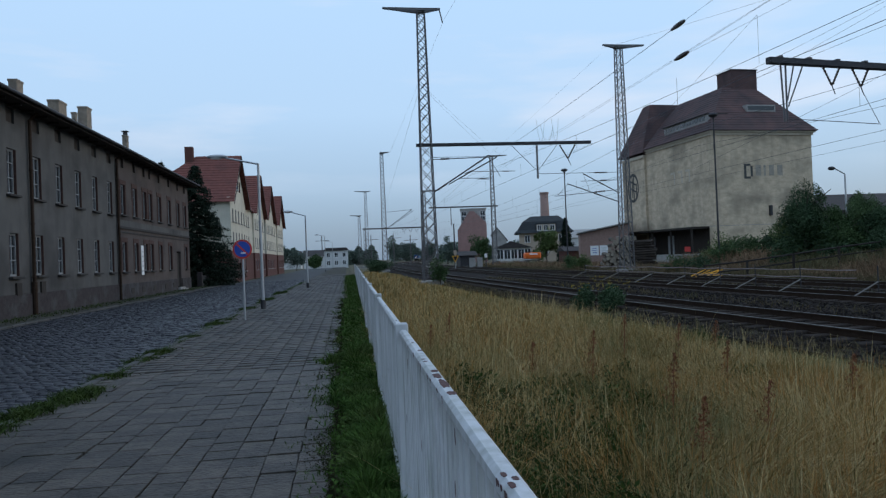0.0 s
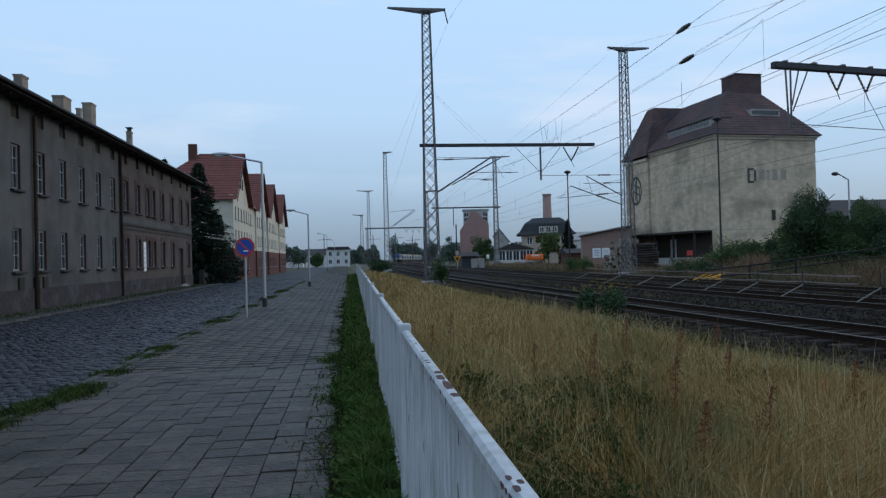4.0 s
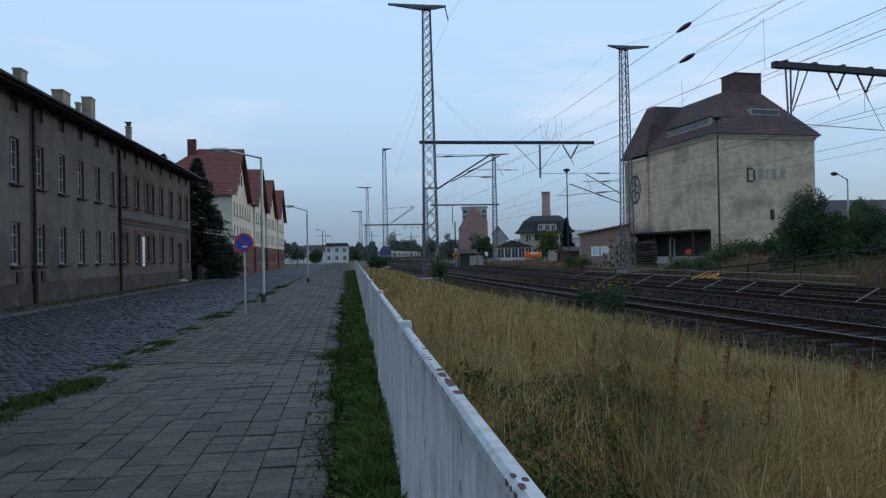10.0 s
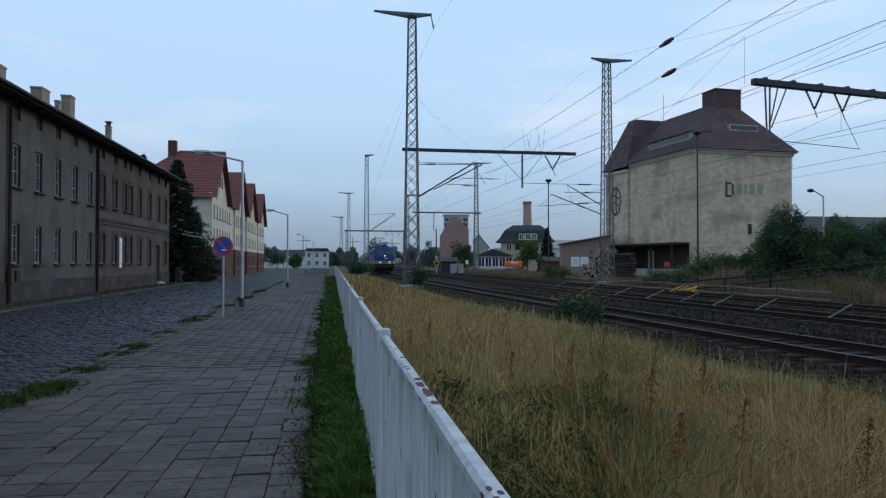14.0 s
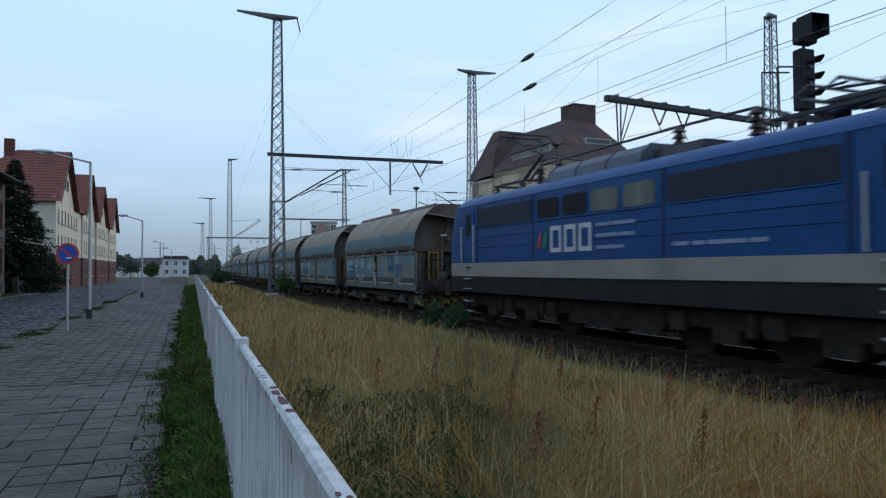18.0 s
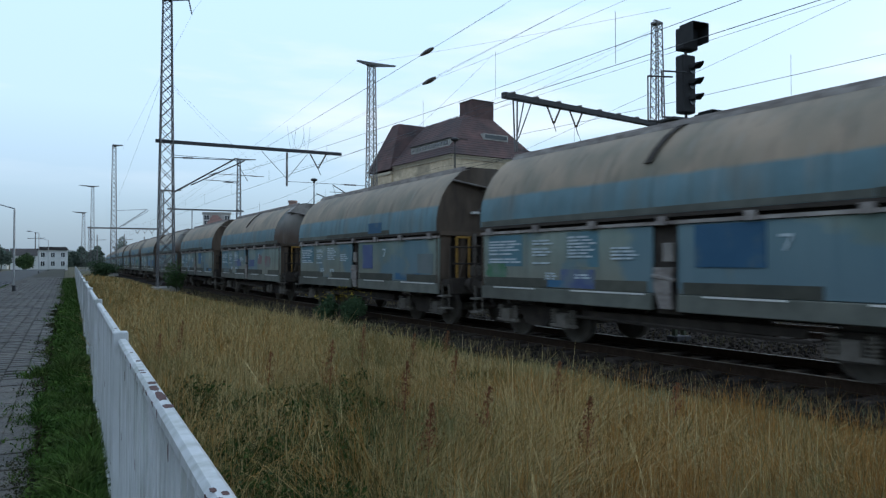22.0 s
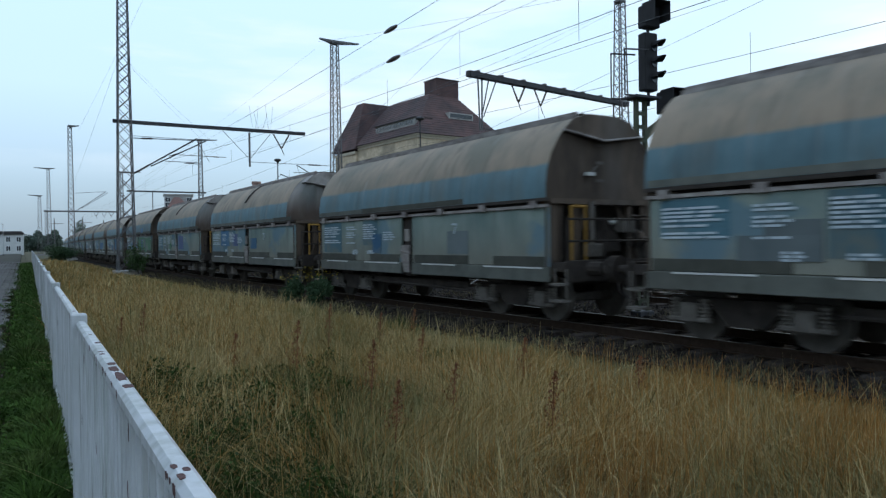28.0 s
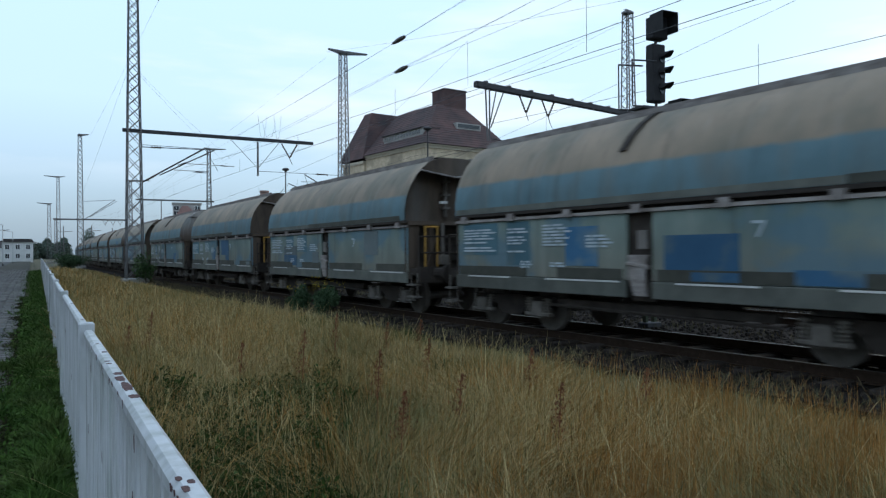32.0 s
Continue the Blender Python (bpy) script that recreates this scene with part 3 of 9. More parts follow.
def window(parent, x, y, z, w, h, face=1, depth=0.16, mid=True, bars=2, frame_mat=None, sill=True, sill_mat=None):
    """A sash window set back into a wall that faces +x (face 1) or another way by the parent's turn."""
    fm = frame_mat or M_FRAME
    win = new("window")
    win.parent = parent
    win.matrix_local = pose(x, y, z)
    d = -depth * face
    fr = B()
    for yy in (-w / 2 + 0.04, w / 2 - 0.04):
        box(fr, d + 0.03 * face, yy, h / 2, 0.06, 0.08, h)
    for zz in (0.04, h - 0.04):
        box(fr, d + 0.03 * face, 0, zz, 0.055, w - 0.16, 0.08)
    part("frame", fr, fm, win)
    sb = B()
    box(sb, d + 0.03 * face, 0, h / 2, 0.05, 0.05, h - 0.16)
    for i in range(bars):
        box(sb, d + 0.03 * face, 0, h * (i + 1) / (bars + 1) + 0.06, 0.04, w - 0.16, 0.04)
    part("sash", sb, fm, win)
    for s in (-1, 1):
        g = B()
        box(g, d, s * (w / 4 - 0.008), h / 2, 0.012, w / 2 - 0.06, h - 0.1)
        part("pane", g, M_GLASS, win)
    if sill:
        s = B()
        box(s, 0.05 * face, 0, -0.06, 0.22, w + 0.2, 0.09, None, 0.01)
        part("sill", s, sill_mat or M_CONC, win)
    return win


def wall_with_holes(x0, x1, y0, y1, z0, z1, holes):
    """A wall along y with rectangular holes (ya, yb, za, zb) through it, as one mesh of butted blocks with shared edges removed."""
    ys = sorted({y0, y1, *[h[0] for h in holes], *[h[1] for h in holes]})
    zs = sorted({z0, z1, *[h[2] for h in holes], *[h[3] for h in holes]})
    bm = B()
    solid_cell = {}
    for i in range(len(ys) - 1):
        for j in range(len(zs) - 1):
            cy_, cz_ = (ys[i] + ys[i + 1]) / 2, (zs[j] + zs[j + 1]) / 2
            solid_cell[i, j] = not any(h[0] < cy_ < h[1] and h[2] < cz_ < h[3] for h in holes)
    vert = {}

    def V(x, i, j):
        key = (x, i, j)
        if key not in vert:
            vert[key] = bm.verts.new((x, ys[i], zs[j]))
        return vert[key]

    for (i, j), s in solid_cell.items():
        if not s:
            continue
        for x in (x0, x1):
            bm.faces.new((V(x, i, j), V(x, i + 1, j), V(x, i + 1, j + 1), V(x, i, j + 1)))
        for di, dj, a, b in ((-1, 0, (0, 0), (0, 1)), (1, 0, (1, 0), (1, 1)), (0, -1, (0, 0), (1, 0)), (0, 1, (0, 1), (1, 1))):
            if not solid_cell.get((i + di, j + dj), False):
                bm.faces.new((V(x0, i + a[0], j + a[1]), V(x0, i + b[0], j + b[1]), V(x1, i + b[0], j + b[1]), V(x1, i + a[0], j + a[1])))
    bmesh.ops.recalc_face_normals(bm, faces=bm.faces[:])
    return bm


def old_building():
    th = thing("old_station_building", "long two-storey grey rendered building with sash windows", "building",
               at=pose(WX, 0, 0))
    y0, ymid, y1, top = 5.0, 42.35, 60.8, 8.3
    first = [18.1 + 2.32 * i for i in range(11)]            # grey part: window middles
    second = [43.5, 45.85, 51.65, 54.4, 57.2, 59.5]
    first = [y for y in first if y < 42]
    holes_a, holes_b = [], []
    W = []
    for y in first:
        yy = y + 0.0
        W += [(yy, 1.52, 0.82, 1.68, 0), (yy, 4.72, 0.82, 1.78, 0), (yy, 7.52, 0.7, 0.6, 2)]
    for y in second:
        if abs(y - 57.2) > 0.3:
            W.append((y, 1.5, 0.85, 1.72, 1))
        W += [(y, 4.82, 0.85, 1.75, 1), (y, 7.55, 0.62, 0.58, 3)]
    for y in (48.0, 49.35):
        W += [(y, 1.5, 0.8, 1.72, 1), (y, 4.82, 0.8, 1.75, 1), (y, 7.55, 0.55, 0.58, 3)]
    for y, z, w, h, k in W:
        (holes_b if k in (1, 3) else holes_a).append((y - w / 2, y + w / 2, z, z + h))
    holes_b.append((56.3, 57.65, 0.12, 2.85))
    part("front_wall", wall_with_holes(-0.42, 0, y0, ymid - 0.002, 0.80, top, holes_a), M_PLASTER, th)
    part("front_wall_brown", wall_with_holes(-0.42, 0.03, ymid + 0.002, y1, 0.12, top, holes_b), M_PLASTERB, th, "brownish rendered end part with bands")
    # one dark sheet inside stands in for the gloom of the rooms
    inner = B()
    span(inner, -0.75, -0.62, y0 + 0.4, y1 - 0.4, 0.0, top)
    part("room_dark", inner, M_DARK, th, "dark sheet standing in for the unlit rooms behind the windows")
    eb = B()
    span(eb, -9.0, -0.425, y1 - 0.4, y1, WZ, top)
    part("end_wall", eb, M_PLASTERB, th)
    bw = B()
    span(bw, -9.4, -9.0, y0, y1, WZ, top)
    part("back_wall", bw, M_PLASTER, th)
    pl = B()
    span(pl, -0.42, 0.06, y0, ymid - 0.1, WZ - 0.1, 0.797, 0.02)
    part("plinth", pl, M_PLINTH, th, "worn brick and stone plinth with flaking render")
    pl = B()
    span(pl, -0.42, 0.09, ymid + 0.1, 56.2, WZ - 0.1, 0.79, 0.02)
    span(pl, -0.42, 0.09, 57.75, y1 + 0.02, WZ - 0.1, 0.79, 0.02)
    part("plinth_brown", pl, M_PLINTH, th)
    for zc, hh, pr in ((4.05, 0.14, 0.08), (3.78, 0.08, 0.05)):
        bd = B()
        span(bd, 0.032, 0.032 + pr, ymid + 0.1, y1, zc - hh / 2, zc + hh / 2)
        part("string_course", bd, M_SILL, th, "projecting band between the storeys")
    bd = B()
    span(bd, 0.031, 0.038, ymid + 0.1, y1, 4.13, 4.5)
    part("frieze", bd, M_PLASTER, th, "paler strip of render above the band")
    for y, z, w, h, k in W:
        if k < 2:
            wn_ob = window(th, 0.03 if k else 0.0, y, z, w, h, sill_mat=M_SILL)
            for sy in (-1, 1):
                jb = B()
                box(jb, -0.075, sy * (w / 2 - 0.012), h / 2, 0.15, 0.024, h)
                part("jamb", jb, M_JAMB, wn_ob)
            if k:
                su = B()
                for sy in (-1, 1):
                    box(su, 0.012, sy * (w / 2 + 0.09), h / 2, 0.024, 0.18, h)
                box(su, 0.012, 0, h + 0.13, 0.024, w + 0.36, 0.26)
                part("surround", su, M_JAMB, wn_ob, "worn brick surround of the window")
        else:
            at = B()
            box(at, -0.12, y, z + h / 2, 0.05, w, h)
            part("attic_hatch", at, M_DARKWOOD, th)
    # cellar openings low in the plinth
    for y in [44.7, 47, 49.6, 52.6, 55]:
        cb = B()
        box(cb, 0.062 if y < 42 else 0.092, y, 0.33, 0.03, 0.6, 0.35)
        part("cellar_window", cb, M_DARKWOOD, th)
    for y in (29.9, 32.15):
        cb = B()
        box(cb, 0.03, y, 1.0, 0.1, 0.42, 0.5)
        part("vent_box", cb, M_DARKWOOD, th)
    # door with steps
    dr = B()
    box(dr, -0.16, 56.98, 1.45, 0.06, 1.3, 2.6)
    for zz in (0.75, 1.5, 2.2):
        box(dr, -0.12, 56.98, zz, 0.03, 1.0, 0.5, None, 0.01)
    door = part("door", dr, M_DARKWOOD, th, "dark panelled wooden door")
    kn = B()
    ball(kn, -0.09, 56.5, 1.25, 0.04)
    part("handle", kn, M_GREY, door)
    st = B()
    span(st, 0.095, 0.5, 56.2, 57.75, WZ - 0.1, 0.0)
    span(st, 0.095, 0.3, 56.2, 57.75, 0.0, 0.12)
    part("doorstep", st, M_CONC, th)
    ps = B()
    box(ps, 0.05, 47.08, 2.17, 0.03, 0.52, 1.85, None, 0.005)
    nb = part("notice_board", ps, M_WHITEP, th, "tall white notice board on the wall")
    for j in range(5):
        ps = B()
        box(ps, 0.068, 47.08, 1.5 + j * 0.3, 0.004, 0.34 - 0.06 * (j % 2), 0.07)
        part("print_bar", ps, M_GREY, nb)
    # drain pipes
    for y in (31.15, 42.35, 20.0):
        pb_ = B()
        rod(pb_, (0.12, y, 7.9), (0.12, y, -0.15), 0.07, seg=10)
        rod(pb_, (0.12, y, 7.88), (0.45, y, 8.25), 0.06, seg=8)
        for zz in (1.4, 3.6, 5.8):
            rod(pb_, (0.12, y, zz), (0.12, y, zz + 0.06), 0.095, seg=10)
        if y < 40:
            rod(pb_, (0.12, y, -0.12), (0.12, y, 1.25), 0.11, seg=10)
        part("drain_pipe", pb_, M_RAIL, th, "rusty brown drain pipe")
    # roof with overhanging eave and gutter
    rf = B()
    prism(rf, [(0.85, 8.31), (0.85, 8.43), (-4.6, 10.2), (-10.2, 8.43), (-10.2, 8.31), (-4.6, 10.06)], y0 - 0.4, y1 + 0.6)
    part("roof", rf, M_ROOF, th, "low dark felt roof")
    sf = B()
    span(sf, 0.002, 0.78, y0 - 0.3, y1 + 0.5, 8.20, 8.30)
    part("soffit", sf, M_DARKWOOD, th)
    for i in range(36):
        y = 17 + i * 1.24
        rb_ = B()
        box(rb_, 0.30, y, 8.15, 0.5, 0.09, 0.09)
        part("rafter_end", rb_, M_DARKWOOD, th)
    gb = B()
    rod(gb, (0.9, y0 - 0.4, 8.34), (0.9, y1 + 0.6, 8.34), 0.075, seg=8)
    part("gutter", gb, M_DARK, th)
    # chimneys
    for y, x, w, dd, z in ((34.5, -1.78, 0.65, 0.36, 10.38), (39.45, -1.88, 1.05, 0.55, 10.52), (41.45, -1.74, 0.3, 0.22, 10.36), (43.4, -1.87, 0.75, 0.5, 11.05), (50.6, -1.75, 0.42, 0.3, 10.7)):
        cb = B()
        box(cb, x, y, (8.9 + z) / 2, dd, w, z - 8.9, None, 0.012)
        box(cb, x, y, z - 0.04, dd + 0.05, w + 0.05, 0.1)
        ch = part("chimney", cb, M_CHIM, th, "beige brick chimney")
        if y > 50:
            cp = B()
            box(cp, x, y, z + 0.28, dd + 0.1, w, 0.05)
            rod(cp, (x, y, z), (x, y, z + 0.28), 0.15)
            part("cowl", cp, M_DARK, ch)
    return th


old_building()
gw_ = thing("garden_wall", "low weathered wall with pillars beside the old building", "wall", at=pose(-12.3, 62.2, -0.2))
for i in range(5):
    b = B()
    span(b, -0.12, 0.12, i * 3.6 + 0.16, i * 3.6 + 3.44, -0.1, 1.05)
    part("panel", b, M_PLINTH, gw_)
    b = B()
    span(b, -0.2, 0.2, i * 3.6 - 0.155, i * 3.6 + 0.155, -0.1, 1.35, 0.02)
    part("pillar", b, M_PLINTH, gw_)

# ---- row of white houses with red gabled roofs ----


def gable_house(name, label, y, ln, x_front=-12.8, depth=10.4, eave=9.0, ridge=14.85):
    """A white house whose steep tiled gable faces the street."""
    th = thing(name, label, "house", "white houses with red roofs", at=pose(x_front, y, 0))
    holes, wins = [], []
    for z, nwin in ((0.9, 5), (4.0, 5), (6.7, 5)):
        for i in range(nwin):
            yy = ln * (i + 0.75) / (nwin + 0.5)
            wins.append((yy, z, 0.95, 1.5))
            holes.append((yy - 0.475, yy + 0.475, z, z + 1.5))
    lowh = [h for h in holes if h[3] < 3]
    uph = [h for h in holes if h[2] > 3]
    part("brick_storey", wall_with_holes(-0.35, 0.03, 0, ln, -0.35, 3.3, lowh), M_BRICK, th, "ground floor in dark red brick")
    part("front_wall", wall_with_holes(-0.35, 0, 0, ln, 3.303, eave + 0.4, uph), M_HOUSE, th)
    g = B()
    poly(g, [(-0.35, 0.3, eave + 0.403), (-0.35, ln - 0.3, eave + 0.403), (-0.35, ln / 2, ridge - 0.3)], (0.35, 0, 0))
    part("gable", g, M_HOUSE, th)
    for yy, z, w, h in wins:
        window(th, 0.03 if z < 3 else 0, yy, z, w, h, depth=0.12, bars=1)
    for yy in (ln / 2 - 1.4, ln / 2, ln / 2 + 1.4):
        gw = B()
        box(gw, 0.012, yy, eave + 2.2, 0.02, 0.8, 1.3)
        part("gable_window", gw, M_GLASS, th)
    for yy in (0, ln - 0.35):
        s = B()
        span(s, -depth, -0.352, yy, yy + 0.35, 3.303, eave)
        part("side_wall", s, M_HOUSE, th)
        s = B()
        span(s, -depth, -0.352, yy - 0.02, yy + 0.37, -0.35, 3.3)
        part("side_wall_brick", s, M_BRICK, th)
    # dark sheet in place of unlit rooms
    s = B()
    span(s, -0.8, -0.7, 0.4, ln - 0.4, 0, eave)
    part("room_dark", s, M_DARK, th)
    # steep roof, its ridge square to the street, in courses of tiles
    nco = 18
    e0 = ln / 2 + 0.55
    for sgn in (-1, 1):
        ya, za = ln / 2 + sgn * e0, eave - 0.2
        rf = stepped_slope((0.55, ya, za), (-11.5, ya, za), (-4.7, ln / 2, ridge + 0.1), (0.55, ln / 2, ridge + 0.1), nco, 0.07)
        part("roof_slope", rf, M_TILE, th, "steep red clay tile roof")
    hp = B()
    poly(hp, [(-4.7, ln / 2, ridge), (-11.5, ln / 2 - e0, eave - 0.2), (-11.5, ln / 2 + e0, eave - 0.2)], (0, 0, 0.12))
    part("hip", hp, M_TILE, th)
    vb = B()
    for sgn in (-1, 1):
        poly(vb, [(0.56, ln / 2, ridge + 0.02), (0.56, ln / 2 + sgn * e0, eave - 0.22), (0.56, ln / 2 + sgn * e0, eave - 0.5), (0.56, ln / 2, ridge - 0.3)], (0.05, 0, 0))
    part("barge_board", vb, M_DARKWOOD, th)
    return th


HOUSE = "white house with brick ground floor and steep red tiled roof"
h1 = gable_house("gabled_house", HOUSE, 82.8, 12.4)
cb = B()
box(cb, -5.4, 5.6, 14.8, 0.95, 0.7, 2.4, None, 0.02)
part("chimney", cb, M_BRICK, h1, "dark brick chimney")
for y0_ in (103.0, 118.2, 137.0):
    gable_house("gabled_house", HOUSE, y0_, 12.4)
for y0_, y1_ in ((95.3, 102.9), (130.7, 136.9)):
    lk = thing("link_building", "lower white wing with red tiled roof", "house", "white houses with red roofs", at=pose(-13.0, y0_, 0))
    hs = [(1.2, 2.1, 4.0, 5.5), (1.2, 2.1, 6.7, 8.2), (3.2, 4.1, 4.0, 5.5), (3.2, 4.1, 6.7, 8.2)]
    part("wall", wall_with_holes(-0.35, 0, 0.0, y1_ - y0_, 3.3, 9.2, hs), M_HOUSE, lk)
    for a, b, c, d in hs:
        window(lk, 0, (a + b) / 2, c, b - a, d - c, depth=0.12, bars=1)
    s = B()
    span(s, -0.35, 0.02, 0, y1_ - y0_, -0.35, 3.297)
    part("brick_storey", s, M_BRICK, lk)
    # dark sheet behind the wing's windows for its unlit inside
    s = B()
    span(s, -0.8, -0.7, 0.1, y1_ - y0_ - 0.1, 0, 9)
    part("room_dark", s, M_DARK, lk)
    s = B()
    prism(s, [(0.4, 9.0), (-4.2, 13.6), (-4.2, 13.72), (0.4, 9.14)], 0, y1_ - y0_)
    part("roof", s, M_TILE, lk)

# ---- grain silo ----


def grain_silo():
    a = -5.6
    th = thing("grain_silo", "huge windowless grey-beige grain silo with dark red hipped roof", "silo", at=pose(43.2, 79.0, -0.2, 0, 0, 5.6))
    # local: x to the right along the near wall, y away along the long wall
    L, D, E_ = 13.9, 15.1, 15.4
    w = B()
    span(w, 0, L, 0, D, 0, E_ - 0.4)
    part("wall", w, M_SILO, th, smooth=False)
    w = B()
    span(w, -0.3, L - 0.3, D + 0.02, D + 6.4, 0, E_ - 0.9)
    part("stair_block", w, M_SILO, th)
    for z in (4.2,):
        rb_ = B()
        span(rb_, -0.02, L + 0.02, -0.02, D, z, z + 0.06)
        part("joint_line", rb_, M_CONC, th)
    c = B()
    span(c, -0.18, L + 0.18, -0.18, D + 0.01, E_ - 0.4, E_ - 0.1)
    span(c, -0.4, L + 0.4, -0.4, D + 0.012, E_ - 0.1, E_ + 0.08)
    part("cornice", c, M_CORNICE, th, "pale moulded cornice under the eaves")
    c = B()
    span(c, -0.5, L + 0.1, D + 0.014, D + 6.6, E_ - 0.9, E_ - 0.5)
    part("cornice", c, M_CORNICE, th)
    # main roof with a flat top, and a steep one over the stair block, both in courses of tiles
    R = 22.0

    def roof(lo, hi, z0, z1, n=18):
        """Four tiled slopes between two rectangles (x0, x1, y0, y1)."""
        def pt(c, r, z):
            return (r[(0, 1, 1, 0)[c % 4]], r[(2, 2, 3, 3)[c % 4]], z)

        for k in range(4):
            bm = stepped_slope(pt(k, lo, z0), pt(k + 1, lo, z0), pt(k + 1, hi, z1), pt(k, hi, z1), n)
            part("roof_slope", bm, M_SILOROOF, th, "steep dark red tiled slope")
        t = B()
        span(t, hi[0], hi[1], hi[2], hi[3], z1 - 0.1, z1 + 0.02)
        part("roof_top", t, M_SILOROOF, th)

    roof((-0.6, L + 0.6, -0.6, D + 2.0), (5.6, 10.1, 5.2, D + 0.2), E_ + 0.1, R)
    roof((-0.75, 8.0, D - 0.4, D + 6.9), (1.9, 7.5, D + 1.6, D + 3.6), E_ - 0.25, R + 0.25)
    # head house on the ridge
    tw = B()
    span(tw, 6.75, 10.45, 5.0, 8.0, R - 0.9, R + 2.2)
    part("head_house", tw, M_SILOROOF, th, "small box-like head house on the roof")
    tw = B()
    span(tw, 6.65, 10.55, 4.9, 8.1, R + 2.2, R + 2.32)
    part("head_house_roof", tw, M_ROOF, th)
    # dormer strips
    sl_x = lambda z: -0.6 + (z - E_ - 0.1) / (R - E_ - 0.1) * 6.2
    d = B()
    z0 = 17.0
    span(d, sl_x(z0) - 0.15, sl_x(z0) + 2.2, 1.6, 11.2, z0 - 0.1, z0 + 0.8)
    strip = part("dormer_strip", d, M_CONC, th, "long low dormer with a row of small windows")
    for i in range(13):
        g = B()
        span(g, sl_x(z0) - 0.19, sl_x(z0) - 0.155, 2.05 + i * 0.72, 2.05 + i * 0.72 + 0.58, z0 + 0.12, z0 + 0.62)
        part("pane", g, M_GLASS, strip)
    d = B()
    span(d, sl_x(z0) - 0.4, sl_x(z0) + 2.6, 1.4, 11.4, z0 + 0.8, z0 + 0.92)
    part("dormer_roof", d, M_ROOF, th)
    fy = lambda z: -0.6 + (z - E_ - 0.1) / (R - E_ - 0.1) * 5.8
    z1 = 18.2
    d = B()
    span(d, 6.3, 10.4, fy(z1) - 0.1, fy(z1) + 1.6, z1, z1 + 0.85)
    strip = part("dormer_strip", d, M_CONC, th)
    g = B()
    span(g, 6.5, 10.2, fy(z1) - 0.14, fy(z1) - 0.105, z1 + 0.2, z1 + 0.7)
    part("pane", g, M_GLASS, strip)
    # faded lettering, kept as plain shapes
    dk = surf("faded_black_paint", (0.05, 0.05, 0.05), (0.09, 0.09, 0.085), 2, 0.9)
    pale = surf("faded_letter_paint", (0.22, 0.20, 0.17), (0.40, 0.36, 0.30), 1.6, 0.9)
    s = B()
    span(s, 4.3, 4.62, -0.012, -0.002, 9.75, 11.55)
    span(s, 4.622, 5.2, -0.012, -0.002, 11.28, 11.55)
    span(s, 4.622, 5.2, -0.012, -0.002, 9.75, 10.02)
    span(s, 5.202, 5.5, -0.012, -0.002, 10.0, 11.3)
    part("faded_mark", s, dk, th, "single dark painted shape left of an old inscription")
    for x, w_ in ((5.9, 0.75), (7.0, 0.3), (7.75, 0.7), (8.9, 0.75)):
        s = B()
        span(s, x, x + w_, -0.01, -0.002, 10.1, 11.4)
        part("faded_mark", s, pale, th, "barely visible bars of faded lettering")
    for i, y in enumerate((4.6, 6.3, 8.0)):
        s = B()
        span(s, -0.012, -0.002, y, y + 0.3, 10.0, 11.6)
        span(s, -0.012, -0.002, y + 0.302, y + 1.0, 11.3, 11.6)
        part("faded_mark", s, M_CORNICE, th, "pale bars of faded lettering")
    ring = B()
    for k in range(24):
        a0, a1 = 2 * math.pi * k / 24, 2 * math.pi * (k + 1) / 24
        poly(ring, [(-0.312, D + 3.4 + r * math.cos(t), 10.6 + 1.3 * r * math.sin(t)) for r, t in ((1.3, a0), (1.3, a1), (1.6, a1), (1.6, a0))], (-0.01, 0, 0))
    span(ring, -0.322, -0.312, D + 3.05, D + 3.35, 8.9, 12.3)
    for dy, z0_, z1_ in ((-0.85, 9.3, 11.2), (0.3, 9.2, 12.2), (0.85, 9.6, 11.6)):
        span(ring, -0.322, -0.312, D + 3.2 + dy, D + 3.42 + dy, z0_, z1_)
    for zz in (10.3, 11.3):
        poly(ring, [(-0.3225, D + 2.4, zz - 0.5), (-0.3225, D + 4.2, zz + 0.2), (-0.3225, D + 4.2, zz + 0.45), (-0.3225, D + 2.4, zz - 0.25)], (-0.008, 0, 0))
    part("round_emblem", ring, dk, th, "faded round painted emblem")
    hk = B()
    span(hk, 7.5, 7.8, -0.3, -0.002, 5.3, 6.5)
    part("wall_box", hk, M_DARK, th)
    # loading dock with canopy at the foot
    cn = B()
    span(cn, -2.4, -0.02, 1.0, 21.0, 4.0, 4.25)
    part("canopy", cn, M_DARKWOOD, th, "dark loading canopy along the foot of the wall")
    dk_ = B()
    span(dk_, -2.2, -0.02, 1.2, 20.5, -0.4, 1.0)
    part("loading_dock", dk_, M_CONC, th)
    for y in (1.4, 6.0, 10.5, 15.0, 19.6):
        pb_ = B()
        span(pb_, -2.2, -2.0, y, y + 0.2, 1.0, 4.0)
        part("canopy_post", pb_, M_DARKWOOD, th)
    # dark brown sheet added to give the wall the canopy's deep shade
    cl_ = B()
    span(cl_, -0.03, -0.004, 1.0, 21.0, 1.0, 4.0)
    part("dock_cladding", cl_, M_DARKWOOD, th, "dark brown sheet on the wall for the deep dark under the canopy")
    for y in (8.8, 13.5):
        pb_ = B()
        span(pb_, -0.09, -0.034, y, y + 1.4, 1.0, 3.4)
        part("dock_door", pb_, M_GREY, th, "pale sliding door")
    sg = B()
    span(sg, -2.46, -2.42, 1.4, 2.6, 1.3, 1.9)
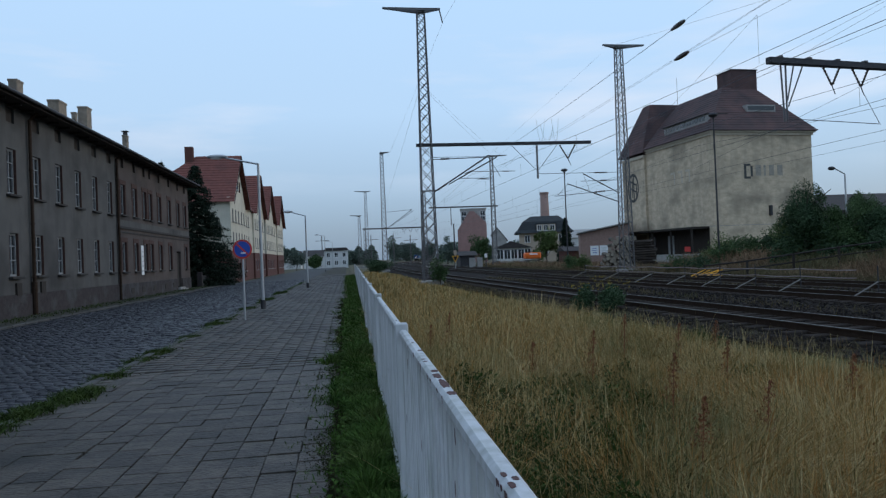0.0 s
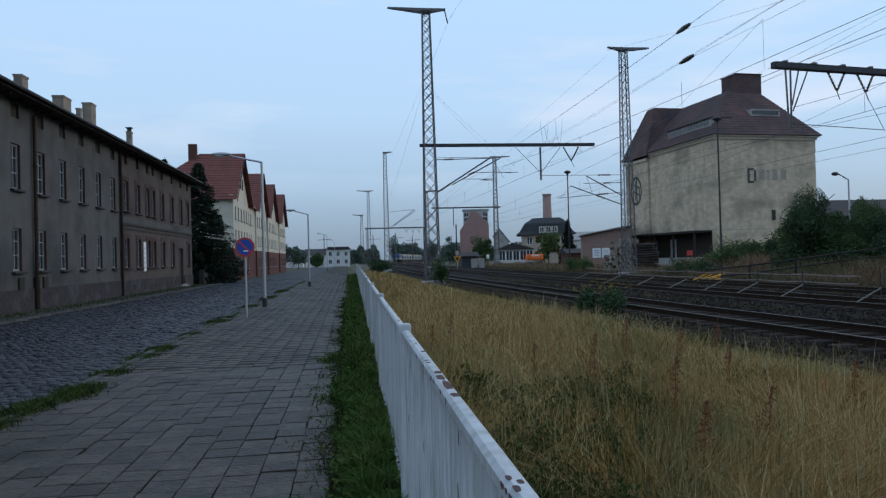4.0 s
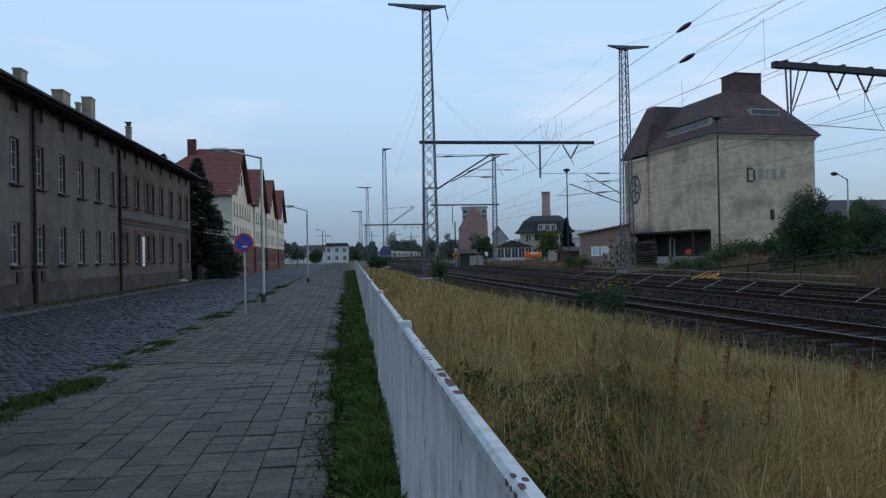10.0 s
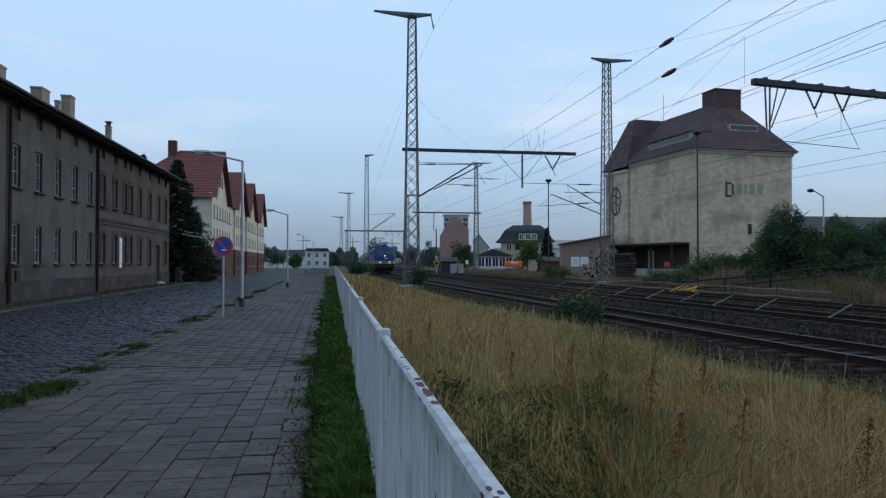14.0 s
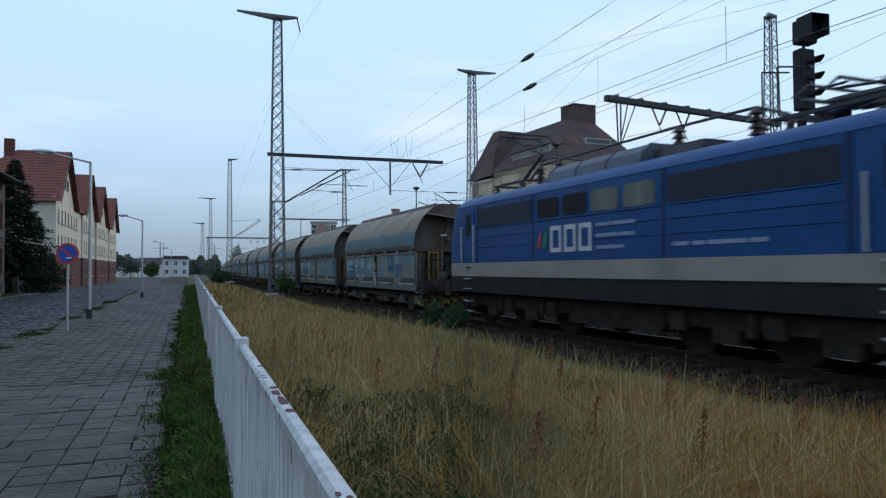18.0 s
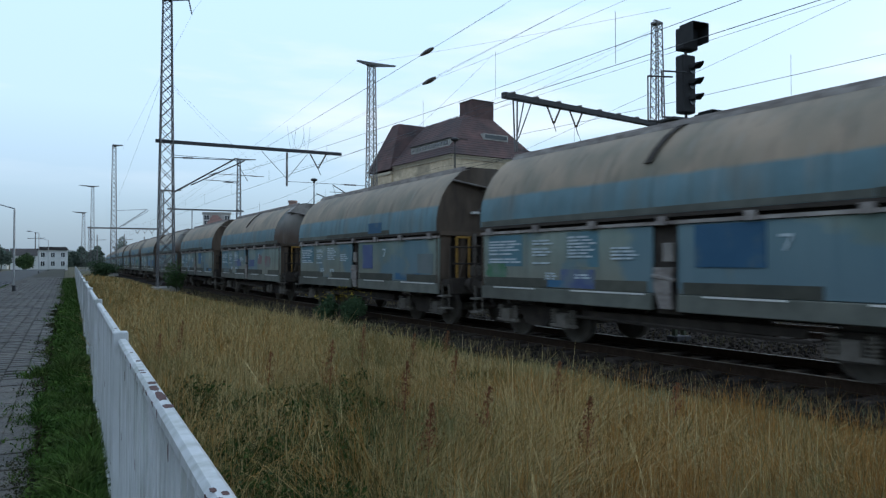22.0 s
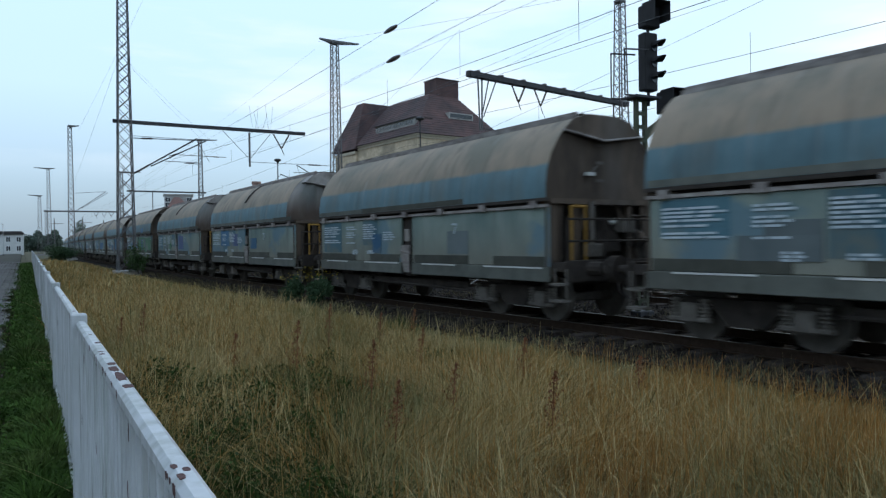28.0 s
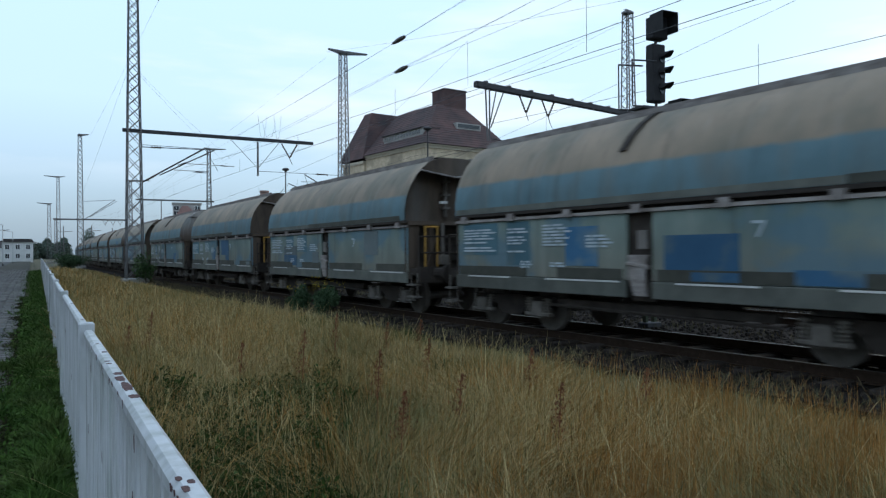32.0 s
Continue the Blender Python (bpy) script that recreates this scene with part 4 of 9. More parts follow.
    part("red_sign", sg, M_RED, th, "small red notice on the dock")
    return th


grain_silo()

# ---- distant buildings across the yard ----


def simple_windows(th, face_y, xs, zs, w, h, mat=None):
    for x in xs:
        for z in zs:
            g = B()
            box(g, x, face_y - 0.02, z, w, 0.06, h)
            wn_ = part("window", g, M_GLASS, th)
            fr = B()
            box(fr, x, face_y - 0.055, z, 0.08, 0.03, h)
            for zz in (-h / 2, h / 2):
                box(fr, x, face_y - 0.055, z + zz, w + 0.1, 0.03, 0.08)
            for xx in (-w / 2, w / 2):
                box(fr, x + xx, face_y - 0.055, z, 0.08, 0.028, h)
            part("frame", fr, M_WHITEP, wn_)


# villa with mansard roof and brick chimney behind
vl = thing("villa", "cream villa with dark mansard roof among trees", "house", at=pose(43.3, 152, 0, 0, 0, -14))
b = B()
span(b, -5.6, 5.6, 0, 11, -0.4, 6.2)
part("wall", b, M_CREAM, vl)
b = B()
for (x0, x1, y0, y1, za), (x2, x3, y2, y3, zb) in (((-6.7, 6.4, -1.0, 12, 6.15), (-5.9, 5.6, 0.0, 11, 6.9)), ((-5.9, 5.6, 0.0, 11, 6.9), (-4.8, 4.7, 1.2, 9.8, 8.7)), ((-4.8, 4.7, 1.2, 9.8, 8.7), (-2.9, 3.2, 4, 7, 10.0))):
    lo = [b.verts.new(p) for p in ((x0, y0, za), (x1, y0, za), (x1, y1, za), (x0, y1, za))]
    hi = [b.verts.new(p) for p in ((x2, y2, zb), (x3, y2, zb), (x3, y3, zb), (x2, y3, zb))]
    for i in range(4):
        b.faces.new((lo[i], lo[(i + 1) % 4], hi[(i + 1) % 4], hi[i]))
    b.faces.new(hi)
part("mansard_roof", b, M_SLATE, vl)
b = B()
span(b, -1.7, 2.4, -0.5, 2.6, 6.4, 8.0)
part("dormer", b, M_CREAM, vl)
b = B()
span(b, -1.9, 2.6, -0.7, 2.8, 8.0, 8.2)
part("dormer_roof", b, M_SLATE, vl)
simple_windows(vl, -0.51, (-1.1, 0.3, 1.7), (7.2,), 0.9, 1.2)
simple_windows(vl, 0, (-3.8, 0, 3.6), (2.2, 4.9), 1.1, 1.6)
# red chimney drawn in the shed's paler brick, in place of haze
bc = thing("brick_chimney", "tall round red brick factory chimney", "chimney", at=pose(50.4, 176, -0.3))
b = B()
rod(b, (0, 0, 0), (0, 0, 16.9), 1.35, 1.02, 20)
part("shaft", b, M_SHED, bc, smooth=True)
b = B()
rod(b, (0, 0, 16.9), (0, 0, 17.4), 1.15, 1.15, 20)
part("crown", b, M_SHED, bc)
# pink mill with glazed stair tower
ml = thing("pink_mill", "tall faded pink mill building with glazed corner tower", "building", at=pose(38.0, 212, 0, 0, 0, -9))
b = B()
poly(b, [(-4.5, 0, -0.4), (4.3, 0, -0.4), (4.3, 0, 11.5), (0.6, 0, 15.2), (-0.8, 0, 15.2), (-4.5, 0, 9.6)], (0, 16, 0))
part("wall", b, M_PINK, ml)
b = B()
span(b, -3.3, 4.2, 2, 9, 9.0, 15.8)
span(b, -3.6, 4.5, 1.8, 9.2, 15.8, 16.2)
part("tower", b, M_CONC, ml)
simple_windows(ml, 1.98, (-2.4, 3.3), (14.6, 13.1), 1.4, 1.3)
# glazed pavilion
gp = thing("glazed_pavilion", "low white building with large windows and dark roof", "building", at=pose(32.6, 140, 0, 0, 0, -12))
b = B()
span(b, -2.8, 4.2, 0, 8, -0.4, 2.95)
part("wall", b, M_WHITE, gp)
b = B()
prism(b, [(-3.2, 2.9), (0.2, 4.3), (4.6, 2.9)], -0.5, 8.5)
part("roof", b, M_ROOF, gp)
simple_windows(gp, 0, (-2.0, -0.6, 0.8, 2.2, 3.5), (1.7,), 1.2, 1.9)
# brick shed with white panels
sh = thing("brick_shed", "long low red brick shed with flat roof", "building", at=pose(31.4, 93, 0, 0, 0, -17))
b = B()
span(b, 0, 6.6, 0, 9, -0.4, 4.0)
part("wall", b, M_SHED, sh)
b = B()
poly(b, [(-0.3, -0.6, 4.05), (6.9, -0.6, 5.3), (6.9, -0.6, 5.45), (-0.3, -0.6, 4.2)], (0, 10.2, 0))
part("roof", b, M_CONC, sh)
b = B()
poly(b, [(0, 0.02, 4.0), (6.6, 0.02, 4.0), (6.6, 0.02, 5.15)], (0, 8, 0))
part("upper_wall", b, M_SHED, sh)
for x in (0.85, 2.1):
    b = B()
    box(b, x + 1, -0.05, 1.7, 1.1, 0.08, 1.3)
    pn = part("white_panel", b, M_WHITEP, sh, "white board with unreadable blue lines")
    for j in range(3):
        b = B()
        box(b, x + 1, -0.1, 1.4 + j * 0.3, 0.6, 0.01, 0.07)
        part("print_bar", b, M_BLUE if x < 1 else M_GREY, pn)
for (x, y, w, d_, h, mat, nm, lb) in ((58.5, 172, 12, 12, 7.4, M_WHITE, "storage_building", "pale storage building behind the shed"), (38.5, 118, 2.6, 4, 2.6, M_BRICK, "brick_hut", "small red brick hut"), (20.5, 120, 2.6, 4, 2.5, M_DARK, "dark_hut", "dark low hut beside the tracks"),
                                      (78, 92, 22, 10, 8.6, M_ROOF, "dark_barn", "dark barn with low roof behind the trees"), (96, 104, 9, 12, 8.5, M_ROOF, "dark_barn", "dark barn with low roof behind the trees")):
    o = thing(nm, lb, "building", at=pose(x, y, 0))
    b = B()
    span(b, -w / 2, w / 2, 0, d_, -0.4, h * 0.7)
    part("wall", b, mat, o)
    b = B()
    prism(b, [(-0.5, h * 0.7), (d_ / 2, h), (d_ + 0.5, h * 0.7)], -w / 2 - 0.4, w / 2 + 0.4, "x")
    part("roof", b, M_ROOF if mat is not M_WHITE else M_CONC, o)
gh = thing("grey_house", "narrow grey gabled house behind the mill", "house", at=pose(41.2, 190, 0, 0, 0, -12))
b = B()
poly(b, [(-1.9, 0, -0.4), (2.1, 0, -0.4), (2.1, 0, 5.8), (-0.4, 0, 9.0), (-1.9, 0, 7.2)], (0, 10, 0))
part("wall", b, M_CONC, gh)
for xa, za, xb, zb in ((-0.4, 9.05, 2.5, 5.35), (-0.4, 9.05, -2.2, 6.9)):
    b = B()
    poly(b, [(xa, -0.3, za), (xb, -0.3, zb), (xb, -0.3, zb + 0.2), (xa, -0.3, za + 0.2)], (0, 10.6, 0))
    part("roof_slope", b, M_SLATE, gh)
# white house closing the street
wh = thing("white_house", "low white house at the end of the street", "house", at=pose(-2.9, 203, 0))
b = B()
span(b, -3.3, 3.3, 0, 8, -0.3, 4.7)
part("wall", b, M_WHITE, wh)
b = B()
prism(b, [(-3.6, 4.7), (-2.9, 5.5), (2.9, 5.5), (3.6, 4.7)], -0.4, 8.4)
part("roof", b, M_ROOF, wh)
simple_windows(wh, 0, (-2.2, 0, 2.2), (1.3, 3.5), 0.9, 1.2)
for x in (-9.5, -18, -27):
    o = thing("low_house", "low pale house far down the street", "house", at=pose(x, 212 + abs(x), 0))
    b = B()
    span(b, -3.6, 3.6, 0, 7, -0.3, 3.4)
    part("wall", b, M_WHITE, o)
    b = B()
    prism(b, [(-0.4, 3.4), (3.5, 5.4), (7.4, 3.4)], -3.9, 3.9, "x")
    part("roof", b, M_ROOF, o)
    simple_windows(o, 0, (-2, 1), (1.6,), 1.0, 1.2)

# ---- masts, beams and wires ----


def lattice(name, label, x, y, h, base=0.9, top=0.42, z0=-0.3, arm=None, turn=0.0, cat="mast"):
    """A tapered lattice mast of four angle legs with crossed bracing and an arm at its head."""
    th = thing(name, label, cat, "overhead line masts", at=pose(x, y, z0, 0, 0, turn))

    def half(z):
        return (base + (top - base) * z / h) / 2

    for sx in (-1, 1):
        for sy in (-1, 1):
            lg = B()
            rod(lg, (sx * half(0), sy * half(0), 0), (sx * half(h), sy * half(h), h), 0.055, 0.045, 4)
            part("leg", lg, M_STEEL, th)
    step, z = 0.0, 0.35
    levels = []
    while z < h - 0.2:
        levels.append(z)
        z += max(0.62, 2 * half(z) * 1.05)
    levels.append(h - 0.1)
    for s, ax in ((-1, 0), (1, 0), (-1, 1), (1, 1)):
        br = B()
        for a, b in zip(levels[:-1], levels[1:]):
            for f in (-1, 1):
                p = [s * half(a), f * half(a)]
                q = [s * half(b), -f * half(b)]
                if ax:
                    p, q = p[::-1], q[::-1]
                rod(br, (*p, a), (*q, b), 0.022, 0.022, 4)
            if y < 60 and s < 0:
                part("cross_brace", br, M_STEEL, th)
                br = B()
        if len(br.verts):
            tagged(part("bracing", br, M_STEEL, th), kind="stuff")
    ft = B()
    box(ft, 0, 0, 0.1, base + 0.5, base + 0.5, 0.5, None, 0.03)
    part("footing", ft, M_CONC, th)
    if arm:
        l, r = arm
        ab = B()
        for yy in (-top / 2, top / 2):
            poly(ab, [(-l, yy * 0.2, h + 0.12), (0, yy, h - 0.15), (r, yy * 0.3, h + 0.08), (r, yy * 0.3, h + 0.18), (0, yy, h + 0.12), (-l, yy * 0.2, h + 0.22)], (0, 0.05, 0))
        box(ab, 0, 0, h, top + 0.1, top + 0.1, 0.14)
        part("head_arm", ab, M_STEEL, th)
    return th


def insulator(bm, a, b, r=0.09, n=6):
    a, b = Vector(a), Vector(b)
    rod(bm, a, b, r * 0.4, r * 0.4, 6)
    for i in range(n):
        p, q = a.lerp(b, (i + 0.1) / n), a.lerp(b, (i + 0.85) / n)
        rod(bm, p, q, r, r * 0.45, 8)
    return bm


def beam(bm, x0, x1, y, z, h=0.24, w=0.28):
    """A cross beam of two channels with battens."""
    for dy in (-w / 2, w / 2):
        span(bm, x0, x1, y + dy - 0.03, y + dy + 0.03, z - h / 2, z + h / 2)
    n = max(3, int(abs(x1 - x0) / 1.1))
    for i in range(n + 1):
        xx = x0 + (x1 - x0) * i / n
        span(bm, xx - 0.05, xx + 0.05, y - w / 2 + 0.03, y + w / 2 - 0.03, z - h / 2 - 0.01, z + h / 2 + 0.01)
    return bm


def v_hanger(th, x, y, z, mat_i=True):
    """A V of two insulators below a beam."""
    hb = B()
    insulator(hb, (x - 0.55, y, z), (x, y, z - 0.95), 0.075)
    part("v_insulator", hb, M_CERAM, th)
    hb = B()
    insulator(hb, (x + 0.55, y, z), (x + 0.02, y, z - 0.95), 0.075)
    part("v_insulator", hb, M_CERAM, th)
    rd = B()
    rod(rd, (x, y, z - 0.95), (x + 0.2, y, z - 1.4), 0.025)
    part("clamp", rd, M_DARK, th)


# mast beside the line with a beam reaching over two tracks
MY = 48.0
m1 = lattice("lattice_mast", "tall grey steel lattice mast carrying a long cross beam", 5.62, MY, 18.75, 1.0, 0.5, arm=(2.6, 1.35))
b1 = B()
beam(b1, -0.6, 11.6, 0, 9.56, 0.19)
part("cross_beam", b1, M_DARK, m1)
hb = B()
rod(hb, (7.75, 0, 9.4), (7.75, 0, 7.1), 0.07, 0.07, 6)
for xx in (6.0, 9.2):
    rod(hb, (xx, 0, 9.4), (7.75, 0, 7.6), 0.018, 0.018, 4)
part("drop_post", hb, M_STEEL, m1)
v_hanger(m1, 9.95, 0, 9.4)
cl = B()
rod(cl, (0.45, 0, 8.58), (4.4, 0, 8.66), 0.028)
rod(cl, (0.45, 0, 8.72), (4.2, 0, 8.70), 0.016)
rod(cl, (0.5, 0, 6.38), (4.25, 0, 8.72), 0.05)
rod(cl, (1.5, 0, 6.86), (4.9, 0, 8.66), 0.04)
rod(cl, (2.6, 0, 7.55), (3.1, 0, 7.75), 0.03)
rod(cl, (4.3, 0, 8.66), (5.1, 0, 7.3), 0.016)
part("cantilever", cl, M_DARK, m1, "tubular cantilever holding the contact wire")
ci = B()
insulator(ci, (1.0, 0, 8.59), (1.65, 0, 8.61), 0.085, 4)
part("insulator", ci, M_CERAM, m1)
ci = B()
insulator(ci, (0.75, 0, 6.52), (1.35, 0, 6.90), 0.085, 4)
part("insulator", ci, M_CERAM, m1)
ci = B()
insulator(ci, (1.3, 0, 18.8), (1.5, 0, 17.9), 0.06)
part("hanging_insulator", ci, M_CERAM, m1)

# mast beyond the tracks
m2 = lattice("lattice_mast", "grey steel lattice mast standing by the log pile", 22.6, 55.4, 18.5, 0.9, 0.5, arm=(1.3, 2.2))
for p, q, r, u in (((-0.5, 0, 6.6), (-3.4, 0, 8.2), 0.04, 0.5), ((-0.5, 0, 5.85), (-4.75, 0, 7.42), 0.04, 0.42), ((-0.45, 0, 8.26), (-7.25, 0, 8.28), 0.018, 0.22),
                   ((-0.45, 0, 7.63), (-3.65, 0, 7.6), 0.022, 0.4), ((-0.45, 0, 6.84), (-5.85, 0, 6.44), 0.022, 0.3), ((-3.4, 0, 8.2), (-2.9, 0, 6.7), 0.014, 0.0), ((-4.7, 0, 7.4), (-5.6, 0, 6.5), 0.014, 0.0)):
    cl = B()
    rod(cl, p, q, r)
    tube = part("cantilever_tube", cl, M_DARK, m2)
    if u:
        cl = B()
        insulator(cl, Vector(p).lerp(Vector(q), u - 0.08), Vector(p).lerp(Vector(q), u + 0.08), 0.08, 4)
        part("insulator", cl, M_CERAM, tube)

# masts further down the line
m3 = lattice("lattice_mast", "thin distant lattice mast beside the line", 5.75, 107, 17.9, 0.8, 0.45, arm=(0.15, 1.1))
cl = B()
rod(cl, (0.4, 0, 6.5), (4.2, 0, 9.25), 0.04)
rod(cl, (1.2, 0, 6.95), (4.5, 0, 9.15), 0.03)
rod(cl, (0.4, 0, 9.0), (4.3, 0, 9.3), 0.025)
part("cantilever", cl, M_DARK, m3)
lattice("lattice_mast", "distant lattice mast with cross arms", 4.9, 168, 18.0, 0.9, 0.5, arm=(2.6, 1.2))
lattice("lattice_mast", "distant lattice mast with cross arms", 3.3, 172, 12.6, 0.9, 0.5, arm=(2.2, 0.6))
m6 = lattice("lattice_mast", "lattice mast carrying a far cross beam", 24.0, 114, 18.1, 0.8, 0.45, arm=(0.7, 2.6))
b6 = B()
beam(b6, -10.5, 0.7, 0, 9.95, 0.22)
part("cross_beam", b6, M_STEEL, m6)
for xa, xb, z in ((-3.2, 3.9, 15.65), (-5.2, -0.2, 14.6), (-2.4, 0.2, 14.4)):
    b6 = B()
    rod(b6, (xa, 0, z), (xb, 0, z - 0.05), 0.05)
    part("cross_arm", b6, M_STEEL, m6)
for xa, z in ((1.8, 15.62), (-2.0, 14.45)):
    b6 = B()
    insulator(b6, (xa, 0, z), (xa + 1.1, 0, z - 0.05), 0.12, 4)
    part("insulator", b6, M_CERAM, m6)
hb = B()
rod(hb, (-7.0, 0, 9.9), (-7.0, 0, 7.0), 0.07)
part("drop_post", hb, M_STEEL, m6)
lattice("lattice_mast", "distant lattice mast beyond the crossing beam", 14.3, 128, 14.0, 0.6, 0.4, arm=(0.4, 3.0))
m8 = lattice("portal_mast", "far portal of the overhead line", 5.0, 190, 10.5, 0.8, 0.5)
b8 = B()
beam(b8, -0.5, 15.5, 0, 10.2, 0.35)
rod(b8, (15.2, 0, 0), (15.2, 0, 10.2), 0.2)
part("cross_beam", b8, M_STEEL, m8)
for xx in (10.5, 12.2, 13.8):
    v_hanger(m8, xx, 0, 10.0)
for i, (xx, yy, hh) in enumerate(((9.0, 260, 11.0), (16.5, 250, 11.0), (22, 245, 10.0), (30.5, 262, 9.0), (-8.3, 250, 11.0))):
    fm = thing("far_mast", "far overhead line mast in the haze", "mast", "overhead line masts", at=pose(xx, yy, -0.3))
    fb = B()
    rod(fb, (0, 0, 0), (0, 0, hh), 0.22, 0.14, 6)
    part("pole", fb, M_STEEL, fm)
    fb = B()
    rod(fb, (-2.2, 0, hh - 1.8), (2.6, 0, hh - 1.6), 0.08)
    part("bracket", fb, M_STEEL, fm)

# mast with a second beam, on the bank
mg = lattice("lattice_mast", "tall lattice mast with a heavy cross beam above the tracks", 36.3, 36.6, 17.35, 1.0, 0.5, z0=0.85, arm=(0.3, 0.55), turn=10.0)
gb = B()
beam(gb, -14.5, 0.7, 0, 10.25, 0.30, 0.36)
part("cross_beam", gb, M_DARK, mg)
for i in range(7):
    hb = B()
    box(hb, -13.9 + i * 1.9, 0, 10.44, 0.22, 0.5, 0.08)
    part("beam_cleat", hb, M_STEEL, mg)
hb = B()
for dx in (-0.16, 0.16):
    rod(hb, (-13.6 + dx, 0, 10.1), (-13.55 + dx * 0.5, 0, 7.1), 0.05)
rod(hb, (-12.9, 0, 10.1), (-13.4, 0, 8.2), 0.04)
rod(hb, (-12.3, 0, 10.1), (-13.35, 0, 7.9), 0.04)
part("drop_post", hb, M_STEEL, mg)
v_hanger(mg, -10.4, 0, 10.05)
v_hanger(mg, -8.4, 0, 10.05)
rd = B()
rod(rd, (-8.2, 0, 8.7), (-7.2, 0, 7.15), 0.014)
rod(rd, (-13.5, 0, 7.25), (-7.1, 0, 7.1), 0.02)
part("steady_arm", rd, M_DARK, mg)

# ---- wires ----


def wire(name, label, pts, r=0.012, dip=0.0, n=14):
    """A wire through the points, with a dip between each two."""
    cu = bpy.data.curves.new(name, "CURVE")
    cu.dimensions, cu.bevel_depth, cu.bevel_resolution = "3D", r, 0
    sp = cu.splines.new("POLY")
    out = []
    for a, b in zip(pts[:-1], pts[1:]):
        for i in range(n):
            u = i / n
            p = Vector(a).lerp(Vector(b), u)
            p.z -= dip * 4 * u * (1 - u)
            out.append(p)
    out.append(Vector(pts[-1]))
    sp.points.add(len(out) - 1)
    for q, p in zip(sp.points, out):
        q.co = (*p, 1)
    cu.materials.append(M_WIRE)
    return tagged(new(name, cu), label, "wire", "overhead wires")


def along(off, z, ys):
    return [tuple(on_track(float(y), z, off).translation) for y in ys]


for off in (0.0, 5.85, 10.3):
    wire("contact_wire", "contact wire hanging above the track", along(off, 5.6, (-24, 16, 48, 80, 114, 150, 190, 250)), 0.007)
    wire("messenger_wire", "sagging carrier wire above the contact wire", along(off, 7.1, (-24, 36 if off else 48, 114, 190, 250)), 0.007, 0.85)
    dr = B()
    for y in range(-8, 180, 8):
        a = on_track(y + 3.0, 5.6, off).translation
        u = (y % 66) / 66
        rod(dr, a, (a.x, a.y, 6.95 - 0.8 * math.sin(math.pi * u)), 0.006, 0.006, 3)
    tagged(solid("droppers", dr, M_WIRE, "thin dropper wires between carrier and contact wire", "wire", "overhead wires", kind="stuff"))

# ---- the train ----


def weathered(name, low, high, z_mid, soft=0.25, rough=0.65, streak=0.35, touch=None):
    """Paint that is overlaid by brown dust from above: the dust thins out downwards with ragged streaks, different on each wagon."""
    m = surf(name, tuple(c * 0.8 for c in low), low, 2.2, rough, 0.1, bump=0.06, bscale=6, rand=0.14, streak=((0.14, 0.13, 0.105), 0.6, 1.3, 0.4), stain=tuple(c * 0.65 for c in low), sscale=0.8, samt=0.7)
    n, k = m.node_tree.nodes, m.node_tree.links
    b = n["Principled BSDF"]
    old = b.inputs["Base Color"].links[0].from_socket
    co, sp, ad, mr, mx = (n.new("ShaderNode" + s) for s in ("TexCoord", "SeparateXYZ", "Math", "MapRange", "Mix"))
    inf, wv = n.new("ShaderNodeObjectInfo"), n.new("ShaderNodeMath")
    wv.operation = "MULTIPLY"
    wv.inputs[1].default_value = 37.0
    k.new(inf.outputs["Random"], wv.inputs[0])
    k.new(co.outputs["Object"], sp.inputs[0])

    def grain(stretch, scale, detail):
        mp, nz = n.new("ShaderNodeMapping"), n.new("ShaderNodeTexNoise")
        mp.inputs["Scale"].default_value = stretch
        nz.noise_dimensions = "4D"
        nz.inputs["Scale"].default_value, nz.inputs["Detail"].default_value = scale, detail
        k.new(co.outputs["Object"], mp.inputs[0])
        k.new(mp.outputs[0], nz.inputs["Vector"])
        k.new(wv.outputs[0], nz.inputs["W"])
        return nz.outputs["Fac"]

    mx.data_type, ad.operation = "RGBA", "MULTIPLY_ADD"
    k.new(grain((1, 2.0, 0.25), 2.0, 6.0), ad.inputs[0])
    ad.inputs[1].default_value = streak
    k.new(sp.outputs["Z"], ad.inputs[2])
    mr.inputs[1].default_value, mr.inputs[2].default_value = z_mid - soft + streak / 2, z_mid + soft + streak / 2
    k.new(ad.outputs[0], mr.inputs[0])
    k.new(mr.outputs[0], mx.inputs[0])
    k.new(old, mx.inputs[6])
    r9 = n.new("ShaderNodeValToRGB")
    r9.color_ramp.elements[0].position, r9.color_ramp.elements[1].position = 0.34, 0.66
    r9.color_ramp.elements[0].color = (high[0] * 0.62, high[1] * 0.7, high[2] * 0.72, 1)
    r9.color_ramp.elements[1].color = (high[0] * 1.16, high[1] * 1.12, high[2] * 1.1, 1)
    k.new(grain((1, 1.0, 0.6), 1.3, 8.0), r9.inputs[0])
    k.new(r9.outputs[0], mx.inputs[7])
    col = mx.outputs[2]
    # upright rain streaks, and blotches of another coat of paint
    for tone, stretch, scale, lo, hi, amount in (((0.30, 0.29, 0.27), (1, 3.0, 0.12), 3.2, 0.56, 0.78, 0.35), ((0.055, 0.05, 0.042), (1, 2.2, 0.16), 2.4, 0.55, 0.75, 0.5), (touch, (1, 0.55, 0.7), 1.0, 0.50, 0.56, 0.65)):
        if tone:
            r, mz = n.new("ShaderNodeMapRange"), n.new("ShaderNodeMix")
            r.inputs[1].default_value, r.inputs[2].default_value, r.inputs[4].default_value = lo, hi, amount
            mz.data_type = "RGBA"
            mz.inputs[7].default_value = (*tone, 1)
            k.new(grain(stretch, scale, 5.0), r.inputs[0])
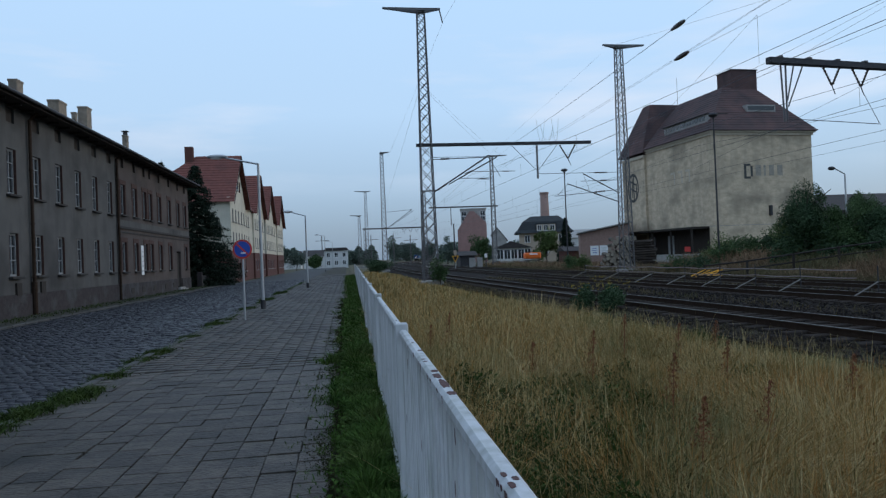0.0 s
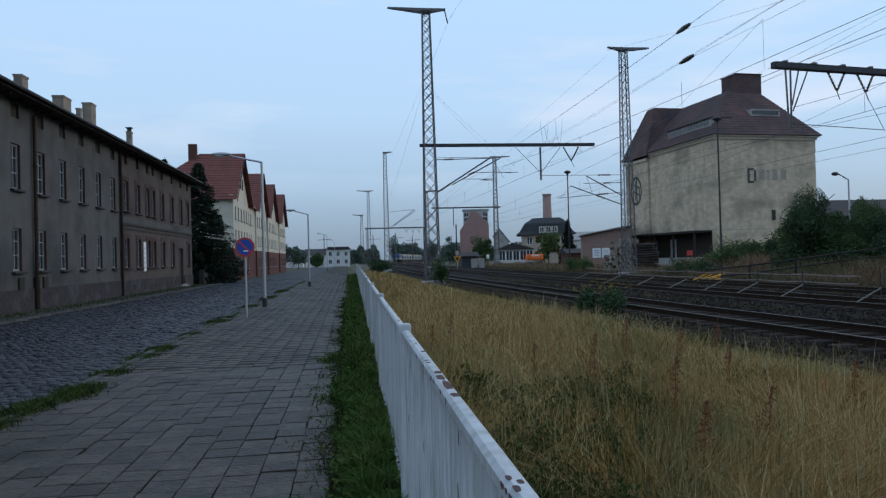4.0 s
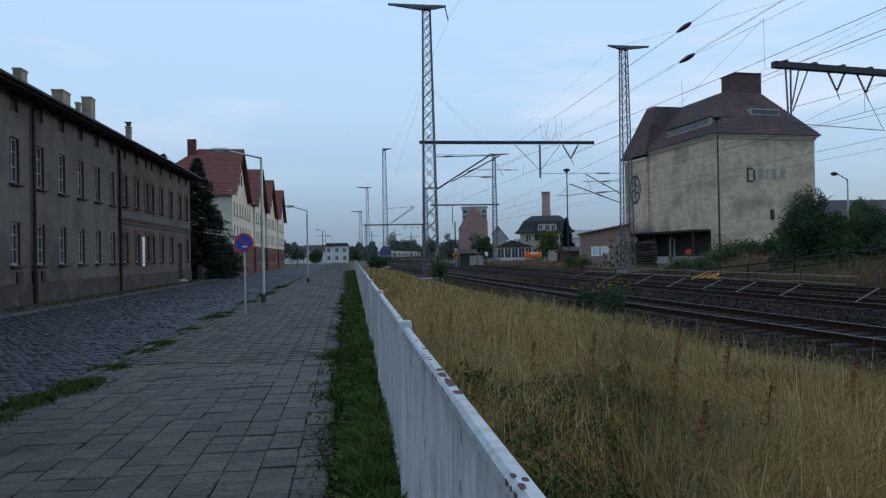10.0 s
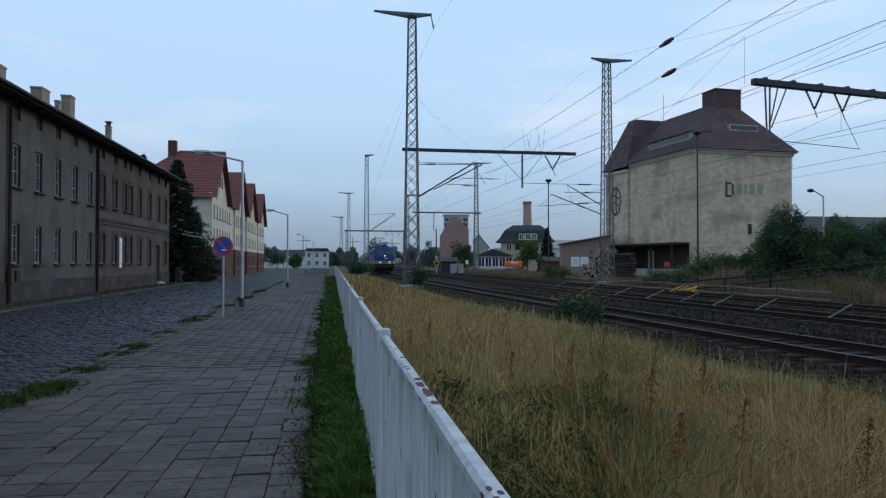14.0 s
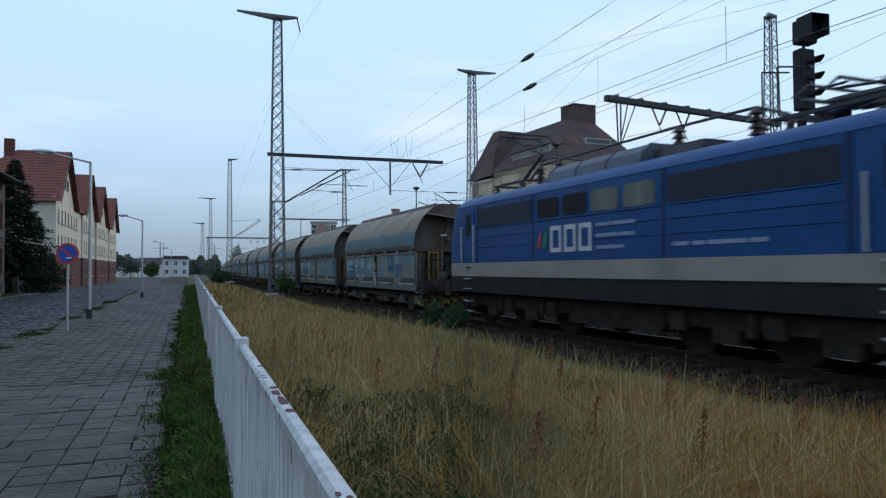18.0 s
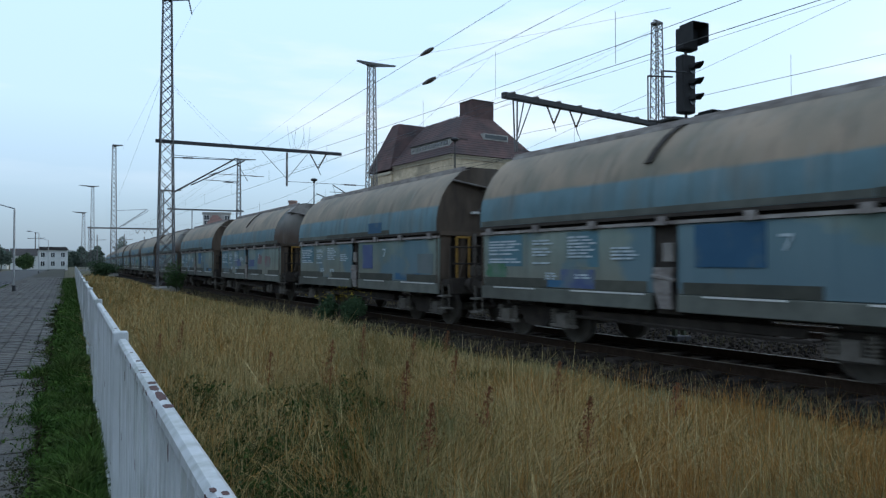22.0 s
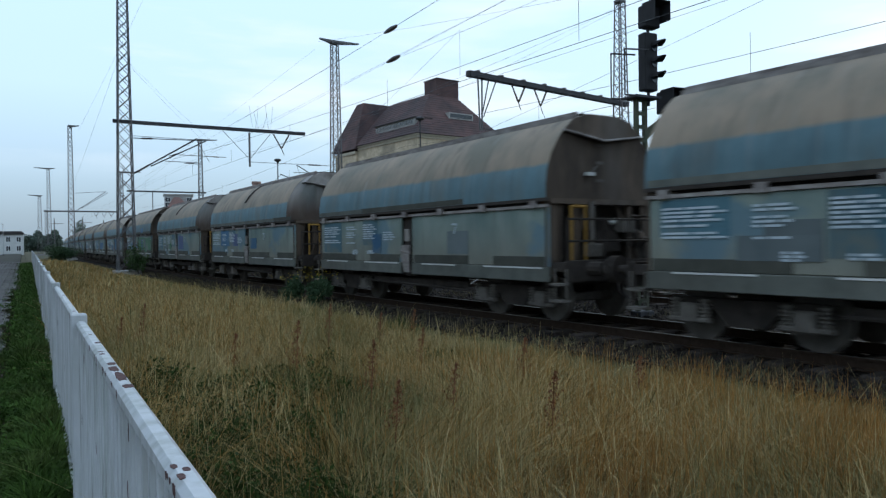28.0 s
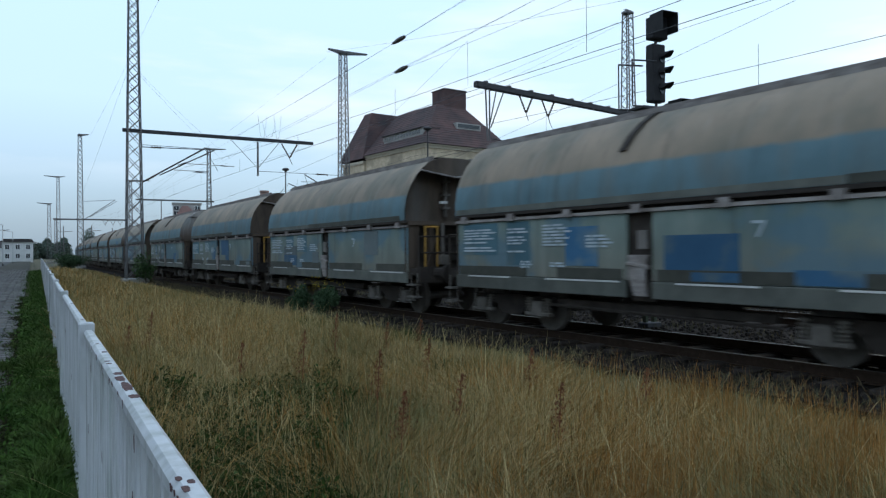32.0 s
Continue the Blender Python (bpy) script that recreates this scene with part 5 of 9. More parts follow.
            k.new(r.outputs[0], mz.inputs[0])
            k.new(col, mz.inputs[6])
            col = mz.outputs[2]
    k.new(col, b.inputs["Base Color"])
    return m


M_SHELL = weathered("wagon_shell_paint", (0.118, 0.204, 0.234), (0.262, 0.207, 0.152), 2.98, 0.035, streak=0.09)
M_SIDE = weathered("wagon_side_paint", (0.22, 0.22, 0.182), (0.204, 0.256, 0.23), 1.55, 0.45, touch=(0.085, 0.175, 0.235))
M_CHORD = surf("scuffed_chord", (0.13, 0.105, 0.095), (0.36, 0.33, 0.31), 6, 0.7, 0.1, rand=0.2, stretch=(1, 0.4, 1))
M_LIP = surf("olive_plate", (0.05, 0.052, 0.042), (0.085, 0.085, 0.07), 3, 0.8, 0.1, rand=0.2)
M_WSILL = surf("wagon_sill", (0.088, 0.094, 0.082), (0.15, 0.155, 0.135), 2, 0.8, 0.1, rand=0.15, stain=(0.065, 0.06, 0.05))
M_BOGIE = surf("dusty_bogie_steel", (0.09, 0.0792, 0.0684), (0.168, 0.15, 0.132), 5, 0.8, 0.2, rand=0.2)
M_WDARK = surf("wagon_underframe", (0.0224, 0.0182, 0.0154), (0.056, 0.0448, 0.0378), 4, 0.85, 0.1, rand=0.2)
M_WEND = surf("wagon_end_rust", (0.045, 0.034, 0.026), (0.115, 0.084, 0.062), 2.5, 0.85, 0.05, rand=0.2, stain=(0.16, 0.15, 0.14), sscale=0.9, samt=0.4, stretch=(1, 1, 0.3))
M_WPALE = weathered("wagon_end_pale", (0.10, 0.07, 0.054), (0.20, 0.185, 0.17), 2.95, 0.35, streak=0.7)
M_VISOR = surf("scuffed_visor", (0.1612, 0.1453, 0.1325), (0.2976, 0.2707, 0.2465), 3, 0.6, 0.1, rand=0.2, stain=(0.0806, 0.0627, 0.0477), sscale=2.0, samt=0.7)
M_OCHRE = surf("ochre_handrail", (0.26, 0.145, 0.03), (0.36, 0.2, 0.045), 6, 0.7, rand=0.3)
M_EDGE = surf("bare_edge", (0.45, 0.44, 0.42), (0.68, 0.67, 0.65), 3, 0.5)
M_PBLUE = surf("blue_touch_up_paint", (0.026, 0.095, 0.18), (0.042, 0.125, 0.225), 1.5, 0.6, rand=0.25, stain=(0.15, 0.185, 0.175), sscale=2.2, samt=0.75, stretch=(1, 0.7, 0.8))
M_PGREY = surf("grey_touch_up_paint", (0.10, 0.125, 0.13), (0.14, 0.165, 0.17), 1.5, 0.7, rand=0.2)
M_PGREEN = surf("green_spray_paint", (0.035, 0.125, 0.06), (0.055, 0.165, 0.085), 2, 0.6, stain=(0.15, 0.185, 0.175), sscale=2.2, samt=0.75, stretch=(1, 0.7, 0.8))
M_PRED = surf("red_spray_paint", (0.165, 0.105, 0.11), (0.21, 0.125, 0.125), 2, 0.6, stain=(0.15, 0.185, 0.175), sscale=2.2, samt=0.75, stretch=(1, 0.7, 0.8))
M_PVIO = surf("violet_spray_paint", (0.06, 0.085, 0.19), (0.08, 0.11, 0.22), 2, 0.6, stain=(0.15, 0.185, 0.175), sscale=2.2, samt=0.75, stretch=(1, 0.7, 0.8))
M_PWHITE = surf("marking_white", (0.33, 0.40, 0.44), (0.52, 0.58, 0.61), 5, 0.7)
M_PTEAL = surf("teal_panel_paint", (0.06, 0.13, 0.165), (0.08, 0.165, 0.20), 1.5, 0.6, rand=0.2, stain=(0.14, 0.165, 0.15), sscale=2.2, samt=0.9, stretch=(1, 0.7, 0.8))

HL = 5.15                        # half the length of a wagon's hopper
SEC = [(1.50, 2.36), (1.50, 2.61), (1.455, 2.91), (1.34, 3.21), (1.17, 3.48), (0.97, 3.70), (0.76, 3.86), (0.5, 3.95), (0, 3.98)]
SEC = SEC + [(-x, z) for x, z in SEC[-2::-1]]


def shell(y0, y1, inset=0.0, sec=SEC):
    bm = B()
    ys = np.linspace(y0, y1, 5)
    rings = [[bm.verts.new((x * (1 - inset), float(y), z - inset * 0.6)) for x, z in sec] for y in ys]
    for r0, r1 in zip(rings[:-1], rings[1:]):
        for i in range(len(sec) - 1):
            bm.faces.new((r0[i], r0[i + 1], r1[i + 1], r1[i]))
    bmesh.ops.recalc_face_normals(bm, faces=bm.faces[:])
    return bm


def wheel_set(bm, y, r, gauge=0.75, w=0.13):
    rod(bm, (-gauge - w / 2, y, r), (-gauge + w / 2, y, r), r, r, 24)
    rod(bm, (gauge - w / 2, y, r), (gauge + w / 2, y, r), r, r, 24)
    rod(bm, (-gauge - 0.25, y, r), (gauge + 0.25, y, r), 0.09, 0.09, 8)
    return bm


def buffers(th, y, out, z=1.05):
    for x in (-0.875, 0.875):
        b = B()
        rod(b, (x, y, z), (x, y + out * 0.35, z), 0.13, 0.13, 10)
        rod(b, (x, y + out * 0.35, z), (x, y + out * 0.56, z), 0.08, 0.08, 10)
        rod(b, (x, y + out * 0.56, z), (x, y + out * 0.61, z), 0.24, 0.24, 14)
        part("buffer", b, M_WDARK, th)
    b = B()
    rod(b, (0, y, z), (0, y + out * 0.55, z - 0.05), 0.07, 0.07, 8)
    box(b, 0, y + out * 0.2, z - 0.2, 0.12, 0.3, 0.3)
    part("coupling", b, M_WDARK, th)


def hopper_wagon(kind, label):
    """A bogie hopper wagon with a curved shell over two flap doors a side; its front is at -y."""
    th = thing("hopper_wagon", label, "freight wagon", "hopper wagons of the train")
    nose = 0.62 if kind == "seam" else 0.0
    part("shell", shell(-HL + nose, HL), M_SHELL, th, "curved swing roof, blue below and brown with dust above", smooth=True)
    b = B()
    lip0, lip1 = {"hood": (-4.9, 1.2), "seam": (-5.0, -3.3), "plain": (-2.5, 2.3)}[kind]
    span(b, -1.507, -1.501, lip0, lip1, 2.365, 2.485)
    part("lip_plate", b, M_LIP, th, "dark olive plate along the shell's lower lip")
    b = B()
    span(b, -1.506, -1.501, lip1 + 0.02, HL - 0.05, 2.365, 2.475)
    part("lip_plate", b, M_WSILL, th, "paler plate along the shell's lower lip")
    b = B()
    for x in (-0.60, 0.60):
        span(b, x - 0.03, x + 0.03, -HL + 0.1, HL - 0.1, 3.90, 4.02)
        span(b, x * 1.12 - 0.02, x * 1.12 + 0.02, -HL + 0.1, HL - 0.1, 3.87, 3.96)
    part("roof_rail", b, M_CHORD, th, "pale double rail along the roof edge")
    b = B()
    span(b, -0.42, 0.42, -HL + 0.15, HL - 0.15, 3.99, 4.015)
    part("roof_walk", b, M_WDARK, th)
    if kind == "seam":
        for sgn in (-1, 1):
            b = B()
            sec = [(x * 1.012, z + 0.01) for x, z in SEC[3:8]]
            for i in range(len(sec) - 1):
                (xa, za), (xb, zb) = sec[i], sec[i + 1]
                poly(b, [(sgn * xa, 0.35 - 0.06 * i, za), (sgn * xb, 0.35 - 0.06 * (i + 1), zb), (sgn * xb, 0.49 - 0.06 * (i + 1), zb), (sgn * xa, 0.49 - 0.06 * i, za)], (sgn * 0.02, 0, 0.012))
            part("roof_lever", b, M_WDARK, th)
    # overlapping strips under the shell's edge
    for sgn in (-1, 1):
        b = B()
        span(b, sgn * 1.43, sgn * 1.52, -HL, HL, 2.295, 2.358)
        part("shell_edge", b, M_WDARK, th)
        for i in range(7 if sgn < 0 else 0):
            b = B()
            y = -HL + 0.35 + i * (2 * HL - 0.7) / 6
            span(b, sgn * 1.46, sgn * 1.54, y - 0.09, y + 0.09, 2.175, 2.315)
            part("latch", b, M_CHORD, th)
        b = B()
        span(b, sgn * 1.40, sgn * 1.49, -HL, HL, 2.185, 2.24)
        part("top_chord", b, M_CHORD, th, "scuffed top chord")
        # two flap doors and the lever column between them
        for a, c in ((-HL, -0.26), (0.26, HL)):
            b = B()
            span(b, sgn * 1.39, sgn * 1.45, a, c, 1.08, 2.18, 0.012)
            dr_ = part("flap_door", b, M_SIDE, th)
            if sgn < 0:
                for u0, u1 in ((0.02, 0.34), (0.52, 0.98)):
                    b = B()
                    span(b, sgn * 1.451, sgn * 1.4625, a + (c - a) * u0, a + (c - a) * u1, 1.085, 1.27)
                    part("kick_plate", b, M_LIP, dr_)
            b = B()
            span(b, sgn * 1.40, sgn * 1.475, a, c, 0.80, 1.075, 0.012)
            part("door_sill", b, M_WSILL, th)
            b = B()
            for u0, u1 in ((0.03, 0.40), (0.62, 0.9)):
                span(b, sgn * 1.476, sgn * 1.488, a + (c - a) * u0, a + (c - a) * u1, 1.042, 1.07)
            part("bright_strip", b, M_EDGE, th)
        b = B()
        span(b, sgn * 1.2, sgn * 1.33, -0.255, 0.255, 0.75, 2.18)
        part("lever_column", b, M_WDARK, th)
        b = B()
        bend = [(0.2, 1.5), (0.2, 1.15), (0.08, 0.84), (-0.17, 0.84), (-0.12, 1.2), (-0.2, 1.5)]
        poly(b, [(sgn * 1.44, y, z) for y, z in bend], (sgn * 0.05, 0, 0))
        rod(b, (sgn * 1.46, -0.2, 1.3), (sgn * 1.5, 0.2, 1.36), 0.035, 0.035, 6)
        part("lever", b, M_CHORD, th, "dusty bent unloading lever")
        b = B()
        box(b, sgn * 1.50, -0.12, 1.74, 0.05, 0.2, 0.3, None, 0.01)
        part("lever_box", b, M_VISOR, th, "pale scuffed lever box")
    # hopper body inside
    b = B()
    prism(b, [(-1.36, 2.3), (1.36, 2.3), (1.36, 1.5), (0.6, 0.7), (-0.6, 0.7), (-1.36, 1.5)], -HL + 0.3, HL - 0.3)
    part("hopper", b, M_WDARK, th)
    # ends
    for out in (-1, 1):
        ye = out * HL
        rim = ye if kind != "seam" or out > 0 else ye + nose
        recess = {"hood": 0.62, "plain": 0.30, "seam": 0.2}[kind] if out < 0 else 0.62
        for sx in (-1, 1):
            b = B()
            rows_ = []
            for x, z in SEC[:8]:
                row = []
                for i in range(11):
                    u = i / 10
                    if kind == "seam" and out < 0:
                        bow = math.sqrt(max(0.0, 1 - (1 - min(u / 0.36, 1.0)) ** 2))
                        y = rim - nose * bow + recess * max(0.0, (u - 0.36) / 0.64)
                    else:
                        y = rim - out * (0.02 + (recess * 0.55 if recess > 0.5 else 0.0) * min(u / 0.1, 1.0) + recess * 0.45 * u)
                    row.append(b.verts.new((sx * x * (1 - u) * 0.995, y, z - 0.004)))
                rows_.append(row)
            for r0, r1 in zip(rows_[:-1], rows_[1:]):
                for i in range(10):
                    b.faces.new((r0[i], r0[i + 1], r1[i + 1], r1[i]))
            bmesh.ops.remove_doubles(b, verts=b.verts[:], dist=0.0005)
            bmesh.ops.recalc_face_normals(b, faces=b.faces[:])
            part("end_wall", b, M_WPALE if kind == "seam" and out < 0 else M_WEND, th,
                 "pale rounded half of the end, rusty below" if kind == "seam" and out < 0 else "folded rusty half of the end wall, streaked with dirt", smooth=kind == "seam" and out < 0)
        # inner face of the hood, drawn in the dark underframe colour
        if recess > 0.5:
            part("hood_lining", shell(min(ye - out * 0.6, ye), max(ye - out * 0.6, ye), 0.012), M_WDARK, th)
        if out < 0:
            # gabled visor over the end, standing proud of the folded wall
            vy = ye - 0.03
            b = B()
            poly(b, [(-1.04, vy, 3.63), (-0.76, vy, 3.87), (-0.4, vy, 3.98), (0.4, vy, 3.98), (0.76, vy, 3.87), (1.04, vy, 3.63), (0, vy, 3.49)], (0, 0.07 if kind != "seam" else 0.45, 0))
            part("visor", b, M_VISOR if kind == "seam" else M_WEND, th, "pale gabled visor" if kind == "seam" else "dark gabled visor")
            b = B()
            for sx in (-1, 1):
                rod(b, (sx * 1.04, vy - 0.01, 3.63), (0, vy - 0.01, 3.49), 0.022, 0.022, 6)
            part("visor_edge", b, M_CHORD, th)
            b = B()
            rod(b, (0.05, ye + recess - 0.06, 2.5), (0.05, ye + recess - 0.06, 3.56), 0.05, 0.05, 8)
            for zz in (2.7, 3.05, 3.4):
                span(b, -0.06, 0.16, ye + recess - 0.16, ye + recess, zz, zz + 0.06)
            rod(b, (0.05, ye + recess - 0.1, 3.05), (-0.3, ye + 0.04, 2.86), 0.025, 0.025, 6)
            part("end_pipe", b, M_BOGIE, th)
            b = B()
            box(b, -0.33, ye + 0.05, 2.84, 0.2, 0.1, 0.06)
            part("lamp_bracket", b, M_EDGE, th, "small pale lamp bracket")
            if kind == "plain":
                b = B()
                box(b, -0.95, ye + 0.10, 3.06, 0.16, 0.02, 0.2)
                box(b, -0.95, ye + 0.10, 2.80, 0.16, 0.02, 0.22)
                part("warning_mark", b, M_OCHRE, th, "faded yellow warning marks")
        for sx in (-1, 1):
            b = B()
            poly(b, [(sx * x, ye - out * 0.06, z) for x, z in ((1.47, 2.25), (1.05, 2.25), (1.12, 1.75), (1.10, 1.25), (1.34, 0.90), (1.47, 0.90))], (0, out * 0.04, 0))
            part("corner_plate", b, M_WEND, th, "rusty tapered plate at the wagon's corner")
        b = B()
        for x in (-0.98, -0.62):
            rod(b, (x, ye + out * 0.12, 1.15), (x, ye + out * 0.12, 2.2), 0.028, 0.028, 6)
        rod(b, (-1.0, ye + out * 0.12, 2.2), (-0.60, ye + out * 0.12, 2.2), 0.028, 0.028, 6)
        part("handrail", b, M_OCHRE, th, "ochre painted handrail on the end platform")
        b = B()
        span(b, -1.42, 1.42, ye - out * 0.5, ye + out * 0.05, 2.25, 2.35)
        for x in (-1.30, -0.72, 0.72, 1.30):
            span(b, x - 0.06, x + 0.06, ye - out * 0.12, ye, 1.2, 2.25)
        for x in (-0.4, 0.4):
            rod(b, (x, ye - out * 0.1, 2.3), (x * 2.2, ye + out * 0.05, 1.2), 0.04, 0.04, 6)
        part("end_frame", b, M_WEND, th)
        b = B()
        span(b, -1.15, 1.15, ye - out * 0.45, ye - out * 0.4, 1.2, 2.3)
        span(b, -0.3, 0.3, ye - out * 0.35, ye + out * 0.1, 1.35, 1.75)
        ball(b, 0.75, ye + out * 0.0, 1.6, 0.2, 0.3, 0.2)
        part("brake_gear", b, M_WDARK, th)
        b = B()
        for zz in (1.55, 1.95):
            rod(b, (-1.36, ye + out * 0.44, zz), (1.36, ye + out * 0.44, zz), 0.02, 0.02, 6)
        for x in (-1.36, -0.45, 0.45, 1.36):
            rod(b, (x, ye + out * 0.44, 1.1), (x, ye + out * 0.44, 1.98), 0.02, 0.02, 6)
        part("platform_rail", b, M_WDARK, th, "dark railing round the end platform")
        if out < 0:
            for x0_, x1_, z0_, z1_ in ((0.95, 1.3, 1.2, 1.62), (-0.62, -0.34, 1.25, 1.5), (0.2, 0.55, 1.7, 1.98)):
                b = B()
                span(b, x0_, x1_, ye - 0.3, ye - 0.02, z0_, z1_, 0.02)
                part("valve_box", b, M_BOGIE, th, "dusty valve box on the end platform")
            b = B()
            rod(b, (-0.48, ye - 0.15, 1.5), (-0.48, ye - 0.15, 2.3), 0.05, 0.05, 8)
            part("brake_pipe", b, M_BOGIE, th)
            b = B()
            for x in (0.12, 0.34):
                ball(b, x, ye - 0.1, 1.92, 0.07, 0.07, 0.07, 8, 6)
            rod(b, (0.12, ye - 0.1, 1.92), (0.34, ye - 0.1, 1.92), 0.03, 0.03, 6)
            part("brake_handle", b, M_EDGE, th, "pale brake handles")
            b = B()
            for x in (-0.32, 0.32):
                pts_ = ((x, 0.48, 0.95), (x * 1.05, 0.62, 0.86), (x * 1.1, 0.72, 0.62), (x, 0.86, 0.5))
                for p, q in zip(pts_, pts_[1:]):
                    rod(b, (p[0], ye - p[1], p[2]), (q[0], ye - q[1], q[2]), 0.028, 0.028, 6)
            part("brake_hose", b, M_WDARK, th)
        b = B()
        span(b, -1.35, 1.35, ye, ye + out * 0.46, 1.0, 1.16)
        span(b, -1.35, 1.35, ye + out * 0.34, ye + out * 0.5, 0.82, 1.2)
        part("headstock", b, M_WDARK, th)
        buffers(th, ye + out * 0.5, out)
        for x in (-1.38, 1.38):
            b = B()
            for zz in (0.45, 0.75):
                span(b, x - 0.14, x + 0.14, ye + out * 0.1, ye + out * 0.4, zz, zz + 0.04)
            for yy in (0.1, 0.4):
                rod(b, (x, ye + out * yy, 0.45), (x, ye + out * yy, 1.05), 0.02, 0.02, 5)
            part("step", b, M_BOGIE, th)
    # underframe and bogies
    b = B()
    for x in (-0.55, 0.55):
        span(b, x - 0.1, x + 0.1, -HL - 0.4, HL + 0.4, 0.86, 1.12)
    part("underframe", b, M_WDARK, th)
    b = B()
    rod(b, (-0.6, -1.2, 0.62), (-0.6, 1.0, 0.62), 0.18, 0.18, 10)
    span(b, -1.2, -1.1, -2.2, 2.2, 0.55, 0.68)
    rod(b, (-1.25, -2.3, 0.5), (-1.25, 2.3, 0.56), 0.03, 0.03, 5)
    part("brake_cylinder", b, M_WDARK, th)
    for yb in (-3.7, 3.7):
        b = B()
        for sgn in (-1, 1):
            span(b, sgn * 0.98, sgn * 1.12, yb - 1.25, yb + 1.25, 0.5, 0.68)
            poly(b, [(sgn * 1.0, yb - 0.5, 0.5), (sgn * 1.0, yb + 0.5, 0.5), (sgn * 1.0, yb + 0.3, 0.28), (sgn * 1.0, yb - 0.3, 0.28)], (sgn * 0.1, 0, 0))
        span(b, -1.0, 1.0, yb - 0.2, yb + 0.2, 0.5, 0.8)
        bg = part("bogie", b, M_WDARK, th)
        for ya in (-0.9, 0.9):
            part("wheelset", wheel_set(B(), yb + ya, 0.44), M_BOGIE, bg)
            for sgn in (-1, 1):
                ab = B()
                box(ab, sgn * 1.15, yb + ya, 0.44, 0.18, 0.30, 0.3, None, 0.03)
                box(ab, sgn * 1.14, yb + ya, 0.34, 0.14, 0.72, 0.08, None, 0.02)
                for sy in (-0.26, 0.26):
                    rod(ab, (sgn * 1.14, yb + ya + sy, 0.34), (sgn * 1.14, yb + ya + sy, 0.66), 0.05, 0.05, 8)
                    for q in range(5):
                        rod(ab, (sgn * 1.14, yb + ya + sy, 0.40 + q * 0.055), (sgn * 1.14, yb + ya + sy, 0.425 + q * 0.055), 0.085, 0.085, 10)
                part("axle_box", ab, M_BOGIE, bg)
    # rows of white markings that cannot be read, near side and far side
    for sgn in (-1,):
        for y0_, w, zs in ((3.75, 1.1, (2.07, 2.01, 1.95, 1.89, 1.81, 1.70, 1.64)), (2.75, 0.6, (2.06, 2.0, 1.9, 1.84, 1.78, 1.62)), (1.55, 0.75, (2.10, 2.04, 1.98, 1.92, 1.86, 1.80, 1.74)), (0.55, 0.62, (1.88, 1.82, 1.76, 1.70)), (2.6, 0.35, (1.42, 1.37, 1.32)), (1.7, 0.4, (1.40, 1.35))):
            b = B()
            for j, z in enumerate(zs):
                z -= 0.07
                ww = w * (0.72 + 0.28 * ((j * 7 + int(y0_ * 10)) % 5) / 4)
                cut = ww * (0.3 + 0.12 * ((j * 3 + int(y0_ * 7)) % 4))
                span(b, sgn * 1.468, sgn * 1.471, y0_ + w - ww, y0_ + w - ww + cut, z, z + 0.034)
                span(b, sgn * 1.468, sgn * 1.471, y0_ + w - ww + cut + 0.05, y0_ + w, z, z + 0.034)
            part("marking", b, M_PWHITE, th, "white stencilled lines too small to read")
        b = B()
        span(b, sgn * 1.468, sgn * 1.471, -2.2, -2.0, 1.93, 1.97)
        poly(b, [(sgn * 1.468, -2.16, 1.929), (sgn * 1.468, -2.2, 1.929), (sgn * 1.468, -2.1, 1.74), (sgn * 1.468, -2.06, 1.74)], (sgn * 0.003, 0, 0))
        part("load_mark", b, M_PWHITE, th)
    return th


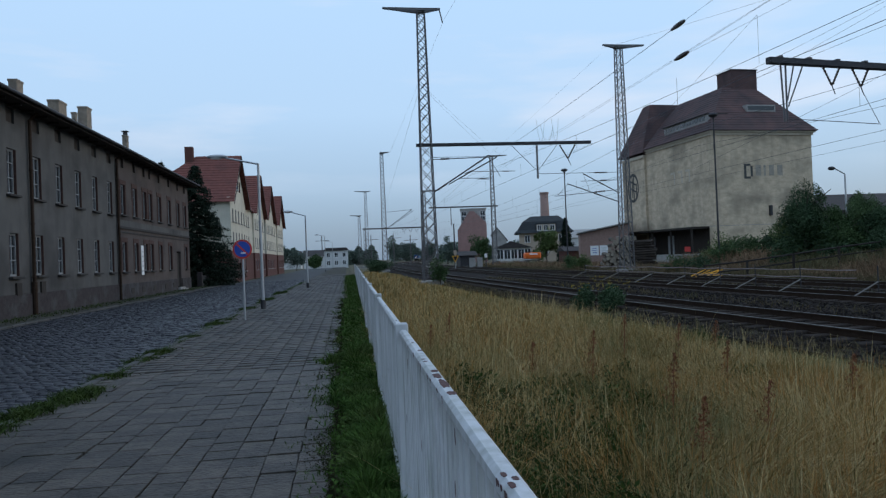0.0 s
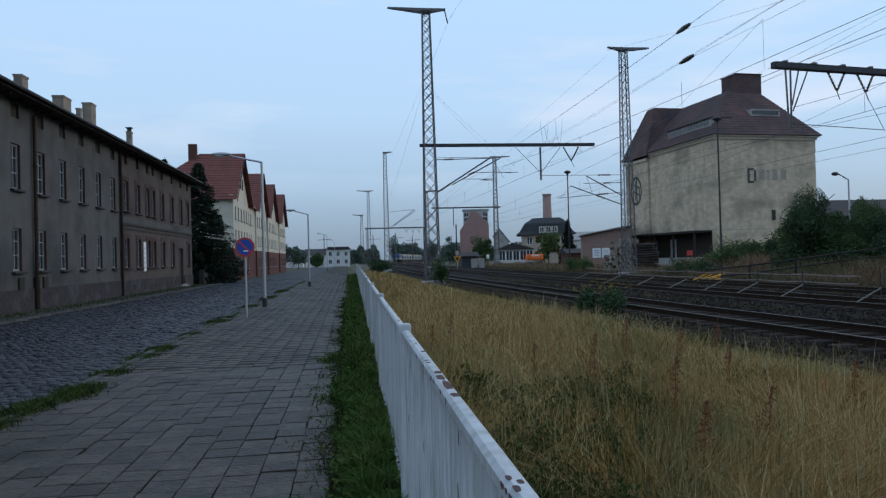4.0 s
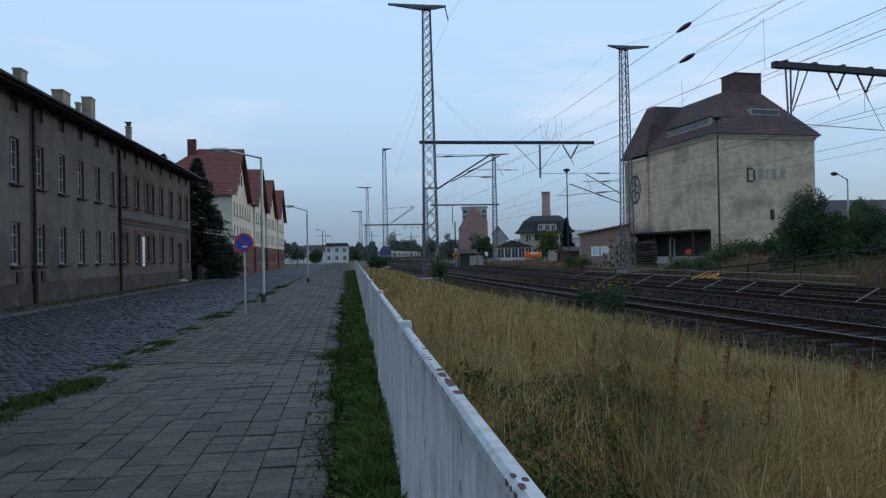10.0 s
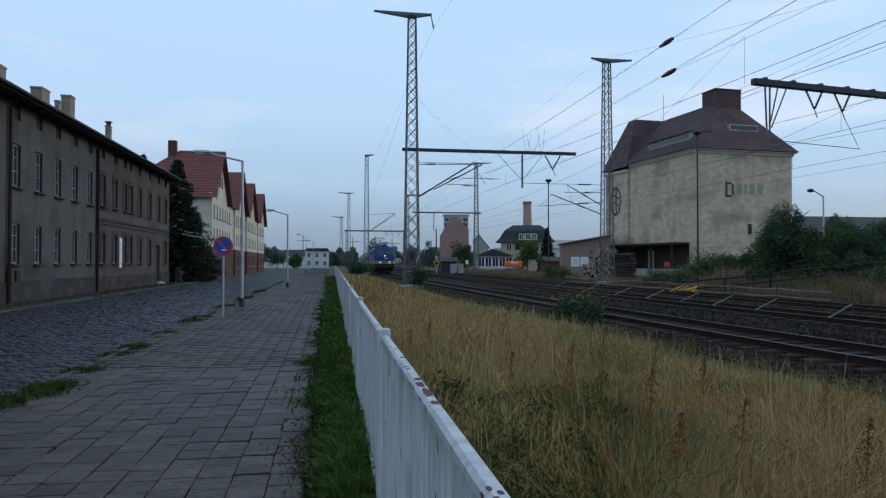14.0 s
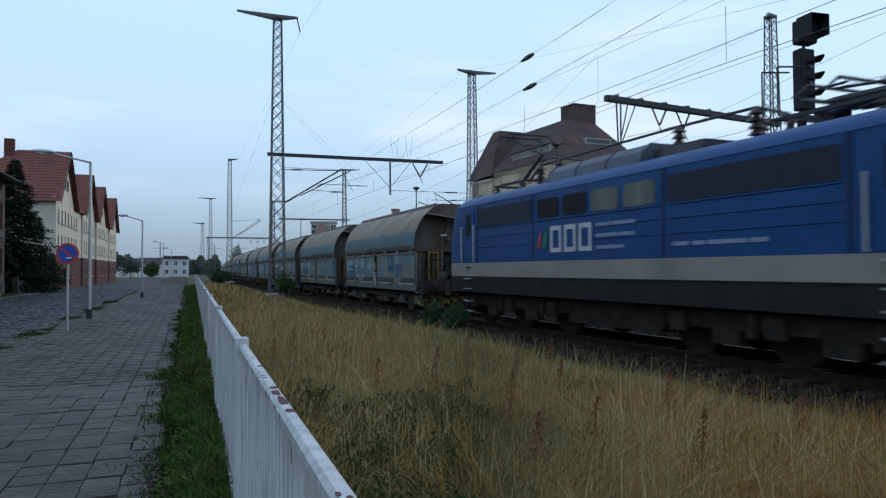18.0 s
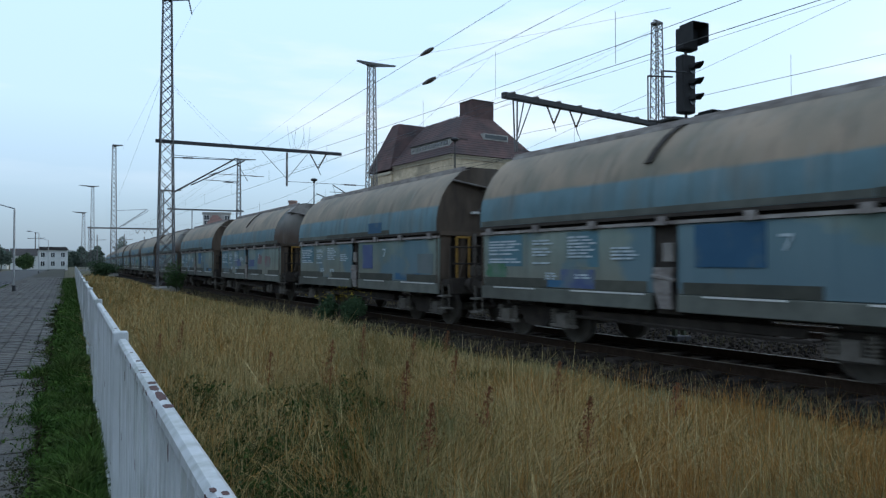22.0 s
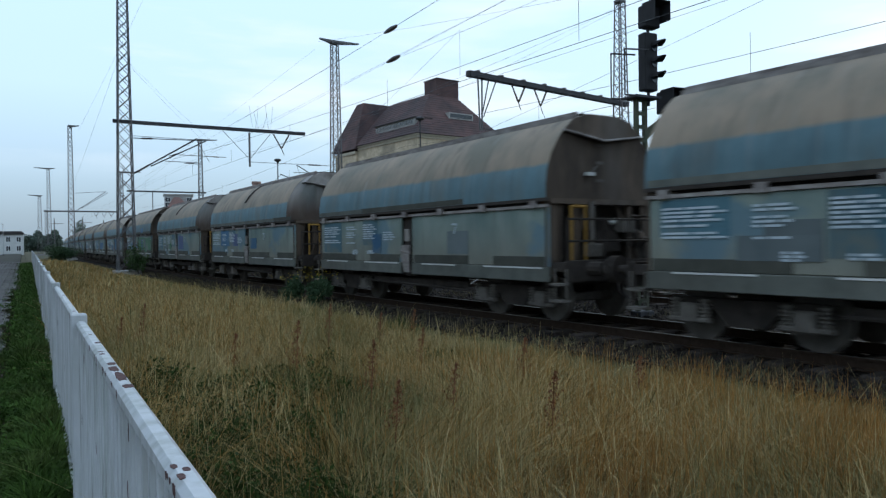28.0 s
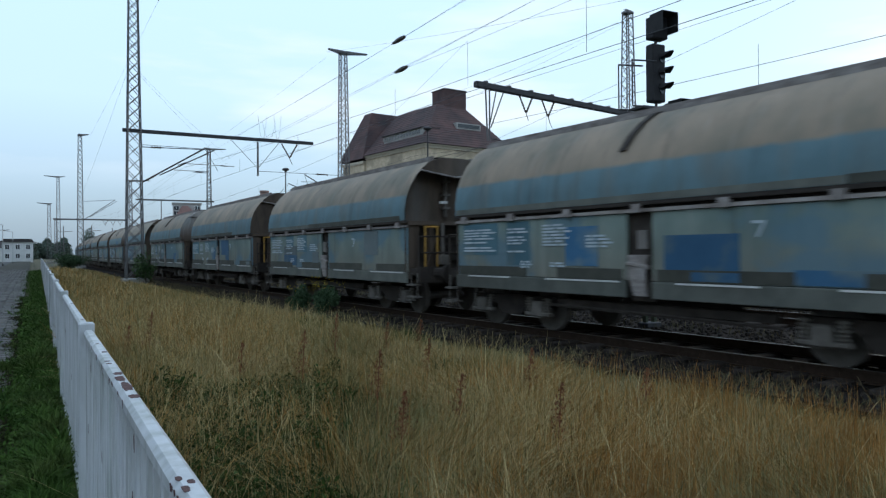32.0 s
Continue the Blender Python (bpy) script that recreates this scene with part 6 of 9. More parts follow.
def locomotive():
    """An electric locomotive, its front at -y."""
    th = thing("electric_locomotive", "blue electric locomotive with pale grey stripe, one pantograph raised", "locomotive")
    blue = surf("loco_blue", (0.0085, 0.053, 0.165), (0.0125, 0.068, 0.205), 1.2, 0.5, spec=0.22, bump=0.03, bscale=4, stain=(0.013, 0.035, 0.10), sscale=0.7, samt=0.4)
    grey = surf("loco_pale_grey", (0.225, 0.21, 0.185), (0.295, 0.275, 0.245), 1.2, 0.5, stain=(0.17, 0.155, 0.14), sscale=0.8, samt=0.5)
    skirt = surf("loco_skirt", (0.014, 0.014, 0.014), (0.028, 0.027, 0.026), 2, 0.7, spec=0.15)
    under = surf("loco_underframe", (0.018, 0.0155, 0.0135), (0.044, 0.037, 0.031), 3, 0.9, spec=0.1)
    louvre = surf("loco_louvre", (0.010, 0.014, 0.028), (0.016, 0.022, 0.04), 3, 0.6)
    # opaque pane that carries the pale interior seen through it as colour
    pale_pane = surf("pale_interior_pane", (0.10, 0.115, 0.10), (0.20, 0.22, 0.195), 1.5, 0.1, spec=0.6, stretch=(1, 1, 0.4))
    roofm = surf("loco_roof_grey", (0.045, 0.06, 0.085), (0.085, 0.105, 0.14), 2, 0.5, stain=(0.03, 0.03, 0.03), sscale=1.5)
    H = 8.3
    joint = surf("loco_joint", (0.004, 0.018, 0.06), (0.006, 0.024, 0.075), 2, 0.6)
    faint = surf("faint_lettering", (0.16, 0.22, 0.33), (0.24, 0.30, 0.40), 4, 0.6)
    white = surf("brand_white", (0.42, 0.44, 0.46), (0.52, 0.54, 0.56), 3, 0.5)
    bred = surf("brand_red", (0.38, 0.05, 0.06), (0.45, 0.06, 0.07), 3, 0.5)
    bgreen = surf("brand_green", (0.03, 0.2, 0.09), (0.04, 0.25, 0.11), 3, 0.5)

    def body(z0, z1, name, mat, w=1.5, label=""):
        """A slice of the body, with rounded corners and a raked nose."""
        def ring(z):
            rake = max(0.0, z - 2.386) * 0.33
            e = H - rake
            ww = w - max(0.0, z - 3.155) * 0.10
            half = []
            for i in range(17):
                a = math.pi * i / 16
                ca, sa = math.cos(a), math.sin(a)
                half.append((-ww * math.copysign(abs(ca) ** 0.55, ca), -e + 0.72 - 0.72 * abs(sa) ** 0.62))
            return half + [(-x, -y) for x, y in half]
        bm = B()
        lo = [bm.verts.new((x, y, z0)) for x, y in ring(z0)]
        hi = [bm.verts.new((x, y, z1)) for x, y in ring(z1)]
        n = len(lo)
        for i in range(n):
            bm.faces.new((lo[i], lo[(i + 1) % n], hi[(i + 1) % n], hi[i]))
        bm.faces.new(hi)
        bm.faces.new(lo[::-1])
        bmesh.ops.recalc_face_normals(bm, faces=bm.faces[:])
        return part(name, bm, mat, th, label)

    body(0.92, 1.38, "skirt", skirt, 1.49)
    body(1.382, 1.78, "grey_stripe", grey)
    body(1.782, 2.386, "lower_body", blue)
    body(2.388, 3.382, "upper_body", blue)
    b = B()
    sec = [(1.49, 3.384), (1.45, 3.47), (1.34, 3.57), (1.14, 3.66), (0.8, 3.72), (0, 3.753)]
    sec += [(-x, z) for x, z in sec[-2::-1]]
    ys = (-H + 0.85, -H + 1.1, -5.9, 5.9, H - 1.1, H - 0.85)
    rings = []
    for i, y in enumerate(ys):
        k = 0.88 if i in (0, 5) else 1.0
        rings.append([b.verts.new((x * (0.96 if i in (0, 5) else 1), y if z < 3.42 or i not in (0, 5) else y * 0.985, 3.384 + (z - 3.384) * k)) for x, z in sec])
    for r0, r1 in zip(rings[:-1], rings[1:]):
        for i in range(len(sec) - 1):
            b.faces.new((r0[i], r0[i + 1], r1[i + 1], r1[i]))
    b.faces.new(rings[0])
    b.faces.new(rings[-1][::-1])
    bmesh.ops.recalc_face_normals(b, faces=b.faces[:])
    part("roof", b, blue, th, smooth=True)
    b = B()
    prism(b, [(-1.12, 3.6), (-1.02, 3.88), (-0.82, 4.04), (0.82, 4.04), (1.02, 3.88), (1.12, 3.6)], -0.9, 2.7)
    hood = part("roof_hood", b, roofm, th, "raised grey-blue roof hood")
    for yy in (-0.9, 0.3, 1.5, 2.7):
        b = B()
        prism(b, [(-1.14, 3.62), (-1.035, 3.895), (-0.83, 4.06), (0.83, 4.06), (1.035, 3.895), (1.14, 3.62)], yy - 0.025, yy + 0.025)
        part("hood_rib", b, roofm, hood)
    b = B()
    prism(b, [(-0.8, 3.7), (-0.7, 3.93), (0.7, 3.93), (0.8, 3.7)], -2.3, -0.95)
    part("roof_box", b, M_DARK, th)
    # side details on both sides
    for s in (-1, 1):
        for y0_, y1_ in ((-5.75, -2.2), (2.85, 5.85)):
            b = B()
            span(b, s * 1.497, s * 1.506, y0_, y1_, 2.757, 3.246)
            part("louvre_panel", b, louvre, th, "dark navy louvred air grille")
        for i, y0_ in enumerate((-1.86, -0.72, 0.42, 1.56)):
            b = B()
            c_, w_, h_ = y0_ + 0.48, 0.48, 0.225
            ring = []
            for a_ in range(20):
                t_ = 2 * math.pi * a_ / 20
                ca, sa = math.cos(t_), math.sin(t_)
                ring.append((s * 1.4985, c_ + w_ * math.copysign(abs(ca) ** 0.22, ca), 2.995 + h_ * math.copysign(abs(sa) ** 0.22, sa)))
            poly(b, ring, (s * 0.009, 0, 0))
            part("side_window", b, pale_pane if i < 2 else M_GLASS, th, "side window coloured like the pale interior behind it" if i < 2 else "dark side window")
        for z in (2.20, 2.47, 2.715):
            for y0_, y1_ in ((-5.75, -2.2), (-1.95, 2.6), (2.85, 5.85)):
                b = B()
                span(b, s * 1.499, s * 1.516, y0_, y1_, z, z + 0.022, 0.004)
                part("side_rib", b, blue, th)
        for yy in (-5.87, -2.07, 2.73, 5.95):
            b = B()
            span(b, s * 1.498, s * 1.503, yy - 0.045, yy + 0.045, 1.79, 3.375)
            part("panel_joint", b, joint, th)
        for e in (-1, 1):
            b = B()
            span(b, s * 1.498, s * 1.508, e * 6.55 - 0.36, e * 6.55 + 0.36, 1.80, 3.24, 0.004)
            dr_ = part("cab_door", b, blue, th, "blue cab door with a narrow window")
            b = B()
            span(b, s * 1.509, s * 1.514, e * 6.55 - 0.17, e * 6.55 + 0.17, 2.56, 3.14)
            part("door_window", b, M_GLASS, dr_)
            for yy in (-0.43, 0.43):
                b = B()
                rod(b, (s * 1.55, e * 6.55 + yy, 1.80), (s * 1.55, e * 6.55 + yy, 2.82), 0.024, 0.024, 6)
                for zz in (1.82, 2.80):
                    rod(b, (s * 1.5, e * 6.55 + yy, zz), (s * 1.55, e * 6.55 + yy, zz), 0.02, 0.02, 6)
                part("handrail", b, M_GREY, dr_, "pale grab rail")
            for zz in (0.35, 0.65, 1.0, 1.3, 1.68):
                b = B()
                span(b, s * 1.42, s * 1.58, e * 6.55 - 0.2, e * 6.55 + 0.2, zz, zz + 0.03)
                part("step", b, M_GREY, th)
        b = B()
        span(b, s * 1.492, s * 1.505, -7.5, 7.5, 1.36, 1.385)
        part("stripe_edge", b, skirt, th)
        # brand mark as plain bars in its colours, and lines that cannot be read
        x0_, x1_ = s * 1.513, s * 1.517
        for y0_, c in ((2.52, bred), (2.28, bgreen)):
            b = B()
            poly(b, [(x0_, y0_, 2.08), (x0_, y0_ - 0.14, 2.08), (x0_, y0_ - 0.23, 2.40), (x0_, y0_ - 0.15, 2.49)], (s * 0.003, 0, 0))
            part("brand_shape", b, c, th)
        for y0_ in (1.78, 1.18, 0.58):
            for ya, yb, za, zb in ((-0.36, 0.12, 1.97, 2.07), (-0.36, 0.12, 2.46, 2.56), (0.02, 0.12, 2.07, 2.46), (-0.36, -0.26, 2.07, 2.46)):
                b = B()
                span(b, x0_, x1_, y0_ + ya, y0_ + yb, za, zb)
                part("brand_bar", b, white, th, "pale block of the painted brand mark")
        for j, z in enumerate((2.46, 2.24, 2.0)):
            for y1_, ln_ in (((0.05, 0.55), (-0.55, 0.72)), ((0.05, 0.75), (-0.75, 0.5)), ((0.05, 0.95),))[j]:
                b = B()
                span(b, x0_, x1_, y1_ - ln_, y1_, z, z + 0.07)
                part("print_bar", b, faint, th, "faint lettering kept as plain bars")
        for y1_, ln_ in ((-2.35, 0.4), (-2.85, 0.3), (-3.22, 0.85), (-4.14, 0.35)):
            b = B()
            span(b, x0_, x1_, y1_ - ln_, y1_, 1.99, 2.06)
            part("print_bar", b, faint, th)
    # fronts
    for e in (-1, 1):
        R = pose(0, 0, 0) if e < 0 else pose(0, 0, 0, 0, 0, 180)
        for s in (-1, 1):
            b = B()
            m = R @ pose(s * 0.62, -H + 0.178, 2.885, -18.3, 0, s * 7)
            box(b, 0, 0, 0, 0.96, 0.06, 0.66, m, 0.028)
            wn_ = part("windscreen", b, M_GLASS, th, "dark windscreen with rounded corners")
            b = B()
            rod(b, m @ Vector((0.1, -0.05, -0.36)), m @ Vector((-0.25, -0.05, 0.0)), 0.015, 0.015, 5)
            part("wiper", b, M_DARK, wn_)
            b = B()
            rod(b, R @ Vector((s * 0.68, -H + 0.05, 1.58)), R @ Vector((s * 0.68, -H - 0.07, 1.58)), 0.13, 0.13, 14)
            part("lamp_ring", b, M_DARK, th)
            b = B()
            rod(b, R @ Vector((s * 0.68, -H - 0.07, 1.58)), R @ Vector((s * 0.68, -H - 0.085, 1.58)), 0.062, 0.062, 14)
            part("headlamp", b, M_LAMP if e < 0 else M_GREY, th, "lit round headlamp" if e < 0 else "")
            b = B()
            rod(b, R @ Vector((s * 1.0, -H + 0.2, 1.58)), R @ Vector((s * 1.02, -H - 0.01, 1.58)), 0.11, 0.11, 12)
            part("tail_lamp", b, M_DARK, th)
        b = B()
        rod(b, R @ Vector((0, -H + 0.05, 2.5)), R @ Vector((0, -H - 0.02, 2.5)), 0.062, 0.062, 14)
        part("top_lamp", b, M_LAMP if e < 0 else M_GREY, th)
        b = B()
        box(b, 0, -H - 0.004, 1.58, 0.75, 0.008, 0.13, R)
        part("number_bar", b, M_DARK, th, "plate shown as a plain bar")
        for j in range(3):
            b = B()
            box(b, -0.05 + j * 0.2, -H - 0.006, 2.14, 0.16, 0.008, 0.12, R)
            part("brand_bar", b, white, th)
        b = B()
        box(b, 0, -H - 0.02, 0.92, 2.9, 0.35, 0.32, R, 0.03)
        part("buffer_beam", b, under, th)
        b = B()
        box(b, 0, -H + 0.35, 0.42, 2.3, 0.1, 0.36, R)
        part("rail_guard", b, under, th)
        buffers(th, e * (H + 0.15), e)
    # pantographs and roof gear
    for yc, up in ((-4.9, False), (5.7, True)):
        pg = B()
        for x in (-0.55, 0.55):
            span(pg, x - 0.04, x + 0.04, yc - 0.9, yc + 0.9, 3.95, 4.01)
        for yy in (-0.9, 0.9):
            span(pg, -0.6, 0.6, yc + yy - 0.04, yc + yy + 0.04, 3.95, 4.01)
        pan = part("pantograph", pg, M_DARK, th, "raised single-arm pantograph" if up else "folded pantograph")
        for x in (-0.55, 0.55):
            for yy in (-0.8, 0.8):
                ins = B()
                insulator(ins, (x, yc + yy, 3.68), (x, yc + yy, 3.95), 0.1, 3)
                part("insulator", ins, M_CERAM, pan)
        top, knee, foot = (5.36, (4.7, -0.95), 0.35) if up else (4.38, (4.22, -1.3), 0.5)
        arm_ = B()
        rod(arm_, (0, yc + foot, 4.02), (0, yc + knee[1], knee[0]), 0.06, 0.045, 8)
        rod(arm_, (0.12, yc + foot - 0.3, 4.02), (0.1, yc + knee[1] + 0.05, knee[0] - 0.1), 0.022, 0.022, 6)
        part("lower_arm", arm_, M_DARK, pan)
        arm_ = B()
        for x in (-1, 1):
            rod(arm_, (x * 0.06, yc + knee[1], knee[0]), (x * 0.42, yc + 0.15, top - 0.1), 0.028, 0.022, 6)
        rod(arm_, (-0.24, yc + knee[1] * 0.45, (knee[0] + top) / 2), (0.24, yc + knee[1] * 0.45, (knee[0] + top) / 2), 0.018, 0.018, 6)
        part("upper_arm", arm_, M_DARK, pan)
        hd = B()
        for yy in (-0.15, 0.4):
            rod(hd, (-0.62, yc + yy, top), (0.62, yc + yy, top), 0.03, 0.03, 6)
            for s in (-1, 1):
                rod(hd, (s * 0.62, yc + yy, top), (s * 0.95, yc + yy, top - 0.22), 0.025, 0.015, 6)
        for s in (-1, 1):
            rod(hd, (s * 0.42, yc - 0.15, top - 0.05), (s * 0.42, yc + 0.4, top - 0.05), 0.022, 0.022, 6)
        part("collector_head", hd, M_DARK, pan)
        if not up:
            sp_ = B()
            for x in (-0.35, 0.35):
                rod(sp_, (x, yc - 0.85, 4.08), (x, yc + 0.2, 4.1), 0.07, 0.07, 8)
                rod(sp_, (x, yc + 0.2, 4.1), (x * 0.4, yc + 0.9, 4.3), 0.03, 0.03, 6)
            rod(sp_, (-0.8, yc - 1.2, 4.3), (0.8, yc - 1.2, 4.3), 0.03, 0.03, 6)
            part("spring_box", sp_, M_DARK, pan)
    for yy, x in ((-3.3, -0.45), (-2.7, 0.3), (-1.45, -0.55), (3.15, -0.45), (3.6, 0.4), (4.2, -0.4)):
        b = B()
        insulator(b, (x, yy, 3.7), (x, yy, 4.3), 0.15, 5)
        part("roof_insulator", b, M_CERAM, th, "dark ribbed roof insulator")
    for p, q in (((-0.45, -3.3, 4.3), (-0.45, -4.0, 4.05)), ((-0.45, -3.3, 4.3), (-0.55, -1.45, 4.3)), ((-0.55, -1.45, 4.3), (-0.45, 3.15, 4.3)), ((-0.45, 3.15, 4.3), (-0.4, 4.2, 4.3)), ((-0.4, 4.2, 4.3), (-0.3, 4.9, 4.05))):
        b = B()
        rod(b, p, q, 0.028, 0.028, 6)
        part("roof_line", b, M_DARK, th)
    # bogies
    for yb in (-4.4, 4.4):
        b = B()
        for s in (-1, 1):
            span(b, s * 1.02, s * 1.22, yb - 2.9, yb + 2.9, 0.55, 0.85)
            for ya in (-1.1, 1.1):
                span(b, s * 1.05, s * 1.25, yb + ya - 0.3, yb + ya + 0.3, 0.3, 0.55)
        span(b, -1.0, 1.0, yb - 2.6, yb + 2.6, 0.5, 0.8)
        bg = part("bogie", b, under, th)
        for ya in (-2.2, 0, 2.2):
            part("wheelset", wheel_set(B(), yb + ya, 0.62), under, bg)
            for s in (-1, 1):
                ab = B()
                box(ab, s * 1.27, yb + ya, 0.62, 0.16, 0.4, 0.36, None, 0.03)
                rod(ab, (s * 1.25, yb + ya + 0.5, 0.45), (s * 1.25, yb + ya + 0.5, 0.85), 0.1, 0.1, 8)
                part("axle_box", ab, under, bg)
    b = B()
    span(b, -1.2, 1.2, -1.6, 1.6, 0.35, 0.9)
    part("transformer_tank", b, under, th)
    # above the pale stripe everything stands 4 % taller
    for ob in th.children_recursive:
        for p in ob.data.vertices:
            p.co.z += 0.045 * max(0.0, p.co.z - 1.78)
    return th


M_LAMP = glow("headlamp_glow", (1.0, 0.72, 0.40), 2.8)

PITCH, WAGONS = 12.54, 40


def run_of_train(t):
    """Metres run: the front edge of wagon k stands at y = PITCH * k - run."""
    return 143.82 + 23.914 * (t - 25) - 0.02 * (t - 25) ** 2


loco = locomotive()
proto = {
    "hood": hopper_wagon("hood", "dusty blue-grey hopper wagon with dark hooded open end"),
    "seam": hopper_wagon("seam", "dusty blue-grey hopper wagon with pale rounded end and a roof lever"),
    "plain": hopper_wagon("plain", "dusty blue-grey hopper wagon with rusty closed end"),
}
# ends as they pass, wagon by wagon: h hooded, s pale with roof lever, p plain closed
order = [{"h": "hood", "s": "seam", "p": "plain"}[c] for c in "hhhhshspspshsspsshpsshhsss" + "h" + "pshsphshpsphs"]
wagons, used = [], set()
for kd in order:
    if kd in used:
        w_ = copy_thing(proto[kd], Matrix())
    else:
        w_ = proto[kd]
        used.add(kd)
    wagons.append(w_)
# touch-up paint and sprayed patches, different on each wagon
prnd = random.Random(11)
patch_cache = {}


def patch(w_, y0_, y1_, z0_, z1_, mat, upper, label, k=0):
    key = (round(y0_, 1), round(y1_, 1), z0_, z1_, mat.name, k)
    if key not in patch_cache:
        b = B()
        y0_, y1_ = min(y0_, y1_), max(y0_, y1_)
        if mat in (M_PGREEN, M_PRED):
            # sprayed by hand, with an uneven outline
            rim = []
            for q in range(26):
                t_ = 2 * math.pi * q / 26
                ca, sa, r_ = math.cos(t_), math.sin(t_), prnd.uniform(0.72, 1.05)
                rim.append((-1.4505, (y0_ + y1_) / 2 + (y1_ - y0_) / 2 * r_ * math.copysign(abs(ca) ** 0.6, ca), (z0_ + z1_) / 2 + (z1_ - z0_) / 2 * r_ * math.copysign(abs(sa) ** 0.6, sa)))
            poly(b, rim, (-0.003 - 0.0025 * k, 0, 0))
        elif upper:
            poly(b, [(-1.506, y0_, z0_), (-1.506, y1_, z0_), (-1.500 + 0.02 * (z1_ > 2.8), y1_, z1_), (-1.500 + 0.02 * (z1_ > 2.8), y0_, z1_)], (-0.004, 0, 0))
        else:
            span(b, -1.4505, -1.4535 - 0.0025 * k, y0_, y1_, z0_, z1_)
        patch_cache[key] = mesh_of("paint_patch", b, mat)
    part("paint_patch", patch_cache[key], None, w_, label)


# wagon: (from, to, low, high, paint) along its near side, front negative
known = {
    2: ((3.6, 5.0, 1.15, 1.55, M_PGREEN), (1.0, 2.2, 1.15, 1.6, M_PBLUE), (-4.6, -3.6, 1.2, 1.5, M_PVIO)),
    4: ((0.6, 2.8, 1.5, 1.75, M_PBLUE), (1.2, 3.0, 1.1, 1.3, M_PBLUE), (-2.9, -1.2, 1.2, 2.1, M_PBLUE)),
    6: ((4.2, 5.0, 1.2, 1.6, M_PGREEN), (-5.0, -4.4, 1.1, 1.7, M_PGREEN), (1.6, 2.5, 1.1, 1.45, M_PVIO)),
    7: ((-4.2, -2.8, 1.12, 1.3, M_PBLUE), (-1.3, -0.6, 1.4, 2.1, M_PVIO)),
    8: ((-2.6, -1.9, 1.45, 1.95, M_PRED), (-3.9, -3.0, 1.35, 1.9, M_PRED), (-1.3, -0.4, 1.4, 1.7, M_PVIO), (1.0, 2.2, 1.4, 1.75, M_PVIO)),
    10: ((-3.9, -2.9, 1.2, 1.9, M_PGREEN), (-5.0, -4.6, 1.5, 2.0, M_PBLUE)),
    12: ((-3.3, -2.1, 1.25, 1.95, M_PGREEN), (-4.9, -4.45, 1.2, 2.0, M_PBLUE), (4.2, 4.9, 1.2, 1.7, M_PGREEN), (0.9, 1.9, 1.4, 2.0, M_PBLUE), (-2.0, -1.3, 1.5, 1.9, M_PBLUE)),
    13: ((-3.4, -2.2, 1.2, 1.8, M_PGREEN), (1.0, 2.0, 1.3, 1.9, M_PGREEN)),
    14: ((-1.9, -0.9, 1.25, 2.1, M_PBLUE), (-4.3, -2.6, 1.10, 1.28, M_PBLUE), (1.8, 3.6, 1.10, 1.28, M_PBLUE)),
    19: ((1.2, 2.0, 1.5, 2.0, M_PVIO), (-1.2, -0.5, 1.4, 1.8, M_PBLUE)),
    20: ((-1.6, -0.5, 1.35, 2.05, M_PVIO), (1.3, 2.0, 1.3, 1.7, M_PGREEN)),
    21: ((-5.7, 0.15, 1.08, 2.4, M_PGREEN), (-3.0, -2.3, 1.4, 2.0, M_PGREY), (-1.9, -1.4, 1.5, 2.0, M_PVIO), (0.4, 2.9, 1.32, 1.78, M_PBLUE), (3.6, 4.3, 1.3, 1.6, M_PBLUE)),
    22: ((-2.0, -0.4, 1.2, 2.2, M_PBLUE), (0.7, 2.4, 1.25, 1.7, M_PBLUE), (2.9, 3.8, 1.4, 1.7, M_PBLUE)),
    23: ((-3.9, -0.6, 1.3, 1.9, M_PBLUE), (0.8, 2.6, 1.3, 1.8, M_PBLUE)),
    24: ((-4.9, -0.6, 1.3, 2.15, M_PGREY), (-3.3, -0.9, 1.3, 2.15, M_PGREY), (0.6, 1.6, 1.3, 1.9, M_PBLUE)),
    25: ((-1.8, -0.5, 1.25, 1.8, M_PBLUE), (-4.2, -2.6, 1.10, 1.3, M_PBLUE), (0.9, 1.7, 1.3, 2.0, M_PBLUE)),
}
